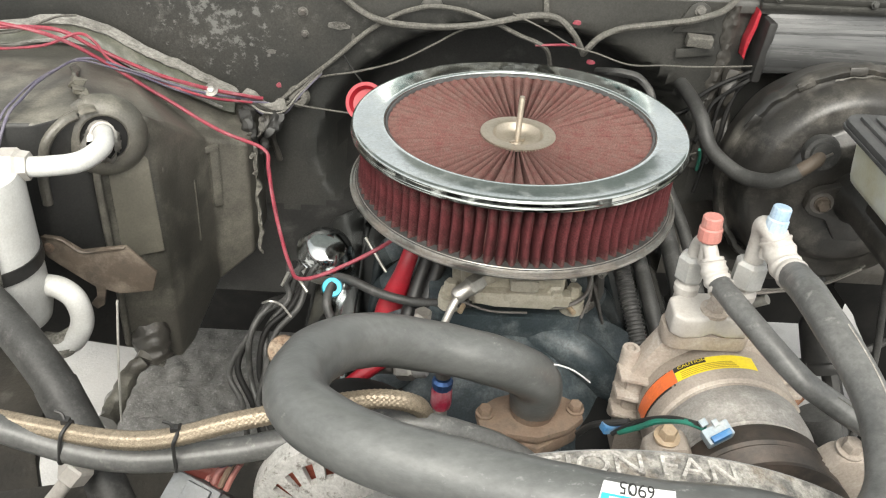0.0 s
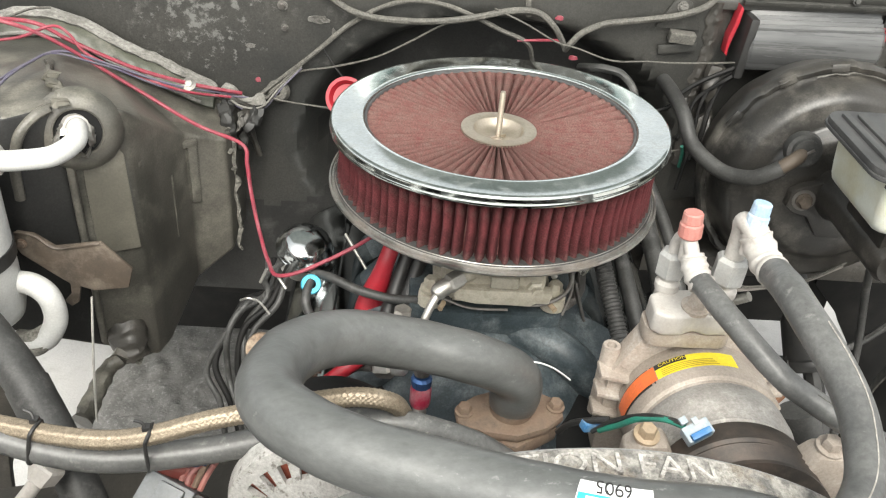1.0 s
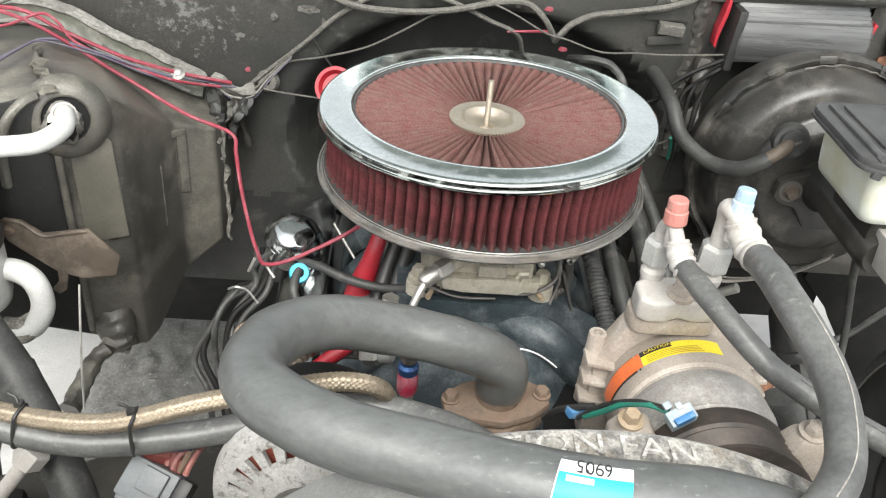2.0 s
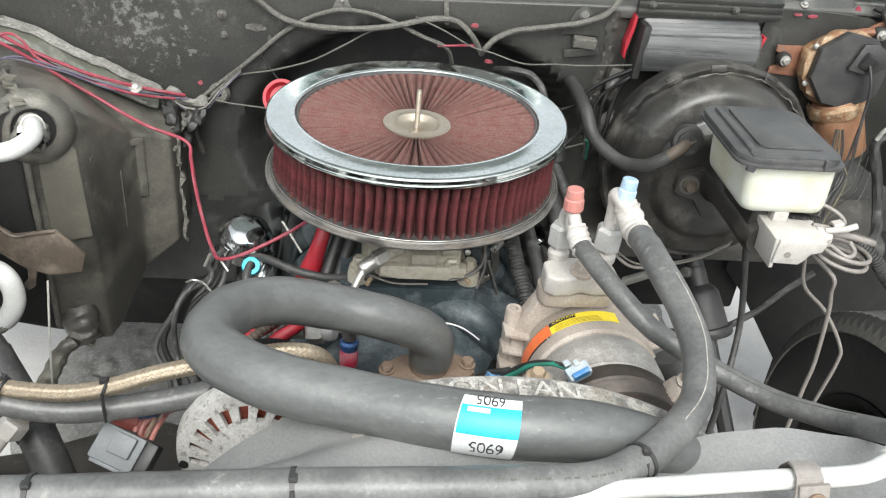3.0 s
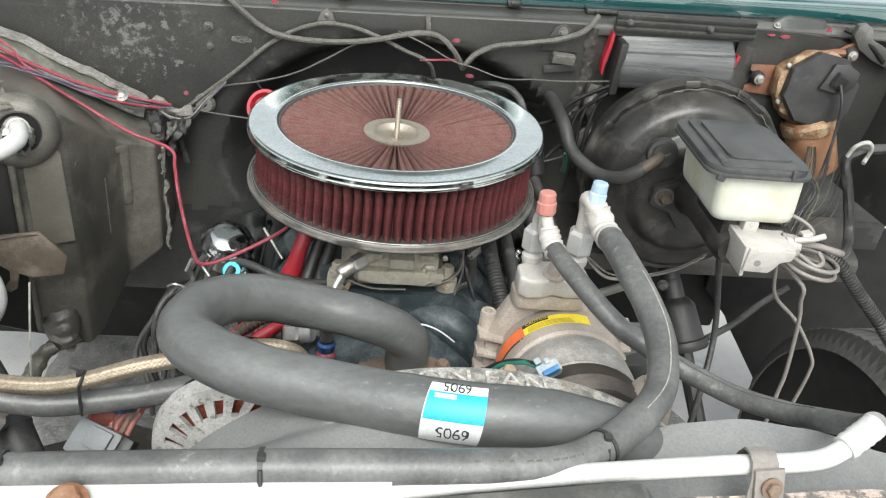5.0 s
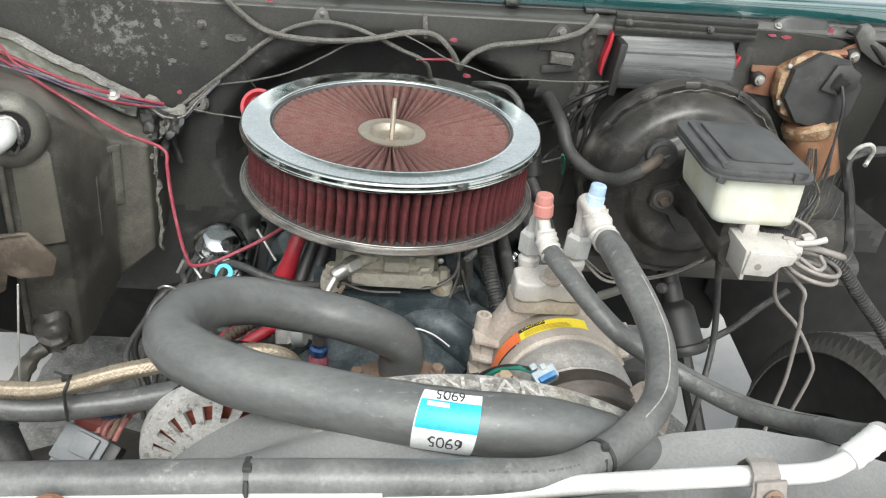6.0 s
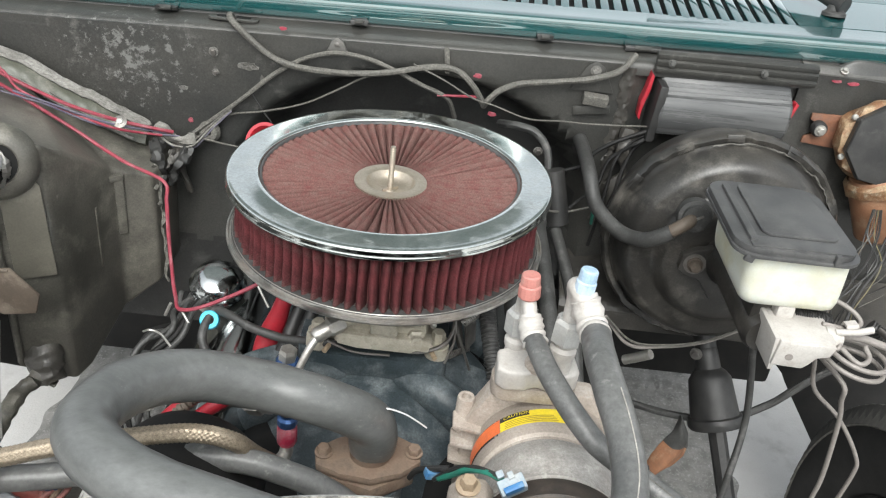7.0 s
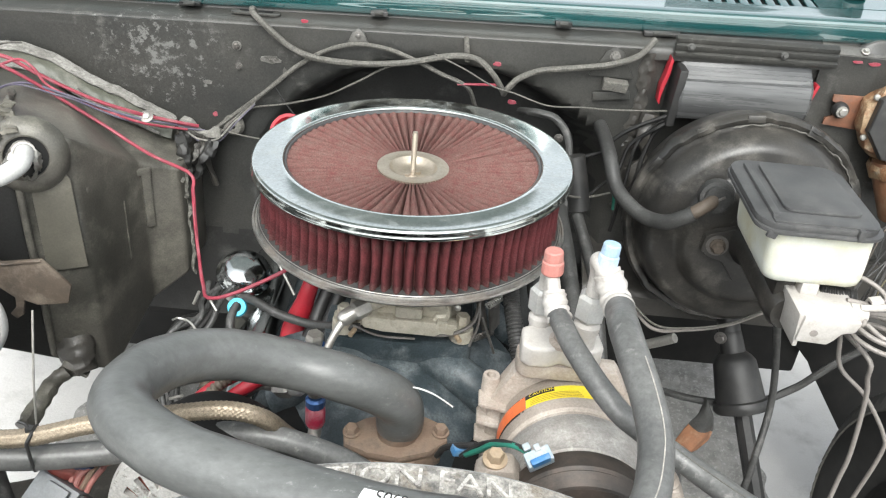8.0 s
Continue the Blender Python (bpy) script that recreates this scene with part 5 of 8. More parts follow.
# ---- air cleaner ----
air = thing("air_cleaner", "round chrome air cleaner with dusty red pleated filter", "air filter", at=(0, 0, 1.02))
RING = [(0.1425, 1.0962), (0.1432, 1.0976), (0.1448, 1.0984), (0.148, 1.0981), (0.16, 1.0984), (0.1728, 1.0984), (0.1745, 1.0986), (0.1762, 1.0982), (0.1773, 1.0971), (0.1777, 1.0955), (0.1775, 1.0925), (0.1781, 1.0913), (0.1787, 1.0898), (0.1785, 1.0882), (0.1772, 1.0872), (0.1755, 1.0878), (0.1748, 1.0915), (0.1725, 1.0938), (0.167, 1.0962), (0.1465, 1.0956), (0.1425, 1.0948)]


def askew(bm):
    """The lid sits higher at its front and on the driver's side."""
    for v in bm.verts:
        v.co.z += 0.007 - 0.0217 * v.co.y + 0.0284 * v.co.x
    return bm


part("lid_ring", askew(lathe(RING, None, 144, closed=True)), "chrome", air, "chrome lid ring with rolled edge")
part("inner_bead", askew(lathe([(0.1392, 1.0925), (0.14, 1.0948), (0.1418, 1.0957), (0.1428, 1.0945), (0.1422, 1.0925)], None, 128, closed=True)), "cap_black", air, "black rubber bead inside the ring")


def pleated_top():
    bm = bmesh.new()
    n, rad, per = 76, [0.036, 0.045, 0.06, 0.08, 0.1, 0.118, 0.131, 0.137, 0.1412], 6
    rings = []
    for r in rad:
        ring = []
        for j in range(n * per):
            k = j // per
            a = 2 * math.pi * j / (n * per) + 0.022 * noise.noise(Vector((k * 1.7, r * 9, 5)))
            q = (0.12, 0.0, 0.1, 0.35, 1.0, 0.45)[j % per]
            irr = max(0.3, 0.8 + 0.8 * noise.noise(Vector((k * 0.9, 3, 1))))
            edge = max(0.25, min(1, (0.1425 - r) / 0.004))
            near = 1.0 + 0.6 * max(0.0, 1 - r / 0.1)
            z = 1.0938 - 0.0165 * (1 - r / 0.1412) - 0.0098 * q * irr * edge * near
            ring.append(bm.verts.new((r * math.cos(a), r * math.sin(a), z)))
        rings.append(ring)
    m = n * per
    for a, b in zip(rings[:-1], rings[1:]):
        for j in range(m):
            k = (j + 1) % m
            bm.faces.new((a[j], b[j], b[k], a[k]))
    return bm


part("top_filter", askew(pleated_top()), "filter_top", air, "dusty red pleated top filter", smooth=50)
side = part("side_filter", lathe([(0.153, 1.031), (0.153, 1.091)], None, 96), "filter", air, "red pleated cotton filter wall")
pleats = []
for k in range(6):
    own = bmesh.new()
    rnd = random.Random(k)
    lean, depth = rnd.uniform(-0.3, 0.3), rnd.uniform(0.0155, 0.0185)
    zs = [1.031, 1.036, 1.046, 1.06, 1.074, 1.084, 1.0895]
    cols = []
    for q in range(9):
        u = q / 8
        bend = math.sin(math.pi * u) ** 0.55
        col = []
        for z in zs:
            h = (z - 1.06) / 0.03
            a = 2 * math.pi * (u * 0.96 - 0.48 + 0.2 * lean * math.sin(3 * h + k) + 0.1 * lean) / 88
            r = 0.153 + depth * bend * (1 - 0.14 * (1 - h * h)) + 0.0004 * noise.noise(Vector((u * 9, z * 300, k)))
            col.append(own.verts.new((r * math.cos(a), r * math.sin(a), z)))
        cols.append(col)
    for a, b in zip(cols[:-1], cols[1:]):
        for j in range(len(zs) - 1):
            own.faces.new((a[j], b[j], b[j + 1], a[j + 1]))
    pleats.append(own)
meshes = []
rnd = random.Random(2)
for i in range(88):
    if i < 6:
        ob = part("pleat", pleats[i], "pleat", side, smooth=70)
        meshes.append(ob.data)
    else:
        ob = new("pleat", meshes[rnd.randrange(6)])
        ob.parent = side
    ang = 2 * math.pi * i / 88
    tall = 1 + (0.007 - 0.0217 * 0.165 * math.sin(ang) + 0.0284 * 0.165 * math.cos(ang)) / 0.0585
    ob.matrix_basis = Matrix.Translation((0, 0, 1.031)) @ Matrix.Diagonal((1, 1, tall, 1)) @ Matrix.Translation((0, 0, -1.031)) @ Matrix.Rotation(ang, 4, "Z")
part("base_plate", lathe([(0.06, 1.012), (0.12, 1.015), (0.16, 1.0195), (0.172, 1.0215), (0.1775, 1.024), (0.1792, 1.0265), (0.1787, 1.029), (0.1768, 1.0295), (0.1758, 1.0278), (0.1742, 1.0282), (0.1738, 1.0315), (0.1722, 1.033), (0.17, 1.0318), (0.168, 1.0305), (0.15, 1.0305), (0.06, 1.02)], None, 128, closed=True), "chrome_dusty", air, "dusty chrome base pan")
part("upper_seal", askew(lathe([(0.164, 1.0865), (0.171, 1.0865), (0.1715, 1.0905), (0.164, 1.0915)], None, 96, closed=True)), "cap_black", air, "black rubber seal")
part("gasket", lathe([(0.163, 1.0305), (0.1738, 1.0305), (0.1735, 1.0325), (0.163, 1.0332)], None, 96, closed=True), "rubber_dark", air, "dusty black rubber seal")
hub = part("hub", lathe([(0.0405, 1.0880), (0.0405, 1.0903), (0.031, 1.0915), (0.027, 1.0900), (0.0235, 1.0835), (0.016, 1.0800), (0.004, 1.0790), (0.004, 1.0770), (0.017, 1.0780), (0.0245, 1.0820), (0.028, 1.0870)], None, 48, closed=True), "hub", air, "dished zinc centre plate")
part("stud", lathe([(0, 1.07), (0.0034, 1.07)] + [(0.0034 if i % 2 else 0.003, 1.07 + 0.001 * i) for i in range(61)] + [(0.0026, 1.132), (0, 1.132)], None, 12), "hub", air, "threaded steel stud")
bm = lathe([(0.0034, 1.0735), (0.008, 1.0735), (0.008, 1.0785), (0.0055, 1.0805), (0.0034, 1.0805)], None, 6)
box((0.02, 0.003, 0.006), pose(0, 0, 1.0795, 0, 0, 35), 0.001, bm)
part("wing_nut", bm, "hub", air)

# ---- radiator hose with its paper label ----
HOSE = [(0.016, -0.238, 0.925), (0.012, -0.25, 0.966), (-0.03, -0.266, 1.0), (-0.088, -0.272, 1.018), (-0.14, -0.298, 1.043), (-0.174, -0.348, 1.066), (-0.178, -0.406, 1.08), (-0.134, -0.447, 1.084), (-0.06, -0.474, 1.086), (0.03, -0.503, 1.095), (0.113, -0.503, 1.087), (0.2, -0.5, 1.05)]
hose = thing("radiator_hose", "thick dusty black rubber upper radiator hose", "hose", at=(0.016, -0.238, 0.925))
HLINE = spline(HOSE, 14)
part("tube", tube(HOSE, 0.0222, 32, 14, rs=lambda u: 0.0222 + 0.0012 * math.exp(-((u - 0.03) / 0.03) ** 2), wobble=0.035), "rubber", hose)
fr = frames_along(HLINE)
I0 = 9 * 14


def on_hose(s, a, lift):
    """A place on the hose: s metres along from the label's middle, a degrees round, lift above the rubber."""
    best = I0 + s / 0.0065
    i = int(best)
    f = best - i
    p = HLINE[i].lerp(HLINE[i + 1], f)
    d = (HLINE[i + 1] - HLINE[i]).normalized()
    side_ = d.cross(Vector((0, 0, 1))).normalized()
    up_ = side_.cross(d)
    r = 0.0223 + lift
    return p + side_ * (r * math.sin(radians(a))) + up_ * (r * math.cos(radians(a)))


def patch(s0, s1, a0, a1, lift, skew=0.0):
    return sheet(lambda u, v: on_hose(s0 + (s1 - s0) * u + skew * v, a0 + (a1 - a0) * v, lift), 12, 16)


lab = part("label", patch(-0.02, 0.019, -4, 124, 0.0006, -0.005), "label", hose, "white and cyan paper part label")
part("cyan_band", patch(-0.0201, 0.0181, 17, 68, 0.001, -0.0018), "label_blue", lab, "glossy cyan band")
part("mark", patch(-0.0165, -0.003, 21, 29, 0.0013), "label", lab, "small white maker's mark")
for a_mid, size in ((90, 0.0138), (3, 0.0125)):
    own = lettering("6905", size, depth=0.0)
    for v in own.verts:
        x, y = v.co.x, v.co.y
        v.co = on_hose(-0.003 - x * 0.78, a_mid - math.degrees(y / 0.0228) * -1, 0.0012)
    bmesh.ops.recalc_face_normals(own, faces=own.faces)
    part("number", own, "ink", lab, "black printed part number")

# ---- fan shroud ----
shroud = thing("fan_shroud", "dusty grey plastic radiator fan shroud with raised lettering", "fan shroud", at=(0.045, -0.5, 0.8))
def shroud_point(u, v):
    a = radians(-10 + 200 * u)
    rx, rz = 0.045 + 0.298 * math.cos(a), 0.794 + 0.298 * math.sin(a)
    fx = max(-0.34, min(0.45, 0.045 + 0.62 * math.cos(a)))
    fz = min(1.062, 0.78 + 0.6 * math.sin(a))
    s = max(0.0, (v - 0.34) / 0.66)
    y = -0.449 - 0.042 * min(1, v / 0.34) - 0.071 * s
    d = 0.0
    return (rx + (fx - rx) * s, y, rz - 0.004 * min(1, v / 0.34) + (fz - rz + 0.004) * s)
part("rear_rim", sheet(shroud_point, 100, 20, thick=0.004, way=(0, -0.3, -1)), "shroud", shroud)
WING = [(0.16, 1.075), (0.2, 1.088), (0.244, 1.094), (0.297, 1.086), (0.381, 1.061), (0.5, 1.03)]
def wing_point(u, v):
    x = 0.16 + 0.34 * u
    i = max(j for j in range(len(WING) - 1) if WING[j][0] <= x + 1e-9)
    f = (x - WING[i][0]) / (WING[i + 1][0] - WING[i][0])
    f2 = f * f * (3 - 2 * f)
    z = WING[i][1] + (WING[i + 1][1] - WING[i][1]) * (f + f2) / 2
    if v < 0.15:
        return (x, -0.495 - 0.005 * v / 0.15, z - 0.05 * (1 - v / 0.15) ** 2)
    w = (v - 0.15) / 0.85
    return (x, -0.5 - 0.075 * w, z - 0.02 * w - 0.012 * w * w)
part("side_wing", sheet(wing_point, 30, 20, thick=0.004, way=(0, 0, -1)), "shroud", shroud, "grey plastic shoulder of the shroud")


def crust_point(u, v):
    """Peeling crust that lies on the rim, ragged along its edges."""
    far = 0.6 + 0.4 * v
    a = radians(112 - (78 + 8 * noise.noise(Vector((v * 9, 3, 1)))) * u * (0.72 + 0.28 * (1 - far) * 2.5))
    y = -0.4505 - (0.04 + 0.006 * noise.noise(Vector((u * 14, 1, 5)))) * (1 - v) * (1 - 0.35 * u)
    r = 0.2984 + 0.0003 * noise.noise(Vector((u * 40, v * 12, 2)))
    return (0.045 + r * math.cos(a), y, 0.794 + (y + 0.449) * 0.095 + 0.0003 + r * math.sin(a))


part("crust", sheet(crust_point, 90, 16, thick=0.0008, way=(0, 0, -1)), "white_crust", shroud, "peeling white and brown dirt crust")
text = lettering("CAUTION FAN", 0.0255, depth=0.0022)
for v in text.verts:
    x, y, h = v.co
    x = x * 1.07 + 0.013
    a = radians(90) - (x - 0.045) / 0.2985
    r = 0.2993 + h
    yy = -0.4625 + y * 0.9
    v.co = Vector((0.045 + 0.0 + r * math.cos(a), yy, 0.794 - 0.002 + r * math.sin(a)))
part("lettering", text, "letter_worn", shroud, "raised worn white lettering")
def flake_patch():
    own = bmesh.new()
    rnd_ = random.Random(9)
    for i in range(900):
        a = radians(90 - rnd_.uniform(-20, 42))
        y = -0.452 - rnd_.random() ** 1.3 * 0.04
        r = 0.2974
        c = Vector((0.045 + r * math.cos(a), y, 0.7915 + r * math.sin(a)))
        n_ = Vector((math.cos(a), 0, math.sin(a)))
        t_ = Vector((-math.sin(a), 0, math.cos(a)))
        w, h = rnd_.uniform(0.0008, 0.0045) ** 1.0, rnd_.uniform(0.0006, 0.0026)
        vs = []
        for j in range(7):
            b = 2 * math.pi * j / 7
            q = rnd_.uniform(0.5, 1)
            vs.append(own.verts.new(c + t_ * (w * q * math.cos(b)) + Vector((0, 1, 0)) * (h * q * math.sin(b)) + n_ * 0.0012))
        own.faces.new(vs)
    return own
tagged(part("flakes", flake_patch(), "flake", shroud, "scattered pale dirt flakes"), kind="stuff")

# ---- hoses of the air conditioning and cooling ----
SUCTION = [(0.19, -0.282, 1.12), (0.188, -0.305, 1.126), (0.187, -0.334, 1.13), (0.196, -0.402, 1.12), (0.196, -0.446, 1.107), (0.176, -0.492, 1.098), (0.108, -0.55, 1.099), (0.034, -0.561, 1.1), (-0.087, -0.561, 1.096), (-0.165, -0.561, 1.092), (-0.24, -0.561, 1.088), (-0.6, -0.561, 1.07)]
sh = thing("suction_hose", "thick grey-black rubber air conditioning hose", "hose", at=(0.2, -0.26, 1.112))
part("tube", tube(SUCTION, 0.0124, 24, 12, wobble=0.03), "rubber_line", sh)
SLINE = spline(SUCTION, 12)
for i in range(6 * 12 + 1, 6 * 12 + 14):
    # faint printed characters, worn to pale strokes
    if i % 6 == 5 or i % 11 == 3:
        continue
    d = (SLINE[i + 1] - SLINE[i]).normalized()
    s_ = d.cross(Vector((0, 0, 1))).normalized()
    u_ = s_.cross(d)
    c = SLINE[i] + (s_ * -0.45 + u_ * 0.89) * 0.01265
    part("print_stroke", box((0.0042, 0.0014, 0.0003), Matrix.Translation(c) @ Matrix((d, (s_ * 0.89 + u_ * 0.45), (s_ * -0.45 + u_ * 0.89))).transposed().to_4x4(), 0), "wire_grey", sh)
for q in (5 * 12 + 9, 8 * 12 + 2, 10 * 12 + 1):
    p = SLINE[q]
    w = SLINE[q + 1] - SLINE[q - 1]
    zt = thing("cable_tie", "black nylon cable tie holding hose and pipe together", "cable tie", "cable ties", at=p)
    m = axis_pose(p, w)
    part("strap", lathe([(0.0124, -0.0016), (0.0134, -0.0016), (0.0134, 0.0016), (0.0124, 0.0016)], m, 28, closed=True), "black", zt)
    part("head", box((0.0055, 0.005, 0.0045), Matrix.Translation(p + Vector((0, -0.004, 0.0135))), 0.001), "black", zt)
    part("tail", tube([p + Vector((0, -0.0105, 0.009)), p + Vector((0.0005, -0.0155, -0.002)), p + Vector((0.001, -0.019, -0.014)), p + Vector((0.0, -0.022, -0.024))], 0.0014, 6, 4), "black", zt)
DISCH = [(0.145, -0.262, 1.092), (0.158, -0.31, 1.09), (0.186, -0.35, 1.073), (0.21, -0.362, 1.06), (0.252, -0.385, 1.045), (0.285, -0.42, 1.047), (0.309, -0.458, 1.064), (0.317, -0.49, 1.086), (0.321, -0.525, 1.112), (0.311, -0.545, 1.132)]
dh = thing("discharge_hose", "slim grey-black rubber air conditioning hose", "hose", at=(0.145, -0.262, 1.092))
part("tube", tube(DISCH, 0.0094, 20, 10, wobble=0.03), "rubber_line", dh)
DLINE = spline(DISCH, 10)
def side_stripe(line, i0, i1, r, ks, ku):
    pts = []
    for q in range(i0, i1, 3):
        d_ = (line[q + 1] - line[q]).normalized()
        s_ = d_.cross(Vector((0, 0, 1))).normalized()
        pts.append(line[q] + (s_ * ks + s_.cross(d_) * ku) * r)
    return tube(pts, 0.0005, 6, 3)
part("stripe", side_stripe(DLINE, 30, 70, 0.0094, 0.3, 0.95), "wire_grey", dh, "faint pale line along the hose")
part("stripe", side_stripe(SLINE, 30, 66, 0.0124, -0.25, 0.97), "flake", sh, "pale line along the hose")
cp = thing("condenser_pipe", "white painted aluminium pipe along the radiator top", "pipe", at=(0.0, -0.565, 1.07))
PIPE = [(-0.7, -0.585, 1.05), (-0.35, -0.583, 1.068), (-0.1, -0.578, 1.082), (0.03, -0.568, 1.093), (0.121, -0.565, 1.102), (0.202, -0.565, 1.111), (0.25, -0.565, 1.115), (0.272, -0.563, 1.118), (0.29, -0.558, 1.1265)]
part("tube", tube(PIPE, 0.0068, 18, 10), "white_paint", cp)
part("joint", tube([(0.284, -0.56, 1.124), (0.297, -0.554, 1.13), (0.309, -0.547, 1.133)], 0.0105, 18, 8, rs=lambda u: 0.0088 + 0.0005 * (1 if int(u * 9) % 2 else 0)), "white_paint", cp, "crimped aluminium joint")
clamp = thing("pipe_clamp", "dirty steel clamp with a rusty bolt over the white pipe", "clamp", at=(0.236, -0.566, 1.1050))
part("strap", along_x([(-0.55, 1.095), (-0.5535, 1.113), (-0.559, 1.1225), (-0.566, 1.1245), (-0.5735, 1.1215), (-0.578, 1.112), (-0.58, 1.1), (-0.5865, 1.082)], 0.2145, 0.2325, 4, 0.002, (0, 0.3, -1), 0.0), "line_grey", clamp)
part("plate", box((0.02, 0.003, 0.036), pose(0.2275, -0.5815, 1.103, -14, -8, 0), 0.001), "line_grey", clamp)
part("bolt", hexbolt((0.2275, -0.5825, 1.109), (0, -1, 0.35), 0.005, 0.006), "rust", clamp, "rusty hex bolt")
sup = thing("radiator_support", "flaking grey steel radiator support panel", "radiator support", kind="structure", at=(0, -0.62, 1.0))
part("top_panel", sheet(lambda u, v: (-0.75 + 1.5 * u, -0.578 - 0.1 * v, 1.05 + 0.055 * max(0.0, min(1, (u - 0.3) / 0.4)) - 0.02 * v * v + 0.002 * noise.noise(Vector((u * 30, v * 5, 3)))), 60, 8, thick=0.01), "flaky", sup)
part("front_wall", box((1.5, 0.02, 0.5), pose(0, -0.672, 0.78), 0.003), "deep", sup)
wb = thing("mounting_bracket", "white painted bracket with a rusty bolt on the radiator support", "bracket", at=(-0.25, -0.59, 1.06))
part("plate", sheet(lambda u, v: (-0.62 + 0.6 * u, -0.57 - 0.06 * v, 1.0715 + 0.0275 * u), 12, 6, thick=0.005), "white_paint", wb)
part("bolt", hexbolt((-0.214, -0.588, 1.09), (0, -0.2, 1), 0.009, 0.01), "rust_orange", wb, "rusty hex bolt")
tagged(part("seal_strip", prism([(-0.012, 0.02), (-0.012, 0.058), (0.06, 0.068), (0.12, 0.077), (0.14, 0.077), (0.147, 0.07), (0.147, 0.02)], -0.012, 0.012, pose(0, -0.592, 1.033, 90, 0, 0), 0.003), "panel_grey"), "worn dark rubber seal strip on the radiator support", "seal")

def braided(pts, r, k=120, sides=40):
    own = bmesh.new()
    line = spline(pts, k)
    fr_ = frames_along(line)
    rings = []
    s = 0.0
    for i, (p, sd, u, d) in enumerate(fr_):
        if i:
            s += (p - fr_[i - 1][0]).length
        ring = []
        for j in range(sides):
            a = 2 * math.pi * j / sides
            w = math.cos(13 * a + s * 1500) + math.cos(13 * a - s * 1500)
            rr = r + 0.00022 * w + 0.00035 * math.cos(6 * a)
            ring.append(own.verts.new(p + sd * (rr * math.cos(a)) + u * (rr * math.sin(a))))
        rings.append(ring)
    for a, b in zip(rings[:-1], rings[1:]):
        for j in range(sides):
            own.faces.new((a[j], a[(j + 1) % sides], b[(j + 1) % sides], b[j]))
    bmesh.ops.recalc_face_normals(own, faces=own.faces)
    return own
BRAID = [(-0.6, -0.33, 1.0), (-0.44, -0.34, 0.981), (-0.315, -0.358, 0.98), (-0.23, -0.35, 1.0), (-0.166, -0.335, 1.006), (-0.124, -0.333, 1.013), (-0.096, -0.325, 1.0), (-0.085, -0.29, 0.95), (-0.079, -0.25, 0.9)]
bl = thing("braided_line", "bronze coloured braided hose tied to a rubber hose", "hose", at=(-0.315, -0.358, 0.98))
part("braid", braided(BRAID, 0.0074), "braid", bl, smooth=60)
part("elbow", tube([(-0.0795, -0.252, 0.902), (-0.076, -0.237, 0.888), (-0.071, -0.225, 0.888), (-0.0705, -0.221, 0.9)], 0.0068, 14, 6), "steel", bl, "bent steel end fitting")
HEAT = [(-0.6, -0.33, 1.03), (-0.45, -0.345, 0.985), (-0.34, -0.355, 0.957), (-0.25, -0.345, 0.957), (-0.168, -0.325, 0.965), (-0.137, -0.32, 0.972), (-0.091, -0.32, 0.973), (-0.057, -0.32, 0.965), (-0.022, -0.32, 0.95), (0.01, -0.318, 0.92), (0.02, -0.315, 0.87)]
hh = thing("heater_hose", "grey rubber hose running below the braided line", "hose", at=(-0.34, -0.355, 0.957))
part("tube", tube(HEAT, 0.0112, 20, 10, wobble=0.03), "rubber_line", hh)
BLINE, HLOW = spline(BRAID, 40), spline(HEAT, 40)
for x_ in (-0.371, -0.282):
    b, h = (min(q, key=lambda p: abs(p.x - x_)) for q in (BLINE, HLOW))
    c, run = (b + h) / 2, (b - h).normalized()
    w = Vector((1, -0.1, 0.1)).normalized()
    w = (w - run * w.dot(run)).normalized()
    out = run.cross(w)
    half = (b - h).length / 2
    zt = thing("cable_tie", "black nylon cable tie round the braided line", "cable tie", "cable ties", at=c)
    loop = []
    for i in range(41):
        a = 2 * math.pi * i / 40
        r = 0.0082 + (0.0122 - 0.0082) * (1 - math.sin(a)) / 2
        loop.append(c + run * (math.copysign(half, math.sin(a)) * min(1.0, abs(math.sin(a)) * 3) + r * math.sin(a)) + out * (r * math.cos(a)) + w * (0.003 * math.sin(a)))
    part("strap", tube(loop, 0.0016, 8, 2, caps=False), "black", zt)
    part("head", box((0.0065, 0.006, 0.006), Matrix.Translation(b + run * 0.0085 + Vector((0, 0.002, 0))), 0.001), "black", zt)
    part("tail", tube([b + run * 0.009, b + run * 0.014 + Vector((-0.003, 0.003, 0)), b + run * 0.016 + Vector((-0.009, 0.004, 0))], 0.0013, 6, 4), "black", zt)
LOWER = [(-0.62, -0.1, 0.985), (-0.56, -0.14, 0.97), (-0.5, -0.18, 0.955), (-0.43, -0.24, 0.92), (-0.375, -0.3, 0.87), (-0.335, -0.35, 0.79), (-0.32, -0.38, 0.68), (-0.3, -0.42, 0.5)]
lh = thing("lower_hose", "dark rubber hose dropping beside the engine", "hose", at=(-0.43, -0.24, 0.92))
part("tube", tube(LOWER, 0.0185, 20, 10, wobble=0.03), "rubber_dark", lh)
part("joint_sleeve", tube([LOWER[3], LOWER[4]], 0.0197, 20, 6, wobble=0.05), "rubber_dark", lh, "thicker rubber sleeve on the hose")

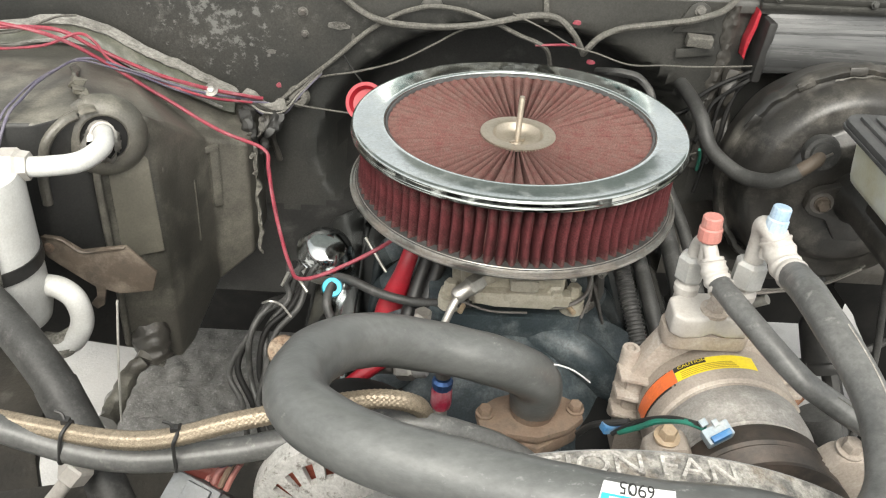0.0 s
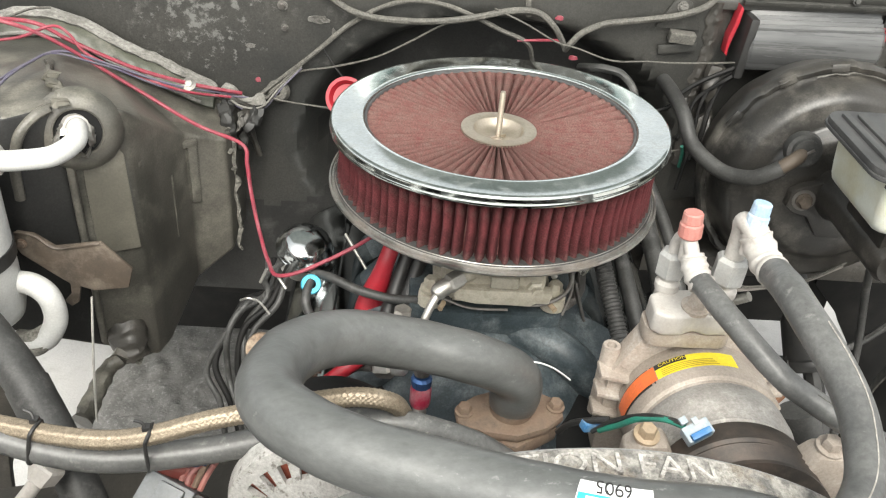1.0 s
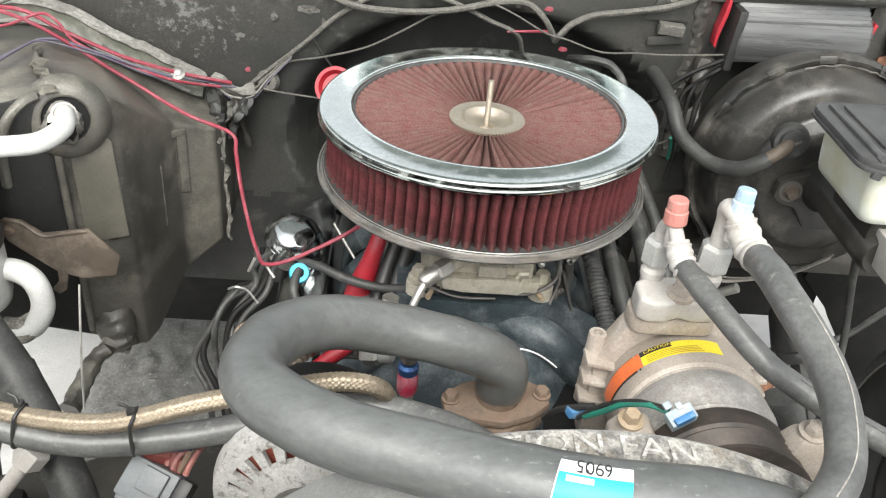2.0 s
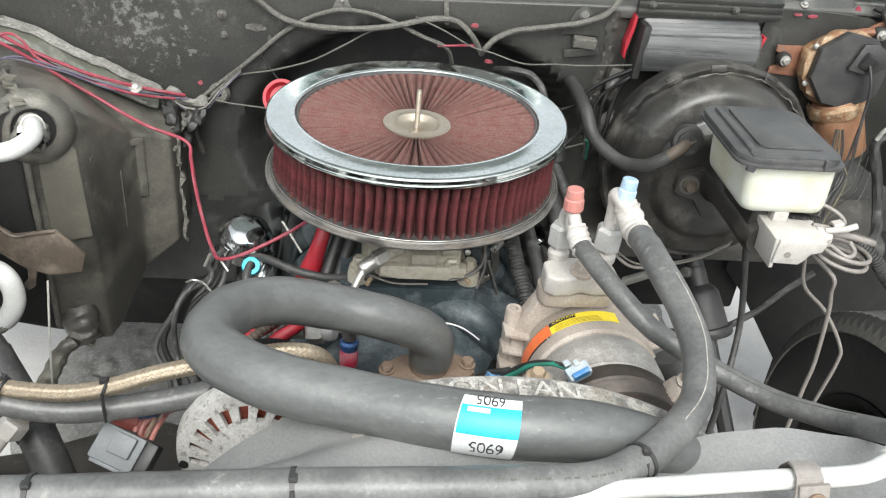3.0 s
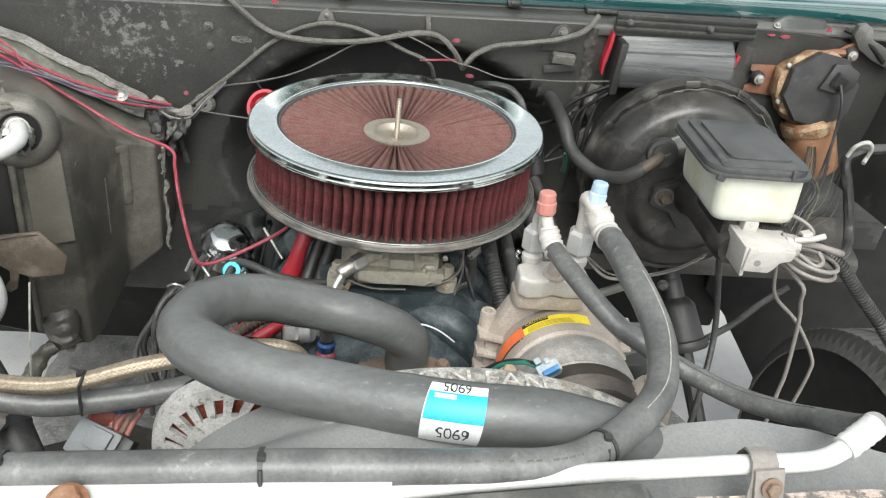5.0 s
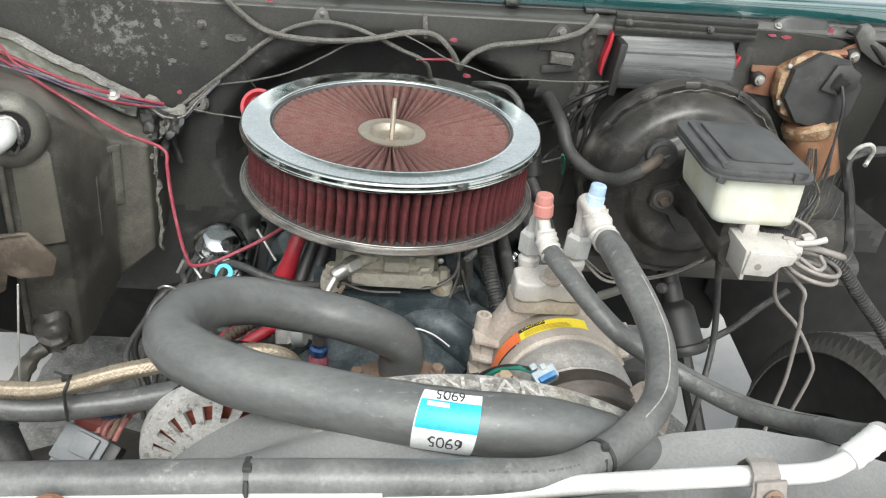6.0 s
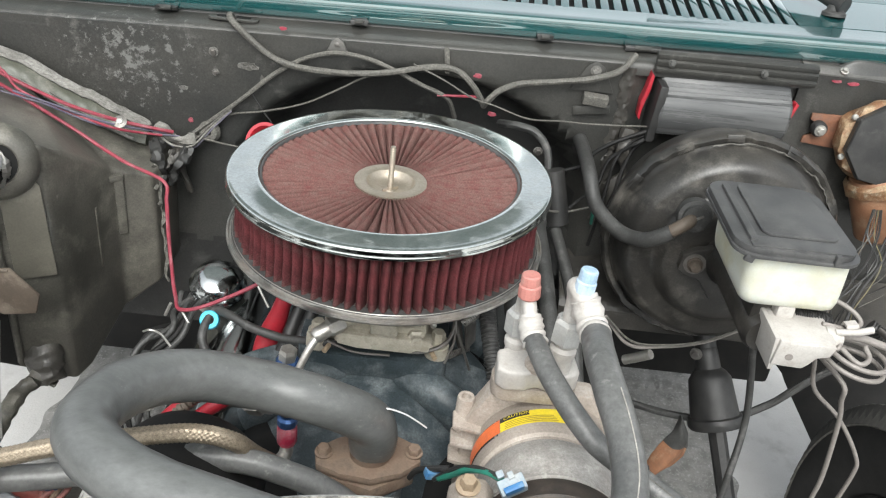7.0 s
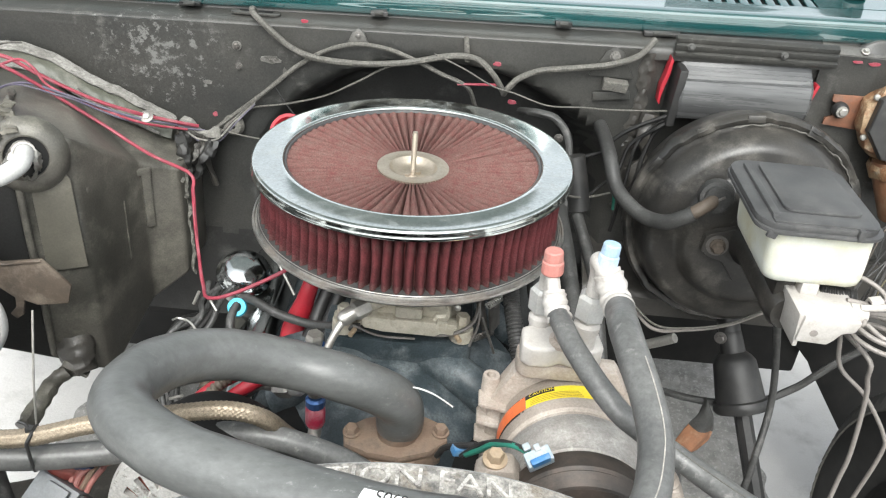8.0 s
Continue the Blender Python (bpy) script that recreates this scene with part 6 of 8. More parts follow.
# ---- compressor ----
comp = thing("compressor", "dusty cast aluminium air conditioning compressor with ribbed pulley", "compressor", at=(0.165, -0.34, 0.92))
CAX = Vector((-0.03, -1, 0.15)).normalized()
CX = axis_pose((0.18, -0.236, 0.938), CAX)
body = part("body", lathe([(0, 0), (0.055, 0), (0.066, 0.006), (0.0685, 0.012), (0.0685, 0.06), (0.0675, 0.064), (0.0645, 0.066), (0.064, 0.069), (0.066, 0.072), (0.066, 0.092), (0.064, 0.1), (0.0625, 0.102), (0.0625, 0.116), (0.058, 0.119), (0.03, 0.12), (0, 0.12)], CX, 80), "cast", comp)
body.data.materials.append(M["cast_grey"])
for f in body.data.polygons:
    if (f.center + body.matrix_basis.translation - Vector((0.18, -0.236, 0.938))).dot(CAX) > 0.071:
        f.material_index = 1
part("pulley", lathe([(0.0000, 0.1220), (0.0639, 0.1220), (0.0659, 0.1250), (0.0659, 0.1440), (0.0633, 0.1460), (0.0633, 0.1480), (0.0654, 0.1495), (0.0623, 0.1520), (0.0654, 0.1545), (0.0623, 0.1570), (0.0654, 0.1595), (0.0623, 0.1620), (0.0654, 0.1645), (0.0623, 0.1670), (0.0659, 0.1695), (0.0659, 0.1730), (0.0566, 0.1750), (0.0000, 0.1750)], CX, 80), "pulley", comp, "dark brown grooved belt pulley")
part("bracket", prism([(-0.066, -0.1), (0.06, -0.1), (0.066, 0.02), (0.05, 0.05), (-0.04, 0.052), (-0.066, 0.0)], -0.012, 0.012, pose(0.165, -0.228, 0.965, 90, 0, 0), 0.005), "cast", comp)
part("boss", lathe([(0, -0.08), (0.009, -0.08), (0.0085, 0.0), (0.0078, 0.002), (0.0045, 0.002), (0.0045, -0.004), (0, -0.004)], pose(0.1, -0.226, 0.987), 24), "cast", comp)
part("boss", lathe([(0, -0.05), (0.009, -0.05), (0.0085, 0.0), (0.0045, 0.002), (0, -0.002)], pose(0.232, -0.236, 0.982), 24), "cast", comp)
for z in (0.966, 0.944, 0.922):
    part("rib", box((0.034, 0.022, 0.0045), pose(0.106, -0.238, z, 0, 12, 0), 0.0015), "cast", comp)
for z in (0.99, 0.97, 0.95):
    part("rib", box((0.03, 0.03, 0.0045), pose(0.236, -0.25, z, 0, -10, 0), 0.0015), "cast", comp)
part("front_lug", prism([(-0.02, -0.05), (0.02, -0.05), (0.018, 0.0), (0.01, 0.012), (-0.01, 0.012), (-0.02, 0)], -0.012, 0.012, pose(0.106, -0.352, 0.992, 90, 0, 0), 0.004), "cast", comp)
part("bolt", hexbolt((0.101, -0.352, 1.004), (0, -0.15, 1), 0.0072, 0.011), "bolt_yellow", comp, "yellow zinc hex bolt")
part("front_lug", prism([(-0.02, -0.05), (0.02, -0.05), (0.018, 0.0), (0.01, 0.012), (-0.01, 0.012), (-0.02, 0)], -0.012, 0.012, pose(0.234, -0.372, 1.008, 90, 0, 0), 0.004), "cast", comp)
part("bolt", hexbolt((0.234, -0.372, 1.02), (0, -0.15, 1), 0.0075, 0.011), "cast", comp)


def band(h0, h1, a0, a1, r):
    """A strip round the compressor body; degrees from its top, towards its left."""
    def f(u, v):
        a = radians(90 + a0 + (a1 - a0) * u)
        x, z = r * math.cos(a), r * math.sin(a)
        c = Vector((0.18, -0.236, 0.938)) + CAX * (h0 + (h1 - h0) * v)
        return c + Vector((x, 0, z))
    return sheet(f, 24, 3)


tag = part("warning_label", band(0.018, 0.042, -16, 92, 0.069), "ink", body, "black edged warning sticker")
part("yellow_field", band(0.0195, 0.0395, -15, 44, 0.0694), "yellow", tag, "yellow sticker field")
part("orange_field", band(0.0195, 0.0395, 44.5, 91, 0.0694), "orange", tag, "orange sticker field")
part("black_field", band(0.0195, 0.0265, 20, 44, 0.0697), "ink", tag)
own = lettering("CAUTION", 0.0058, depth=0.0)
for v in own.verts:
    a = radians(90 + 30 - math.degrees(v.co.x / 0.07))
    c = Vector((0.18, -0.236, 0.938)) + CAX * (0.0228 - v.co.y)
    v.co = c + Vector((0.0701 * math.cos(a), 0, 0.0701 * math.sin(a)))
part("word", own, "yellow", tag, "yellow printed warning word")
for i in range(4):
    part("print_line", band(0.029 + 0.0025 * i, 0.0302 + 0.0025 * i, 2 - i, 40, 0.0697), "print_brown", tag)
man2 = part("manifold_block", prism([(-0.038, -0.012), (-0.03, -0.019), (-0.012, -0.019), (0.0, -0.014), (0.012, -0.019), (0.03, -0.019), (0.038, -0.012), (0.036, 0.012), (0.02, 0.018), (-0.02, 0.018), (-0.036, 0.012)], 0, 0.023, pose(0.157, -0.236, 1.028, 4, 0, 4) @ Matrix.Diagonal((0.98, 1, 1, 1)), 0.004, seg=3), "white", comp, "white corroded aluminium manifold block")
part("gasket_lip", prism(rounded(0.078, 0.036, 0.014), 0, 0.016, pose(0.158, -0.233, 1.01), 0.005), "cast", comp)
part("centre_bolt", hexbolt((0.157, -0.244, 1.049), (0, -0.1, 1), 0.0082, 0.014, 1.5), "cast", man2, "dirty centre bolt")


def fitting(name, base, way, nut_r, pts, tube_r, cap_at, cap_way, cap_mat, cap_r, cap_h, cap_label, ferrule, f_r):
    part("sleeve", lathe([(0, -0.014), (nut_r * 0.9, -0.014), (nut_r * 0.8, -0.002), (nut_r * 0.95, 0.003), (nut_r * 0.95, 0.008), (nut_r * 0.7, 0.011), (nut_r * 0.7, 0.02), (0, 0.02)], axis_pose(base, way), 24), "white", comp)
    part("nut", lathe([(0, 0.014), (nut_r * 0.95, 0.014), (nut_r * 1.12, 0.0165), (nut_r * 1.12, 0.036), (nut_r * 0.9, 0.0395), (0, 0.0395)], axis_pose(base, way), 6), "primer_light", comp, "grey hex nut", smooth=25)
    part("pipe", tube(pts, tube_r, 16, 10), "white", comp)
    part("ferrule", tube(ferrule, f_r, 20, 12, rs=lambda u: f_r * (0.84 if u < 0.1 else 0.96 + 0.06 * math.sin(u * 22)), caps=True), "white", comp, "crimped aluminium ferrule")
    c = axis_pose(cap_at, cap_way)
    part("port", lathe([(0, -0.022), (cap_r * 0.62, -0.022), (cap_r * 0.62, 0.002), (0, 0.002)], c, 16), "white", comp)
    own = lathe([(0, cap_h), (cap_r * 0.76, cap_h), (cap_r * 0.86, cap_h - 0.0012), (cap_r * 0.9, cap_h * 0.62), (cap_r * 0.86, cap_h * 0.58), (cap_r, cap_h * 0.52), (cap_r * 1.03, 0.0015), (cap_r * 0.92, 0), (0, 0)], c, 14)
    part("service_cap", own, cap_mat, comp, cap_label, smooth=20)


fitting("high", (0.1375, -0.2190, 1.0500), (0.0, 0.05, 1), 0.0115, [(0.1375, -0.2170, 1.0860), (0.1372, -0.2190, 1.1000), (0.1380, -0.2260, 1.1100), (0.1395, -0.2360, 1.1120), (0.1416, -0.2480, 1.1030)], 0.0062,
        (0.1386, -0.2350, 1.1160), (-0.05, 0.06, 1), "red_faded", 0.0096, 0.0225, "faded red plastic service cap", [(0.1411, -0.2460, 1.1050), (0.1436, -0.2560, 1.0950), (0.1476, -0.2670, 1.0890)], 0.0112)
fitting("low", (0.1755, -0.2440, 1.0640), (0.05, 0.05, 1), 0.0125, [(0.1775, -0.2420, 1.1000), (0.1775, -0.2420, 1.1250), (0.1745, -0.2460, 1.1390), (0.1755, -0.2550, 1.1420), (0.1815, -0.2640, 1.1350), (0.1875, -0.2680, 1.1270)], 0.0082,
        (0.1785, -0.2580, 1.1400), (0.08, 0.1, 1), "blue_faded", 0.0086, 0.0235, "faded blue plastic service cap", [(0.18, -0.256, 1.138), (0.1845, -0.264, 1.128), (0.188, -0.276, 1.121), (0.1895, -0.29, 1.1215)], 0.0132)
con = part("connector", box((0.022, 0.013, 0.012), pose(0.1345, -0.362, 1.021, 20, -20, 20), 0.0015), "plug_pale", comp, "pale blue-grey clutch coil connector")
part("insert", box((0.0165, 0.005, 0.0095), pose(0.1353, -0.3675, 1.024, 20, -20, 20), 0.001), "blue", con, "blue connector insert")
part("tab", box((0.005, 0.006, 0.003), pose(0.132, -0.3585, 1.029, 20, -20, 20), 0.0008), "plug_pale", con)
part("tab", box((0.006, 0.006, 0.004), pose(0.124, -0.356, 1.026, 20, -20, 20), 0.0008), "plug_pale", con)
part("lead", tube([(0.127, -0.356, 1.02), (0.114, -0.345, 1.016), (0.1, -0.33, 1.0), (0.09, -0.318, 0.98), (0.08, -0.305, 0.96)], 0.0026, 8, 8), "green", comp, "green wire")
part("lead", tube([(0.124, -0.354, 1.022), (0.108, -0.338, 1.012), (0.096, -0.322, 0.994), (0.086, -0.31, 0.975), (0.076, -0.3, 0.953)], 0.0022, 8, 8), "black", comp, "black wire")
wire("clip_lead", [(0.088, -0.3, 0.968), (0.07, -0.29, 0.955), (0.06, -0.28, 0.94), (0.055, -0.27, 0.92)], 0.003, "black", "short black lead ending at the blue clip", "wire")
tagged(part("blue_clip", box((0.018, 0.01, 0.008), pose(0.076, -0.292, 0.952, 0, 15, 20), 0.002), "blue"), "small blue plastic wire clip", "clip")

# ---- thermostat housing ----
th = thing("thermostat_housing", "rusted iron thermostat housing with two bolts", "thermostat housing", at=(0.014, -0.243, 0.9))
part("flange", prism([(-0.052, -0.012), (-0.03, -0.024), (0.0, -0.032), (0.03, -0.024), (0.05, -0.01), (0.05, 0.012), (0.03, 0.026), (0.0, 0.032), (-0.03, 0.024), (-0.052, 0.01)], 0.907, 0.917, pose(0.014, -0.243, 0, 0, 0, 8), 0.004), "rust", th)
part("lower_flange", prism([(-0.046, -0.016), (0.0, -0.036), (0.044, -0.014), (0.044, 0.016), (0.0, 0.034), (-0.046, 0.014)], 0.889, 0.906, pose(0.014, -0.243, 0, 0, 0, 8), 0.004), "rust", th, "dusty lower casting")
part("neck", tube([(0.015, -0.24, 0.91), (0.0145, -0.243, 0.94)], 0.0205, 24, 4), "rust", th)
for x, y in ((-0.03, -0.247), (0.057, -0.236)):
    part("bolt", hexbolt((x, y, 0.917), (0, -0.05, 1), 0.007, 0.009, 1.25), "rust", th, "rusty hex bolt")
wire("timing_strip", [(0.02, -0.25, 0.984), (0.03, -0.247, 0.982), (0.044, -0.243, 0.974), (0.056, -0.239, 0.963), (0.066, -0.235, 0.952)], 0.0008, "label", "thin bright graduated metal strip", "strip")

# ---- intake manifold, engine ----
man = thing("intake_manifold", "blue-black painted cast iron intake manifold", "intake manifold", at=(0, 0, 0.8))
part("crossover", sheet(lambda u, v: ((u - 0.5) * (0.2 + 0.12 * v), -0.25 + 0.2 * (1 - (1 - v) ** 1.6) * 1.0, 0.86 + 0.055 * v - 0.09 * abs(u - 0.5) ** 1.7 * 2 + 0.006 * noise.noise(Vector((u * 7, v * 7, 0)))), 24, 20, thick=0.06), "manifold", man)
for s in (-1, 1):
    for y in (-0.11, -0.03, 0.05, 0.13):
        part("runner", tube([(0.03 * s, y * 0.7, 0.885), (0.09 * s, y, 0.875), (0.14 * s, y * 1.1, 0.82), (0.17 * s, y * 1.15, 0.76)], 0.022, 14, 6), "manifold", man)
part("carb_pad", prism(rounded(0.17, 0.2, 0.02), 0.89, 0.918, pose(0, 0.0, 0), 0.005), "manifold", man)
part("water_neck", tube([(0.014, -0.243, 0.78), (0.014, -0.24, 0.885)], 0.035, 20, 6), "manifold", man)
eng = thing("engine_block", "grimy black V8 engine block between the wheels", "engine", at=(0, 0, 0.45))
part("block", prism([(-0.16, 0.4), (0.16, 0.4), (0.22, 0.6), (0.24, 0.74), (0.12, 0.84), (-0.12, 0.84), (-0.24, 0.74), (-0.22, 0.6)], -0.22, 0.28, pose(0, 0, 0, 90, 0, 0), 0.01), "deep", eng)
part("front_cover", box((0.26, 0.04, 0.36), pose(0.0, -0.3, 0.68), 0.015), "manifold", eng)
part("water_pump", lathe([(0, 0), (0.07, 0), (0.06, 0.05), (0.03, 0.07), (0, 0.09)], axis_pose((0.02, -0.3, 0.8), (0, -1, 0)), 28), "manifold", eng)
for s, lbl in ((-1, "chrome valve cover"), (1, "chrome valve cover")):
    vc = thing("valve_cover", "dusty chrome valve cover with grimy edges", "valve cover", "valve covers", at=(0.2 * s, 0.02, 0.84))
    m = pose(0.172 * s, 0.0, 0.795, 0, 30 * s, 0)
    own = bmesh.new()
    rows = []
    for yy, kk in ((-0.232, 0.0), (-0.231, 0.55), (-0.226, 0.82), (-0.215, 0.95), (-0.2, 1.0), (0.2, 1.0), (0.215, 0.95), (0.226, 0.82), (0.231, 0.55), (0.232, 0.0)):
        rows.append([own.verts.new(m @ Vector((-0.052 * (1 if q == 0 else -1 if q == 16 else math.copysign(abs(math.cos(math.pi * q / 16)) ** 0.7, math.cos(math.pi * q / 16))), yy, 0.064 * kk * math.sin(math.pi * q / 16) ** 0.6))) for q in range(17)])
    for ra, rb in zip(rows[:-1], rows[1:]):
        for q in range(16):
            own.faces.new((ra[q], ra[q + 1], rb[q + 1], rb[q]))
    bmesh.ops.recalc_face_normals(own, faces=own.faces)
    part("shell", own, "chrome_smooth", vc)
    part("flange", prism(rounded(0.116, 0.474, 0.02), -0.006, 0.002, m, 0.002), "rubber_dark", vc)
    for yy in (-0.14, 0.12):
        part("bolt", hexbolt(m @ Vector((0.0, yy, 0.063)), m.to_3x3() @ Vector((0, 0, 1)), 0.006, 0.01), "chrome", vc)
bre = thing("oil_breather", "round chrome oil breather on the valve cover", "breather", at=(-0.22, 0.085, 0.85))
BRM = axis_pose((-0.2165, 0.066, 0.874), (0.2, -0.32, 1)) @ Matrix.Scale(0.94, 4)
part("dome", lathe([(0.037, 0.0), (0.039, 0.003), (0.039, 0.006), (0.0365, 0.0085), (0.035, 0.012), (0.033, 0.018), (0.027, 0.0245), (0.018, 0.0285), (0.008, 0.03), (0, 0.0302)], BRM, 56), "chrome_smooth", bre, "polished chrome dome")
part("stem", lathe([(0, -0.03), (0.03, -0.03), (0.032, 0.0), (0.037, 0.0), (0, 0.001)], BRM, 28), "chrome_dusty", bre)
dc = thing("red_filler_cap", "bright red plastic filler cap behind the air cleaner", "cap", at=(-0.2, 0.15, 1.03))
RCX = axis_pose((-0.172, 0.166, 1.038), (-0.2, -0.8, 0.55)) @ Matrix.Scale(0.74, 4)
part("cup", lathe([(0.0, 0.0), (0.02, 0.0), (0.026, 0.004), (0.03, 0.014), (0.034, 0.016), (0.034, 0.02), (0.028, 0.02), (0.024, 0.008), (0.0, 0.006)], RCX, 36), "red", dc)
part("tube", tube([(-0.171, 0.168, 1.037), (-0.17, 0.19, 0.98), (-0.165, 0.2, 0.88)], 0.012, 14, 6), "black", dc, "black filler tube")

# ---- carburettor ----
carb = thing("carburetor", "tarnished zinc carburetor under the air cleaner", "carburetor", at=(0, 0, 0.92))
part("throttle_body", prism(rounded(0.128, 0.16, 0.02), 0.918, 0.94, pose(0.005, 0.0, 0), 0.003), "zinc", carb)
part("main_body", prism(rounded(0.112, 0.15, 0.015), 0.938, 0.985, pose(0.005, -0.005, 0), 0.004), "zinc", carb)
part("air_horn", lathe([(0, 0), (0.066, 0), (0.066, 0.03), (0, 0.03)], pose(0, 0, 0.985), 40), "zinc", carb)
bowl = part("front_bowl", prism([(-0.04, -0.028), (0.04, -0.028), (0.046, -0.02), (0.046, 0.012), (0.03, 0.026), (-0.03, 0.026), (-0.046, 0.012), (-0.046, -0.02)], 0, 0.022, pose(0.012, -0.078, 0.962, 90, 0, 0), 0.005), "zinc", carb, "float bowl cover")
part("pad", box((0.03, 0.02, 0.014), pose(0.012, -0.108, 0.972), 0.003), "zinc", bowl)
part("side_boss", box((0.022, 0.012, 0.009), pose(-0.022, -0.104, 0.976), 0.003), "zinc", bowl)
part("side_boss", box((0.018, 0.012, 0.009), pose(0.042, -0.104, 0.977), 0.003), "zinc", bowl)
part("lower_plate", prism([(-0.05, -0.006), (-0.028, -0.01), (0.03, -0.01), (0.036, -0.006), (0.05, -0.006), (0.052, 0.008), (-0.052, 0.008)], 0, 0.014, pose(0.012, -0.098, 0.95, 90, 0, 0), 0.002), "zinc", bowl)
part("screw", hexbolt((-0.026, -0.1, 0.972), (0, -1, 0), 0.004, 0.004), "zinc", bowl)
part("screw", hexbolt((0.05, -0.1, 0.972), (0, -1, 0), 0.004, 0.004), "zinc", bowl)
part("flange_lip", box((0.11, 0.02, 0.01), pose(0.012, -0.088, 0.94), 0.003), "zinc", carb)
for x, y in ((-0.062, -0.085), (0.072, -0.082)):
    part("corner_stud", hexbolt((x, y, 0.936), (0, 0, 1), 0.008, 0.016), "zinc", carb)
    part("lug", lathe([(0, 0), (0.014, 0), (0.013, 0.014), (0, 0.016)], pose(x, y, 0.92), 18), "zinc", carb)
part("linkage", tube([(0.02, -0.1, 0.935), (0.055, -0.104, 0.938), (0.082, -0.095, 0.95), (0.09, -0.07, 0.965)], 0.0022, 8, 6), "steel_dark", carb, "thin steel linkage rod")
part("lever", prism([(-0.006, -0.03), (0.006, -0.03), (0.01, 0.02), (0.0, 0.03), (-0.01, 0.02)], -0.0015, 0.0015, pose(0.092, -0.06, 0.95, 75, 0, 70), 0.0005), "steel_dark", carb, "steel throttle lever")
part("lever", prism([(-0.005, -0.035), (0.005, -0.035), (0.009, 0.025), (-0.009, 0.025)], -0.0015, 0.0015, pose(0.1, -0.075, 0.93, 70, 0, 100), 0.0005), "steel_dark", carb, "steel throttle lever")
part("choke_pod", lathe([(0, 0), (0.018, 0), (0.018, 0.02), (0.014, 0.026), (0, 0.026)], axis_pose((0.075, -0.03, 0.97), (1, -0.2, 0)), 24), "black", carb)
part("return_spring", tube([(0.105, -0.06, 0.96), (0.11, -0.03, 0.93), (0.115, 0.0, 0.9)], 0.004, 8, 40, rs=lambda u: 0.004 + 0.0012 * math.sin(u * 2 * math.pi * 16)), "steel_dark", carb)
fuel = thing("fuel_fitting", "bright steel fuel line fitting on the carburetor", "fuel line", at=(-0.044, -0.12, 0.965))
part("nut", lathe([(0, -0.004), (0.009, -0.004), (0.0105, 0.0), (0.0105, 0.012), (0.008, 0.016), (0, 0.016)], axis_pose((-0.036, -0.112, 0.972), (-0.7, -0.55, -0.15)), 6), "steel", fuel, smooth=20)
part("collar", lathe([(0, 0), (0.0085, 0), (0.0085, 0.014), (0.006, 0.018), (0, 0.018)], axis_pose((-0.047, -0.121, 0.97), (-0.75, -0.55, -0.35)), 18), "steel", fuel)
part("line", tube([(-0.05, -0.124, 0.969), (-0.06, -0.134, 0.96), (-0.072, -0.15, 0.935), (-0.08, -0.165, 0.9)], 0.0042, 12, 6), "steel", fuel, "bright steel line")
part("inlet", tube([(-0.036, -0.112, 0.972), (-0.01, -0.095, 0.975)], 0.0075, 14, 4), "zinc", fuel)


def coil_spring(p, q, r, turns, wire_r=0.0008):
    p, q = Vector(p), Vector(q)
    m = axis_pose(p, q - p)
    n = turns * 10
    return tube([m @ Vector((r * math.cos(2 * math.pi * i / 10), r * math.sin(2 * math.pi * i / 10), (q - p).length * i / n)) for i in range(n + 1)], wire_r, 5, smooth_path=False)


part("spring", coil_spring((0.098, -0.08, 0.965), (0.13, -0.02, 0.95), 0.0035, 14), "steel", carb, "thin steel return spring")
part("spring", coil_spring((0.085, -0.09, 0.925), (0.11, -0.04, 0.9), 0.0032, 12), "steel_dark", carb, "thin steel return spring")
part("cable_bracket", prism([(-0.012, -0.03), (0.012, -0.03), (0.014, 0.015), (0.02, 0.03), (-0.008, 0.034), (-0.014, 0.01)], -0.0012, 0.0012, pose(0.108, -0.045, 0.94, 82, 0, 65), 0.0004), "steel_dark", carb, "bent throttle cable bracket")
part("rod", tube([(0.082, -0.095, 0.918), (0.09, -0.085, 0.945), (0.088, -0.07, 0.975)], 0.0016, 7, 5), "steel_dark", carb)
part("rod", tube([(-0.05, -0.098, 0.935), (-0.02, -0.106, 0.93), (0.02, -0.107, 0.931)], 0.0015, 7, 5), "steel_dark", carb)
for sx, sz in ((-0.034, 0.985), (0.0, 0.988), (0.032, 0.986), (0.058, 0.98), (-0.034, 0.948), (0.034, 0.947)):
    part("screw", lathe([(0, 0), (0.0036, 0), (0.0036, 0.002), (0.002, 0.0032), (0, 0.0034)], axis_pose((0.012 + sx * 0.9, -0.1, sz - 0.006), (0, -1, 0.2)), 10), "steel", bowl)
part("fuel_boss", lathe([(0, 0), (0.011, 0), (0.011, 0.006), (0.008, 0.008), (0.008, 0.014), (0, 0.014)], axis_pose((0.046, -0.098, 0.955), (0.2, -1, 0)), 6), "zinc", carb, smooth=20)
part("vacuum_nipple", tube([(0.062, -0.09, 0.935), (0.07, -0.108, 0.934)], 0.003, 8, 3), "bolt_yellow", carb, "brass vacuum nipple")
part("vacuum_nipple", tube([(-0.045, -0.09, 0.93), (-0.052, -0.108, 0.928)], 0.003, 8, 3), "bolt_yellow", carb, "brass vacuum nipple")

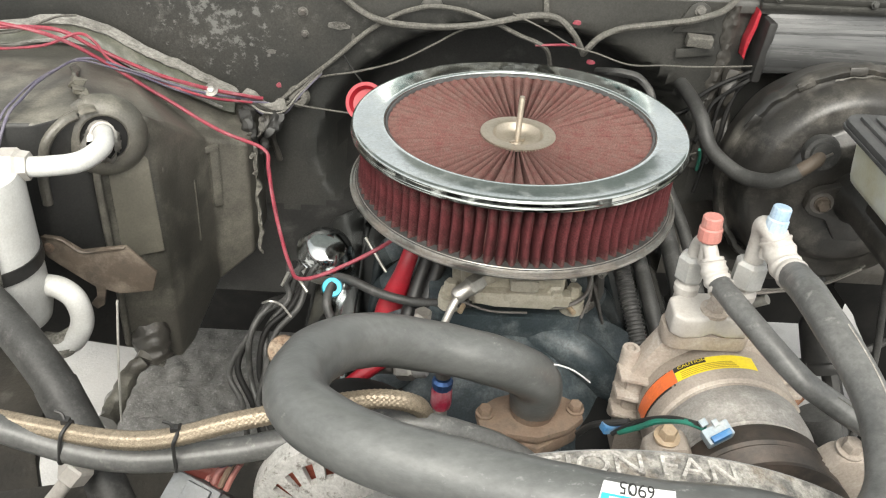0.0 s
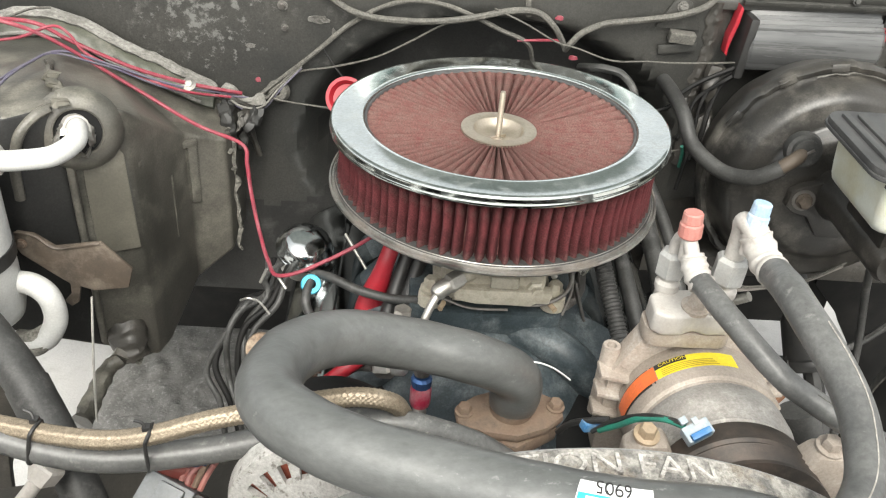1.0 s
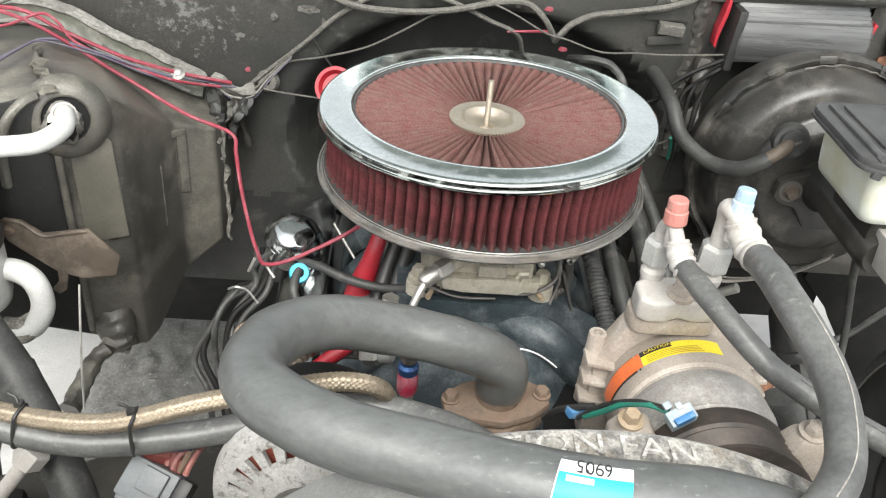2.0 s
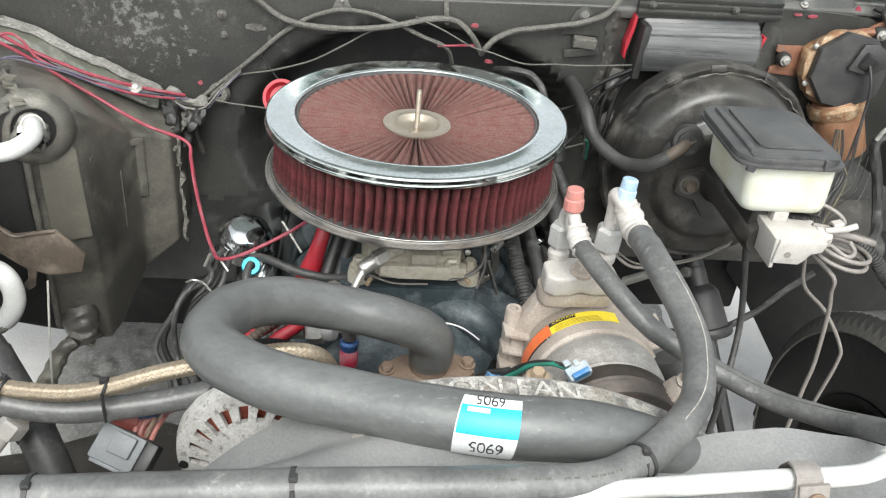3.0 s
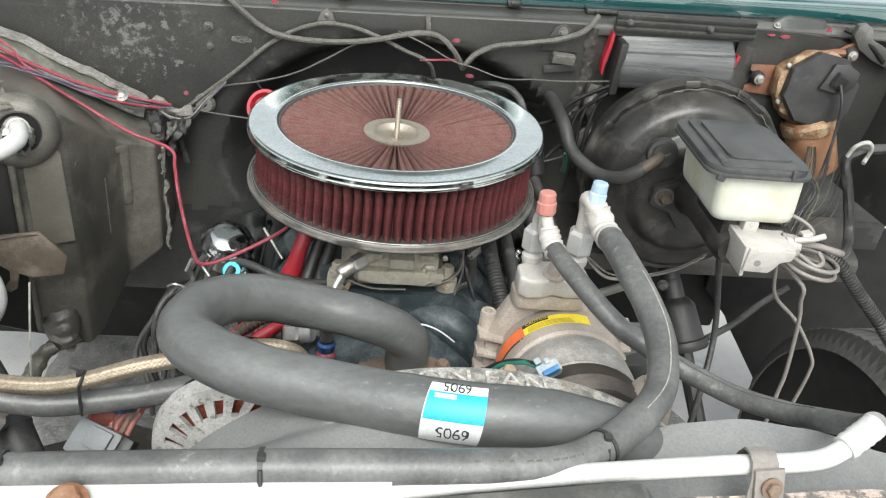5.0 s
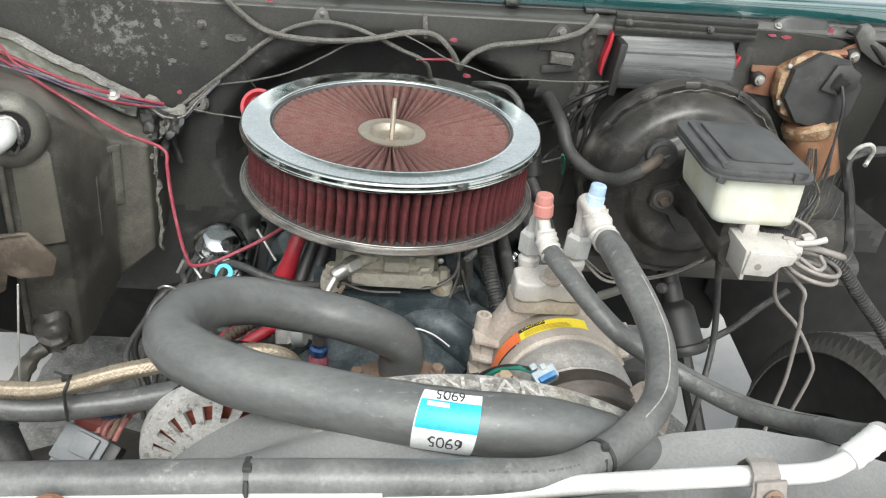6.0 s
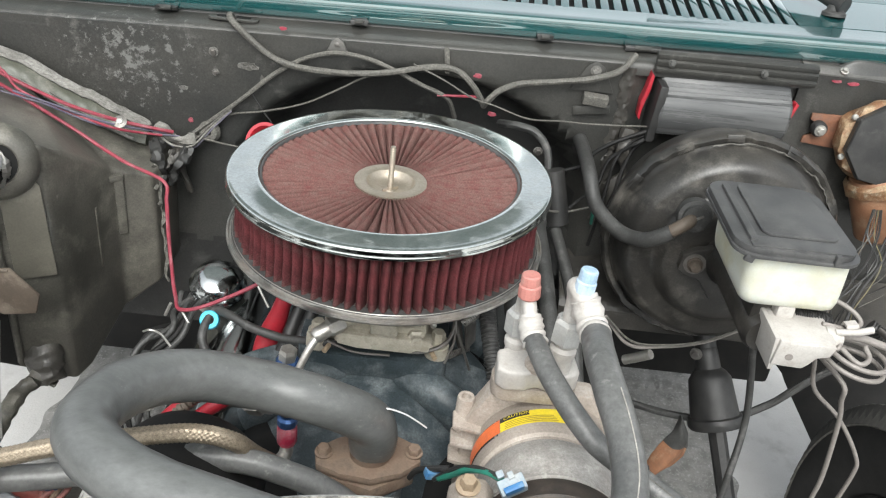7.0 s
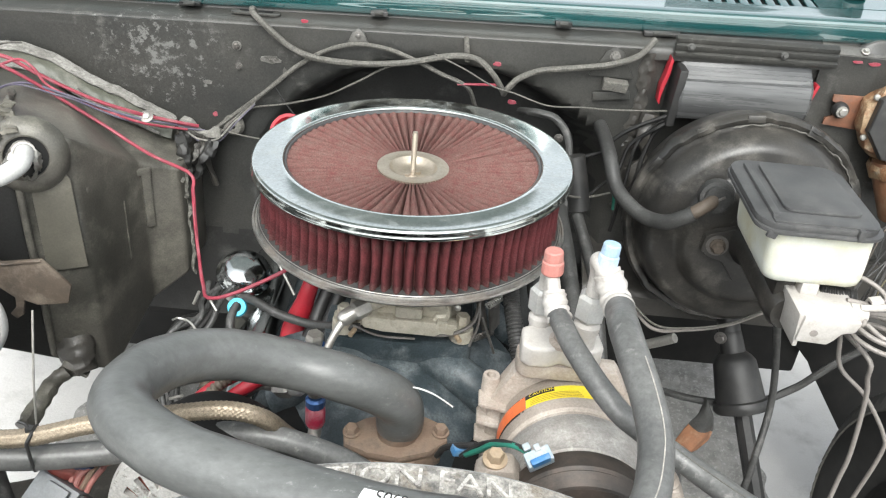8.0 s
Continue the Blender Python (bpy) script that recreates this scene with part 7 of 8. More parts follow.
# ---- beside the carburettor: ignition leads, fittings ----
tagged(part("vacuum_tube", tube([(-0.183, -0.085, 0.87), (-0.198, -0.07, 0.895), (-0.197, -0.05, 0.908), (-0.19, -0.038, 0.914), (-0.17, -0.05, 0.918), (-0.14, -0.064, 0.914), (-0.1, -0.074, 0.912), (-0.06, -0.09, 0.926), (-0.04, -0.095, 0.93)], 0.0052, 12, 10), "rubber_dark"), "thin black rubber vacuum tube", "hose")
tagged(part("cyan_ring", lathe([(0.0055, -0.006), (0.0105, -0.006), (0.0115, -0.002), (0.0115, 0.003), (0.0105, 0.006), (0.0055, 0.006)], axis_pose((-0.195, -0.047, 0.906), (0.1, -0.7, 0.6)), 28, closed=True), "cyan"), "bright cyan plastic ring on a black tube", "ring")
LD = "spark plug leads"
rnd = random.Random(11)
for i in range(6):
    a, b = -0.236 - 0.007 * i, rnd.uniform(-0.01, 0.025)
    j = [rnd.uniform(-0.012, 0.012) for q in range(6)]
    tagged(part("spark_plug_lead", tube([(a + 0.012, 0.05, 0.87), (a + 0.004 + j[0], 0.0 + b, 0.876 - 0.005 * i), (a - 0.012 + j[1], -0.03 + b, 0.858 + 0.4 * j[2]), (a - 0.028 + j[3], -0.05 + b, 0.83), (a - 0.034 - j[0], -0.065, 0.79 + j[4]), (a - 0.022 + j[5], -0.085, 0.755), (a - 0.01 - j[1], -0.1, 0.71)], 0.0039, 10, 8), "deep" if i % 3 == 1 else "rubber_dark"), "black spark plug lead beside the valve cover", "ignition lead", LD)
for p in ((-0.262, -0.04, 0.872),):
    tagged(part("lead_clip", tube([Vector(p) + Vector((-0.014, -0.004, 0.004)), Vector(p) + Vector((-0.004, -0.01, 0.012)), Vector(p) + Vector((0.008, -0.008, 0.006)), Vector(p) + Vector((0.02, -0.012, -0.008))], 0.0014, 6, 6), "steel"), "bright wire clip on the plug leads", "clip")
for p, q in (((-0.249, -0.02, 0.904), (-0.257, -0.02, 0.885)), ((-0.237, -0.02, 0.896), (-0.226, -0.03, 0.885)), ((-0.163, 0.03, 0.926), (-0.136, 0.0, 0.898)), ((-0.268, -0.1, 0.8), (-0.25, -0.105, 0.812))):
    tagged(part("metal_end", tube([p, q], 0.0019, 10, 4), "steel"), "bright metal lead end", "lead end")
tagged(part("lead_boot", tube([(-0.098, -0.005, 0.975), (-0.111, -0.028, 0.933), (-0.1255, -0.034, 0.886), (-0.1365, -0.038, 0.848), (-0.146, -0.05, 0.8)], 0.0115, 18, 8, rs=lambda u: 0.0085 + 0.0065 * math.exp(-((u - 0.6) / 0.28) ** 2), wobble=0.08), "red"), "thick bright red rubber lead boot", "lead boot")
for x in (-0.078, -0.062):
    tagged(part("lead_boot", tube([(x + 0.01, 0.02, 0.985), (x - 0.012, -0.02, 0.93), (x - 0.03, -0.06, 0.88)], 0.0085, 14, 8), "black"), "thick black rubber lead boot", "lead boot")
RL = "red corrugated conduits"
for pts in ([(-0.115, -0.15, 0.92), (-0.14, -0.175, 0.93), (-0.165, -0.195, 0.925), (-0.194, -0.205, 0.903), (-0.22, -0.22, 0.86)], [(-0.095, -0.16, 0.93), (-0.13, -0.2, 0.933), (-0.172, -0.212, 0.902), (-0.205, -0.225, 0.86)]):
    tagged(part("red_conduit", tube(pts, 0.0075, 14, 12, rs=lambda u: 0.0068 + 0.0005 * math.sin(u * 17), wobble=0.12), "red"), "bright red split wiring sheath", "conduit", RL)
tagged(part("brown_conduit", tube([(-0.11, -0.16, 0.925), (-0.15, -0.194, 0.937), (-0.185, -0.212, 0.91), (-0.21, -0.222, 0.86)], 0.006, 12, 50, rs=lambda u: 0.0058 + 0.001 * math.sin(u * 170)), "bracket_brown"), "brown spiral sleeve between red conduits", "conduit", RL)
af = thing("hose_fitting", "red and blue anodised hose fitting", "fitting", at=(-0.0705, -0.2212, 0.905))
AF = axis_pose((-0.0705, -0.2212, 0.908), (0.0, 0.05, 1)) @ Matrix.Scale(0.85, 4)
part("red_nut", lathe([(0, -0.01), (0.0105, -0.01), (0.012, -0.006), (0.012, 0.014), (0.0105, 0.018), (0, 0.018)], AF, 12), "red_anod", af, "red anodised nut", smooth=20)
part("blue_collar", lathe([(0, 0.018), (0.011, 0.018), (0.012, 0.021), (0.012, 0.028), (0.009, 0.031), (0, 0.031)], AF, 12), "blue_anod", af, "blue anodised collar", smooth=20)
part("stem", tube([(-0.0705, -0.22, 0.937), (-0.071, -0.218, 0.955)], 0.0075, 14, 4), "steel_dark", af)
nf = thing("hose_fitting", "chrome nut with blue anodised collar", "fitting", at=(-0.092, -0.108, 0.9))
NF = axis_pose((-0.092, -0.108, 0.905), (0.05, -0.1, 1))
part("blue_collar", lathe([(0, -0.01), (0.0125, -0.01), (0.0135, -0.006), (0.0135, 0.004), (0.011, 0.008), (0, 0.008)], NF, 12), "blue_anod", nf, "blue anodised collar", smooth=20)
part("nut", lathe([(0, 0.006), (0.01, 0.006), (0.0105, 0.01), (0.0105, 0.019), (0.008, 0.023), (0, 0.023)], NF, 6), "steel", nf, smooth=20)
sn = thing("steel_nut", "bright steel pipe nut among the conduits", "nut", at=(-0.103, -0.2, 0.92))
SN = axis_pose((-0.113, -0.196, 0.926), (1, -0.25, 0.25))
part("nut", lathe([(0, -0.002), (0.013, -0.002), (0.0145, 0.001), (0.0145, 0.013), (0.0125, 0.016), (0, 0.016)], SN, 6), "steel", sn, smooth=20)
part("collar", lathe([(0, 0.015), (0.011, 0.015), (0.0115, 0.018), (0.0115, 0.026), (0.0095, 0.029), (0.006, 0.029), (0, 0.027)], SN, 24), "primer_light", sn)
part("stub", tube([(-0.117, -0.195, 0.925), (-0.135, -0.188, 0.918), (-0.15, -0.18, 0.9)], 0.0085, 14, 6), "steel_dark", sn)
tc = thing("coil_cap", "round tan rusted cap among the plug leads", "cap", at=(-0.244, -0.085, 0.83))
part("cap", lathe([(0, -0.02), (0.0165, -0.02), (0.018, -0.014), (0.018, 0.006), (0.015, 0.01), (0.012, 0.0085), (0.007, 0.009), (0.006, 0.014), (0, 0.0145)], axis_pose((-0.247, -0.082, 0.838), (-0.3, -0.6, 0.7)), 28), "cap_rusty", tc)
tagged(part("corrugated_hose", tube([(0.112, 0.08, 1.0), (0.12, 0.0, 0.985), (0.127, -0.065, 0.956), (0.138, -0.112, 0.923), (0.149, -0.155, 0.88), (0.155, -0.2, 0.81)], 0.0092, 14, 60, rs=lambda u: 0.0092 + 0.0008 * (1 if math.sin(u * 2 * math.pi * 68) > 0 else -1)), "rubber_dark"), "black corrugated hose beside the carburetor", "hose")
for pts, r in (([(0.15, 0.1, 0.98), (0.155, 0.0, 0.95), (0.17, -0.1, 0.9), (0.18, -0.16, 0.84)], 0.009), ([(0.19, 0.14, 0.98), (0.2, 0.05, 0.95), (0.21, -0.05, 0.9), (0.22, -0.12, 0.82)], 0.011), ([(0.22, 0.16, 0.96), (0.24, 0.08, 0.92), (0.25, 0.0, 0.87), (0.26, -0.08, 0.8)], 0.008)):
    tagged(part("black_hose", tube(pts, r, 14, 8), "rubber_dark"), "dull black rubber hose beside the engine", "hose", "hoses beside the engine")
tagged(part("side_pipe", tube([(0.245, -0.3, 0.99), (0.255, -0.31, 0.96), (0.262, -0.32, 0.9), (0.262, -0.33, 0.8)], 0.017, 18, 8), "rubber_dark"), "dark rubber pipe behind the compressor", "pipe")

# ---- alternator ----
alt = thing("alternator", "weathered bare aluminium alternator with vent slots", "alternator", at=(-0.15, -0.36, 0.84))
AC, AR = Vector((-0.148, -0.362, 0.912)), 0.079
def alt_face():
    own = bmesh.new()
    slots = 22
    n = slots * 4
    radii = [0.0, 0.02, 0.044, 0.0475, 0.0655, 0.069, 0.077, 0.079]
    depth = [0.016, 0.014, 0.009, 0.007, 0.004, 0.003, 0.001, -0.01]
    def at(k, j):
        a = 2 * math.pi * j / n - 0.07 * (k - 3 if k < 5 else 1.0)
        r = radii[k]
        return AC + Vector((r * math.cos(a), -depth[k], r * math.sin(a)))
    grid = [[own.verts.new(at(k, j)) for j in range(n)] for k in range(1, 8)]
    c = own.verts.new(at(0, 0))
    for j in range(n):
        own.faces.new((c, grid[0][(j + 1) % n], grid[0][j]))
        for k in range(6):
            if k == 2 and j % 4 in (1, 2):
                continue
            own.faces.new((grid[k][j], grid[k][(j + 1) % n], grid[k + 1][(j + 1) % n], grid[k + 1][j]))
    r = bmesh.ops.extrude_face_region(own, geom=own.faces[:])
    bmesh.ops.translate(own, vec=(0, 0.006, 0), verts=[v for v in r["geom"] if isinstance(v, bmesh.types.BMVert)])
    bmesh.ops.recalc_face_normals(own, faces=own.faces)
    return own
part("front_housing", alt_face(), "alu", alt, "chalky cast aluminium front housing")
part("barrel", lathe([(0.0765, 0.008), (0.076, 0.02), (0.072, 0.03), (0.07, 0.075), (0.062, 0.09), (0, 0.09)], axis_pose(AC + Vector((0, 0.004, 0)), (0, 1, 0)), 56), "deep", alt)
part("winding", lathe([(0.036, 0.008), (0.045, 0.006), (0.06, 0.007), (0.067, 0.012), (0.06, 0.03), (0.036, 0.03)], axis_pose(AC, (0, 1, 0)), 56, closed=True), "copper", alt, "copper windings inside the slots")
part("ear_hole", lathe([(0, 0), (0.0045, 0), (0.0045, 0.002), (0, 0.002)], axis_pose((-0.219, -0.364, 0.9), (0, -1, 0)), 16), "deep", alt)
part("pulley_hub", lathe([(0, 0), (0.03, 0), (0.034, 0.012), (0.03, 0.024), (0, 0.026)], axis_pose(AC + Vector((0, -0.016, 0)), (0, -1, 0)), 32), "steel_dark", alt)
bc = thing("wiring_connector", "grey-black plastic wiring connector with red-brown leads", "connector", at=(-0.28, -0.345, 0.89))
CM = pose(-0.279, -0.35, 0.904, 38, 14, -20) @ Matrix.Scale(1.0, 4)
part("housing", box((0.044, 0.034, 0.024), CM, 0.003), "primer", bc)
part("face", box((0.034, 0.004, 0.017), CM @ Matrix.Translation((-0.002, -0.0185, 0)), 0.001), "primer", bc)
part("latch", box((0.022, 0.02, 0.006), CM @ Matrix.Translation((0.004, 0.004, 0.0145)), 0.0015), "primer", bc)
part("side", box((0.012, 0.03, 0.022), CM @ Matrix.Translation((0.028, 0.002, 0)), 0.003), "black", bc)
for i, (e, mt) in enumerate((((-0.221, -0.34, 0.952), "wire_rose"), ((-0.224, -0.338, 0.947), "wire_rose"), ((-0.228, -0.334, 0.943), "rust"), ((-0.233, -0.33, 0.935), "wire_rose"))):
    s_ = CM @ Vector((0.004 + 0.006 * i, 0.019, 0.002 * (i % 2)))
    part("lead", tube([s_, s_ + Vector((0.004, 0.006, 0.008)), s_.lerp(Vector(e), 0.5) + Vector((0.0, 0.01, 0.004 * (i % 3))), e, (-0.19, -0.32, 0.935 + 0.004 * i)], 0.0026, 8, 8), mt, bc, "faded rose-brown wire")
bt = thing("crimp_terminal", "dark blue crimp terminal with a bare pin", "terminal", at=(-0.254, -0.335, 0.934))
part("sleeve", tube([(-0.262, -0.333, 0.931), (-0.255, -0.335, 0.934), (-0.247, -0.336, 0.937)], 0.0042, 12, 4, rs=lambda u: 0.0036 + 0.001 * abs(math.cos(u * 6))), "blue_dark", bt)
part("pin", tube([(-0.247, -0.336, 0.937), (-0.232, -0.337, 0.942)], 0.0014, 8, 4), "steel", bt, "bright bare metal pin")
rj = thing("red_junction", "faded red plastic junction block below the hose", "connector", at=(-0.277, -0.332, 0.922))
part("block", crumple(box((0.024, 0.016, 0.016), pose(-0.277, -0.33, 0.922, 10, 20, 10), 0.004, seg=3), 0.002), "rust_red", rj)
part("boot", tube([(-0.268, -0.33, 0.925), (-0.26, -0.333, 0.914), (-0.262, -0.338, 0.905)], 0.006, 10, 6, wobble=0.3), "rust_red", rj)
fn = thing("pipe_fitting", "white corroded pipe nut on an aluminium line", "fitting", at=(-0.395, -0.33, 0.9))
part("nut", lathe([(0, 0), (0.014, 0), (0.0155, 0.003), (0.0155, 0.02), (0.012, 0.023), (0, 0.023)], axis_pose((-0.375, -0.328, 0.918), (-0.6, -0.2, -0.78)) @ Matrix.Scale(0.88, 4), 6), "white", fn, smooth=20)
part("line", tube([(-0.384, -0.331, 0.907), (-0.396, -0.335, 0.89), (-0.412, -0.34, 0.868), (-0.43, -0.346, 0.84)], 0.0066, 14, 6), "white", fn)
part("tail", tube([(-0.372, -0.327, 0.921), (-0.36, -0.322, 0.929), (-0.346, -0.318, 0.922)], 0.0095, 14, 6), "cast", fn)

# ---- heater box ----
hb = thing("heater_box", "black plastic heater and evaporator box on the firewall", "heater box", at=(-0.45, 0.15, 0.75))
def case(foot, inset=0.0):
    own = bmesh.new()
    lo = [own.verts.new((x, y, b)) for x, y, b, t in foot]
    hi = [own.verts.new((x, y, t)) for x, y, b, t in foot]
    n = len(foot)
    for i in range(n):
        own.faces.new((lo[i], lo[(i + 1) % n], hi[(i + 1) % n], hi[i]))
    bmesh.ops.triangulate(own, faces=[own.faces.new(hi), own.faces.new(lo[::-1])])
    bmesh.ops.recalc_face_normals(own, faces=own.faces)
    bmesh.ops.bevel(own, geom=[e for e in own.edges if e.calc_face_angle(0) > 0.25], offset=0.009, segments=3, profile=0.5, affect="EDGES", clamp_overlap=True)
    return own
FOOT = [(-0.8, -0.06, 0.88, 1.08), (-0.5, -0.035, 0.795, 1.085), (-0.462, 0.005, 0.752, 1.085), (-0.43, 0.02, 0.728, 1.082), (-0.405, 0.035, 0.715, 1.068), (-0.396, 0.065, 0.717, 1.045), (-0.376, 0.152, 0.76, 0.982), (-0.33, 0.175, 0.795, 0.966), (-0.326, 0.262, 0.8, 0.972), (-0.45, 0.262, 0.72, 1.03), (-0.55, 0.262, 0.72, 1.075), (-0.8, 0.262, 0.72, 1.06)]
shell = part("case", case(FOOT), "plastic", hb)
# darker black on the front-facing faces left of the seam
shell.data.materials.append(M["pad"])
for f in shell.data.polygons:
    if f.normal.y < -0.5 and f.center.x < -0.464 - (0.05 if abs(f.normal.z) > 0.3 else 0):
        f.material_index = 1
FLANGE = spline([(-0.72, 0.22, 1.085), (-0.621, 0.222, 1.093), (-0.585, 0.224, 1.101), (-0.543, 0.226, 1.101), (-0.504, 0.228, 1.088), (-0.466, 0.23, 1.066), (-0.425, 0.233, 1.047), (-0.391, 0.238, 1.028), (-0.352, 0.243, 1.008)], 12)
def flange_point(u, v, half=0.0072, drop=0.0):
    """The pale foam edge of the case flange; its rim is frayed."""
    p = FLANGE[min(len(FLANGE) - 1, int(round(u * (len(FLANGE) - 1))))]
    end = math.sqrt(max(0.0, 1 - max(0.0, (u - 0.95) / 0.05) ** 2))
    w = (v - 0.5) * 2 * (half * (0.4 + 0.6 * end) + 0.0022 * noise.noise(p * 60 + Vector((v * 9, 0, 0))))
    lump = 0.0022 * noise.noise(p * 90 + Vector((0, v * 3, 0))) + 0.0008 * noise.noise(p * 260 + Vector((0, v * 7, 0)))
    return p + Vector((0, -0.72, -0.62)) * (w + drop) + Vector((0, -0.62, 0.72)) * (lump + 0.003 * math.sin(v * math.pi))
part("flange_seal", sheet(flange_point, len(FLANGE) - 1, 8, thick=0.007, way=(0, 0.6, -0.7)), "flange_foam", hb, "frayed pale foam seal along the case flange", smooth=25)
part("flange_face", sheet(lambda u, v: flange_point(u * 0.985, v, 0.013, 0.019) + Vector((0, 0.003, -0.004)), len(FLANGE) - 1, 6, thick=0.012, way=(0, 0.6, -0.7)), "olive_dark", hb, "dark olive moulded flange of the case")
part("flange_lip", tube([flange_point(0.02 + 0.93 * i / 40, 0.5, 0.001, 0.033) for i in range(41)], 0.0022, 8, 1, wobble=0.4), "flange_foam", hb, "thin pale edge of the flange")
part("flange_screw", hexbolt((-0.377, 0.198, 1.03), (0.1, -0.62, 0.75), 0.0048, 0.004), "steel", hb, "bright screw in the flange")
part("washer", lathe([(0.0045, 0), (0.0085, 0), (0.009, 0.0012), (0.0045, 0.002)], axis_pose((-0.377, 0.198, 1.0295), (0.1, -0.62, 0.75)), 24, closed=True), "steel_dark", hb)
part("raised_rib", box((0.012, 0.006, 0.085), pose(-0.369, 0.1535, 0.926, 0, 0, 28), 0.002), "plastic", hb)
part("rib_head", box((0.02, 0.006, 0.01), pose(-0.372, 0.1515, 0.969, 0, 0, 30), 0.002), "plastic", hb)
HOLE = axis_pose((-0.447, 0.009, 1.052), (0.3, -0.85, 0.2))
part("hole", lathe([(0.0, 0.002), (0.0235, 0.002), (0.024, 0.004), (0.0, 0.004)], HOLE, 28), "deep", hb, "round pipe opening")
part("collar", lathe([(0.0235, 0.0), (0.0245, 0.008), (0.0265, 0.0095), (0.031, 0.009), (0.037, 0.006), (0.043, 0.0), (0.046, -0.008), (0.0235, -0.01)], HOLE, 40, closed=True), "plastic", hb, "raised collar round the pipe opening")
foil = lathe([(0.0125, 0.0), (0.0195, 0.003), (0.021, 0.009), (0.0175, 0.017), (0.0135, 0.02)], HOLE @ Matrix.Translation((-0.004, -0.006, 0.0)), 40)
for v in foil.verts:
    v.co += Vector((noise.noise(v.co * 150), noise.noise(v.co * 170 + Vector((5, 0, 0))), noise.noise(v.co * 160 + Vector((0, 7, 0))))) * 0.006
part("foil", foil, "steel", hb, "crumpled silver foil round the pipe", smooth=15)
part("seam_ridge", crumple(tube([(-0.512, 0.118, 1.083), (-0.496, 0.078, 1.087), (-0.48, 0.05, 1.088), (-0.468, 0.022, 1.088), (-0.458, 0.004, 1.085)], 0.0045, 10, 10, wobble=0.5), 0.003, 110), "plastic", hb, "crinkled seam over the top of the case", smooth=25)
for p_, a_ in (((-0.486, 0.058, 1.092), 50), ((-0.474, 0.034, 1.093), 40), ((-0.456, 0.003, 1.087), 30)):
    part("seam_clip", crumple(box((0.014, 0.02, 0.008), pose(*p_, -10, 8, a_), 0.003, seg=4), 0.006, 130), "strip_olive", hb, "bent steel clip on the seam", smooth=25)
part("pocket_rim", tube([(-0.502, -0.036, 0.99), (-0.5, -0.036, 1.03), (-0.494, -0.031, 1.057), (-0.487, -0.024, 1.07), (-0.477, -0.014, 1.079), (-0.468, -0.004, 1.082)], 0.0055, 10, 8, wobble=0.15), "plastic", hb, "moulded rim of the case panel")
part("seam_ridge", tube([(-0.459, 0.0, 1.02), (-0.459, 0.0, 0.95), (-0.459, 0.003, 0.87), (-0.459, 0.003, 0.765)], 0.0045, 10, 8), "plastic", hb, "moulded seam between the case halves")
part("cover_strip", prism([(-0.017, -0.125), (0.03, -0.125), (0.026, 0.0), (0.018, 0.014), (-0.0185, 0.014)], 0, 0.003, pose(-0.4335, 0.0165, 1.018, 90, 0, 26), 0.001), "strip_olive", hb, "lighter strip on the case side")
part("rib", box((0.004, 0.003, 0.09), pose(-0.385, 0.1115, 0.9, 0, 0, 77), 0.001), "plastic", hb)
for p_ in ((-0.4055, 0.048, 1.028), (-0.4035, 0.052, 0.992)):
    part("boss", box((0.01, 0.008, 0.009), pose(*p_, 0, 0, 74), 0.0015), "plastic", hb, "small moulded boss")
def edge_point(u, v):
    z = 0.968 - 0.168 * u
    w = 0.006 + 0.005 * noise.noise(Vector((z * 70, 0, 4)))
    x = -0.322 + w * v + 0.004 * noise.noise(Vector((z * 40, 2, 0)))
    return (x, 0.172 - 0.006 * v - 0.004 * noise.noise(Vector((z * 130, v * 2, 9))), z)
part("torn_seal", sheet(edge_point, 70, 4, thick=0.005, way=(0, 1, 0)), "torn", hb, "torn grey foam seal along the edge")
for i, (x, y, z) in enumerate(((-0.323, 0.166, 0.955), (-0.32, 0.166, 0.93), (-0.325, 0.168, 0.985))):
    part("seal_scrap", box((0.005, 0.002, 0.009), pose(x, y, z, 20 * i, 30, 15 * i), 0.0015), "torn", hb)
drain = thing("drain_boot", "cracked black rubber drain boot hanging under the heater box", "drain boot", at=(-0.42, 0.04, 0.7))
H = [(-0.439, 0.025, 0.768), (-0.431, 0.01, 0.756), (-0.421, 0.0, 0.738), (-0.439, -0.01, 0.746), (-0.451, -0.02, 0.74), (-0.455, -0.05, 0.734), (-0.461, -0.08, 0.72), (-0.464, -0.09, 0.717)]
part("spout", crumple(tube([H[0], H[1], H[2]], 0.02, 18, 10, rs=lambda u: 0.026 - 0.009 * u, wobble=0.1), 0.004), "grime", drain)
part("lip", crumple(tube([H[1], H[3]], 0.015, 16, 8, rs=lambda u: 0.017 - 0.005 * u, wobble=0.15), 0.004), "plastic", drain, "torn dusty rubber lip")
part("tail", crumple(tube([H[3], H[4], H[5], H[6], H[7]], 0.011, 12, 10, rs=lambda u: 0.0095 + 0.005 * u * u, wobble=0.15), 0.0025), "plastic", drain, "dusty drain tail")
part("scrap", crumple(box((0.014, 0.01, 0.007), pose(*H[2], 10, 40, 10), 0.002), 0.003), "torn", drain)
wire("thin_rod", [(-0.432, -0.07, 0.89), (-0.437, -0.09, 0.8), (-0.441, -0.1, 0.73)], 0.0014, "wire_white", "thin pale wire rod hanging down", "wire")
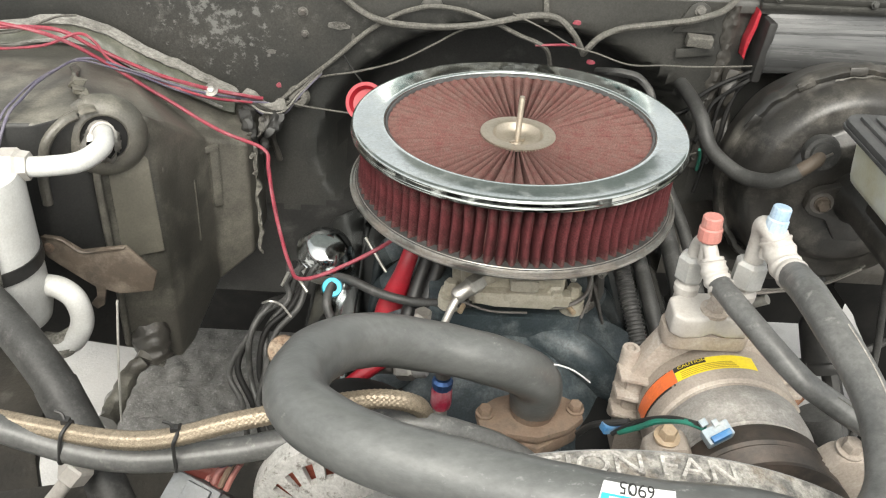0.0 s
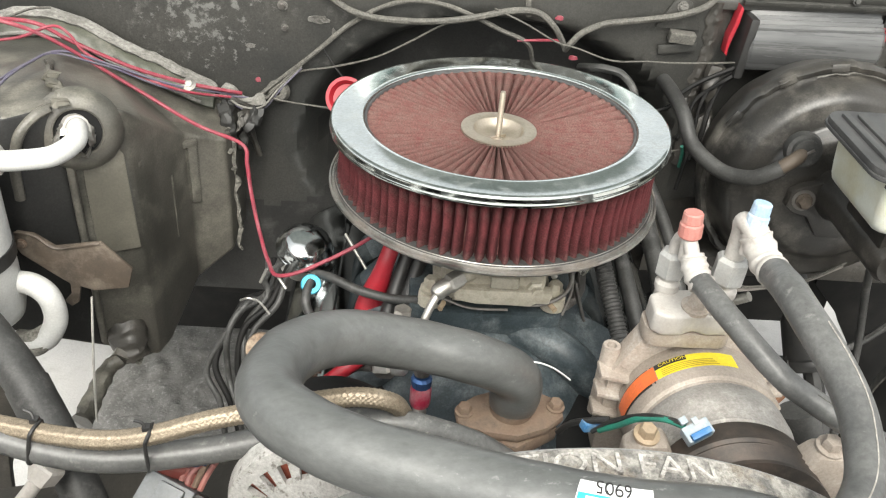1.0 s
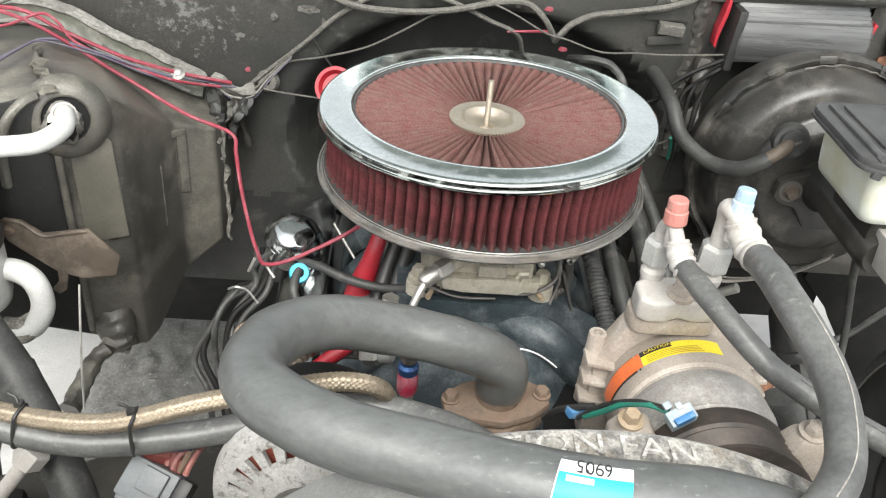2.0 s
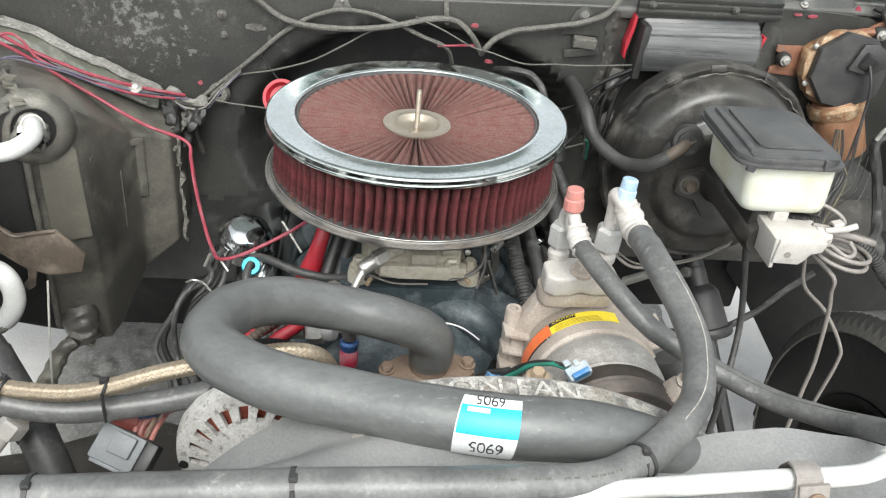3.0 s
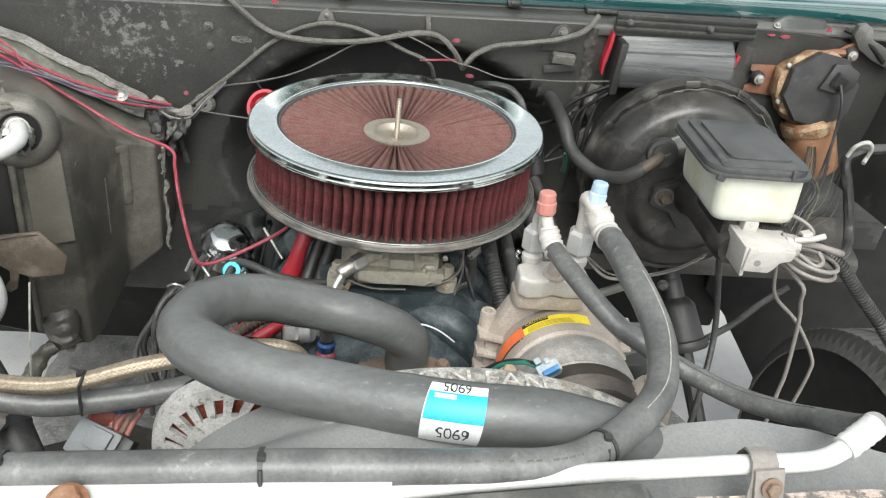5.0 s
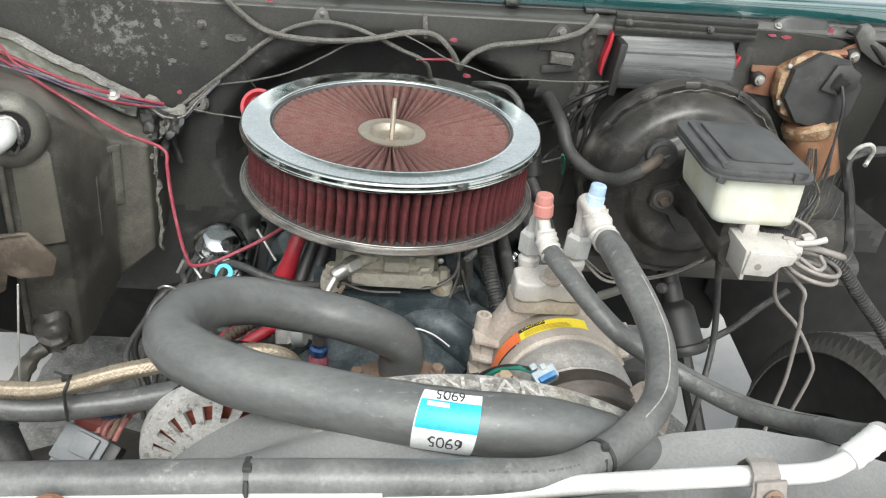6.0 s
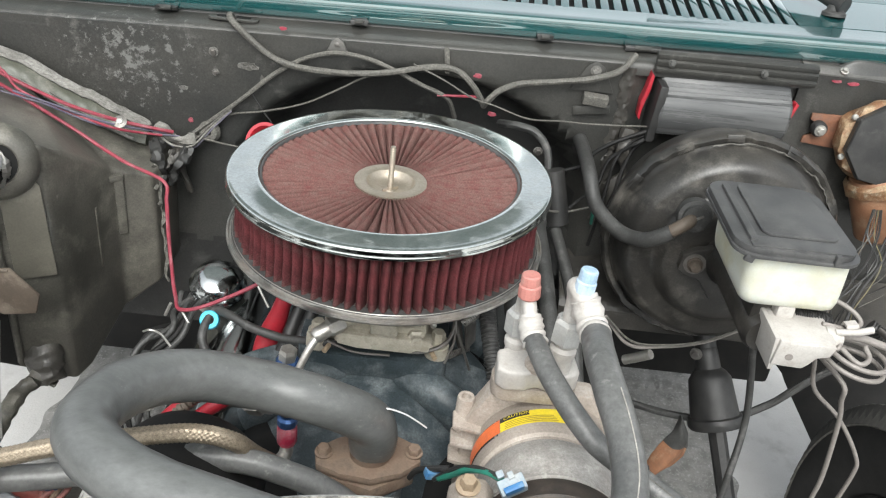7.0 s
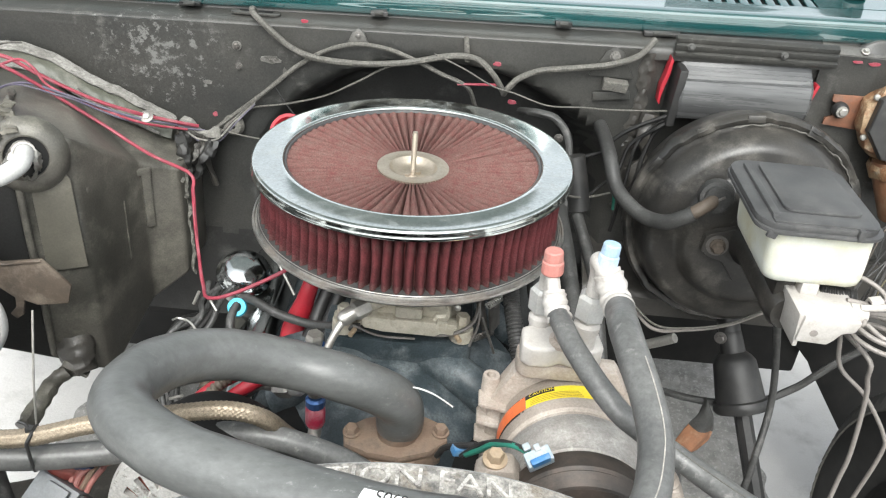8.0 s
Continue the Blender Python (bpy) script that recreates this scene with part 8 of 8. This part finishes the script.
# accumulator and pipes
acc = thing("accumulator", "white painted air conditioning accumulator canister", "accumulator", at=(-0.54, -0.1, 0.86))
part("can", lathe([(0, 0), (0.03, 0.002), (0.042, 0.012), (0.045, 0.025), (0.045, 0.17), (0.04, 0.185), (0.02, 0.192), (0, 0.193)], pose(-0.537, -0.1, 0.872), 36), "white_paint", acc)
part("band", lathe([(0.0455, 0), (0.047, 0), (0.047, 0.016), (0.0455, 0.016)], pose(-0.537, -0.1, 0.955, 3, 0, 0), 36, closed=True), "black", acc, "black strap band")
part("inlet_nut", lathe([(0, 0), (0.017, 0), (0.0185, 0.003), (0.0185, 0.018), (0.016, 0.021), (0.0145, 0.03), (0, 0.03)], axis_pose((-0.522, -0.075, 1.056), (1, 0.05, 0.05)), 6), "white", acc, smooth=20)
part("elbow_pipe", tube([(-0.5, -0.074, 1.056), (-0.475, -0.073, 1.058), (-0.447, -0.062, 1.059), (-0.434, -0.035, 1.062), (-0.442, -0.005, 1.062), (-0.455, 0.015, 1.054)], 0.0105, 18, 10), "white_paint", acc, "white bent pipe into the heater box")
part("foil", lathe([(0.0112, -0.008), (0.0135, -0.007), (0.0135, 0.006), (0.0112, 0.008)], axis_pose((-0.447, 0.003, 1.06), (-0.5, 0.8, -0.2)), 14, closed=True), "white", acc, "crumpled white tape collar")
part("loop_pipe", tube([(-0.535, -0.095, 0.895), (-0.512, -0.093, 0.917), (-0.487, -0.092, 0.922), (-0.466, -0.096, 0.91), (-0.462, -0.098, 0.88), (-0.475, -0.105, 0.856), (-0.5, -0.108, 0.853)], 0.0122, 18, 10), "white_paint", acc, "white looped pipe")
part("loop_end", tube([(-0.468, -0.1, 0.862), (-0.485, -0.106, 0.853), (-0.504, -0.108, 0.853)], 0.0132, 14, 6, wobble=0.3), "torn", acc, "flaking pipe end")
sbk = thing("support_bracket", "brown rusted sheet steel bracket beside the heater box", "bracket", at=(-0.45, -0.05, 0.92))
part("plate", prism([(-0.516, 0.95), (-0.507, 0.959), (-0.489, 0.957), (-0.469, 0.942), (-0.42, 0.951), (-0.39, 0.917), (-0.397, 0.892), (-0.435, 0.885), (-0.45, 0.89), (-0.455, 0.868), (-0.464, 0.861), (-0.471, 0.868), (-0.462, 0.879), (-0.461, 0.893), (-0.474, 0.903), (-0.507, 0.93)], -0.002, 0.002, pose(0, -0.05, 0, 90, 0, 0), 0.001), "bracket_brown", sbk)
part("rolled_edge", tube([(-0.509, -0.052, 0.957), (-0.489, -0.053, 0.956), (-0.469, -0.053, 0.941), (-0.444, -0.053, 0.9455), (-0.421, -0.052, 0.949)], 0.0018, 8, 6, wobble=0.3), "bracket_brown", sbk, "worn rolled edge")
part("bolt", hexbolt((-0.503, -0.053, 0.945), (0, -1, 0), 0.0045, 0.004, 1.3), "rust", sbk)
tagged(part("bracket_wire", tube([(-0.52, -0.13, 1.03), (-0.512, -0.14, 0.99), (-0.514, -0.145, 0.94), (-0.525, -0.15, 0.9)], 0.0013, 8, 6), "wire_grey"), "thin grey wire in front of the canister", "wire")
tagged(part("grey_clamp", lathe([(0.014, -0.005), (0.02, -0.005), (0.02, 0.005), (0.014, 0.005)], axis_pose((-0.6, 0.06, 1.02), (0.3, -1, 0.2)), 24, closed=True), "steel_dark"), "dull steel hose clamp by the heater box", "clamp")
tagged(part("evaporator_stub", tube([(-0.62, 0.09, 1.0), (-0.6, 0.05, 1.01), (-0.6, 0.02, 1.0)], 0.014, 16, 6), "rubber_dark"), "black rubber hose stub on the heater box", "hose")

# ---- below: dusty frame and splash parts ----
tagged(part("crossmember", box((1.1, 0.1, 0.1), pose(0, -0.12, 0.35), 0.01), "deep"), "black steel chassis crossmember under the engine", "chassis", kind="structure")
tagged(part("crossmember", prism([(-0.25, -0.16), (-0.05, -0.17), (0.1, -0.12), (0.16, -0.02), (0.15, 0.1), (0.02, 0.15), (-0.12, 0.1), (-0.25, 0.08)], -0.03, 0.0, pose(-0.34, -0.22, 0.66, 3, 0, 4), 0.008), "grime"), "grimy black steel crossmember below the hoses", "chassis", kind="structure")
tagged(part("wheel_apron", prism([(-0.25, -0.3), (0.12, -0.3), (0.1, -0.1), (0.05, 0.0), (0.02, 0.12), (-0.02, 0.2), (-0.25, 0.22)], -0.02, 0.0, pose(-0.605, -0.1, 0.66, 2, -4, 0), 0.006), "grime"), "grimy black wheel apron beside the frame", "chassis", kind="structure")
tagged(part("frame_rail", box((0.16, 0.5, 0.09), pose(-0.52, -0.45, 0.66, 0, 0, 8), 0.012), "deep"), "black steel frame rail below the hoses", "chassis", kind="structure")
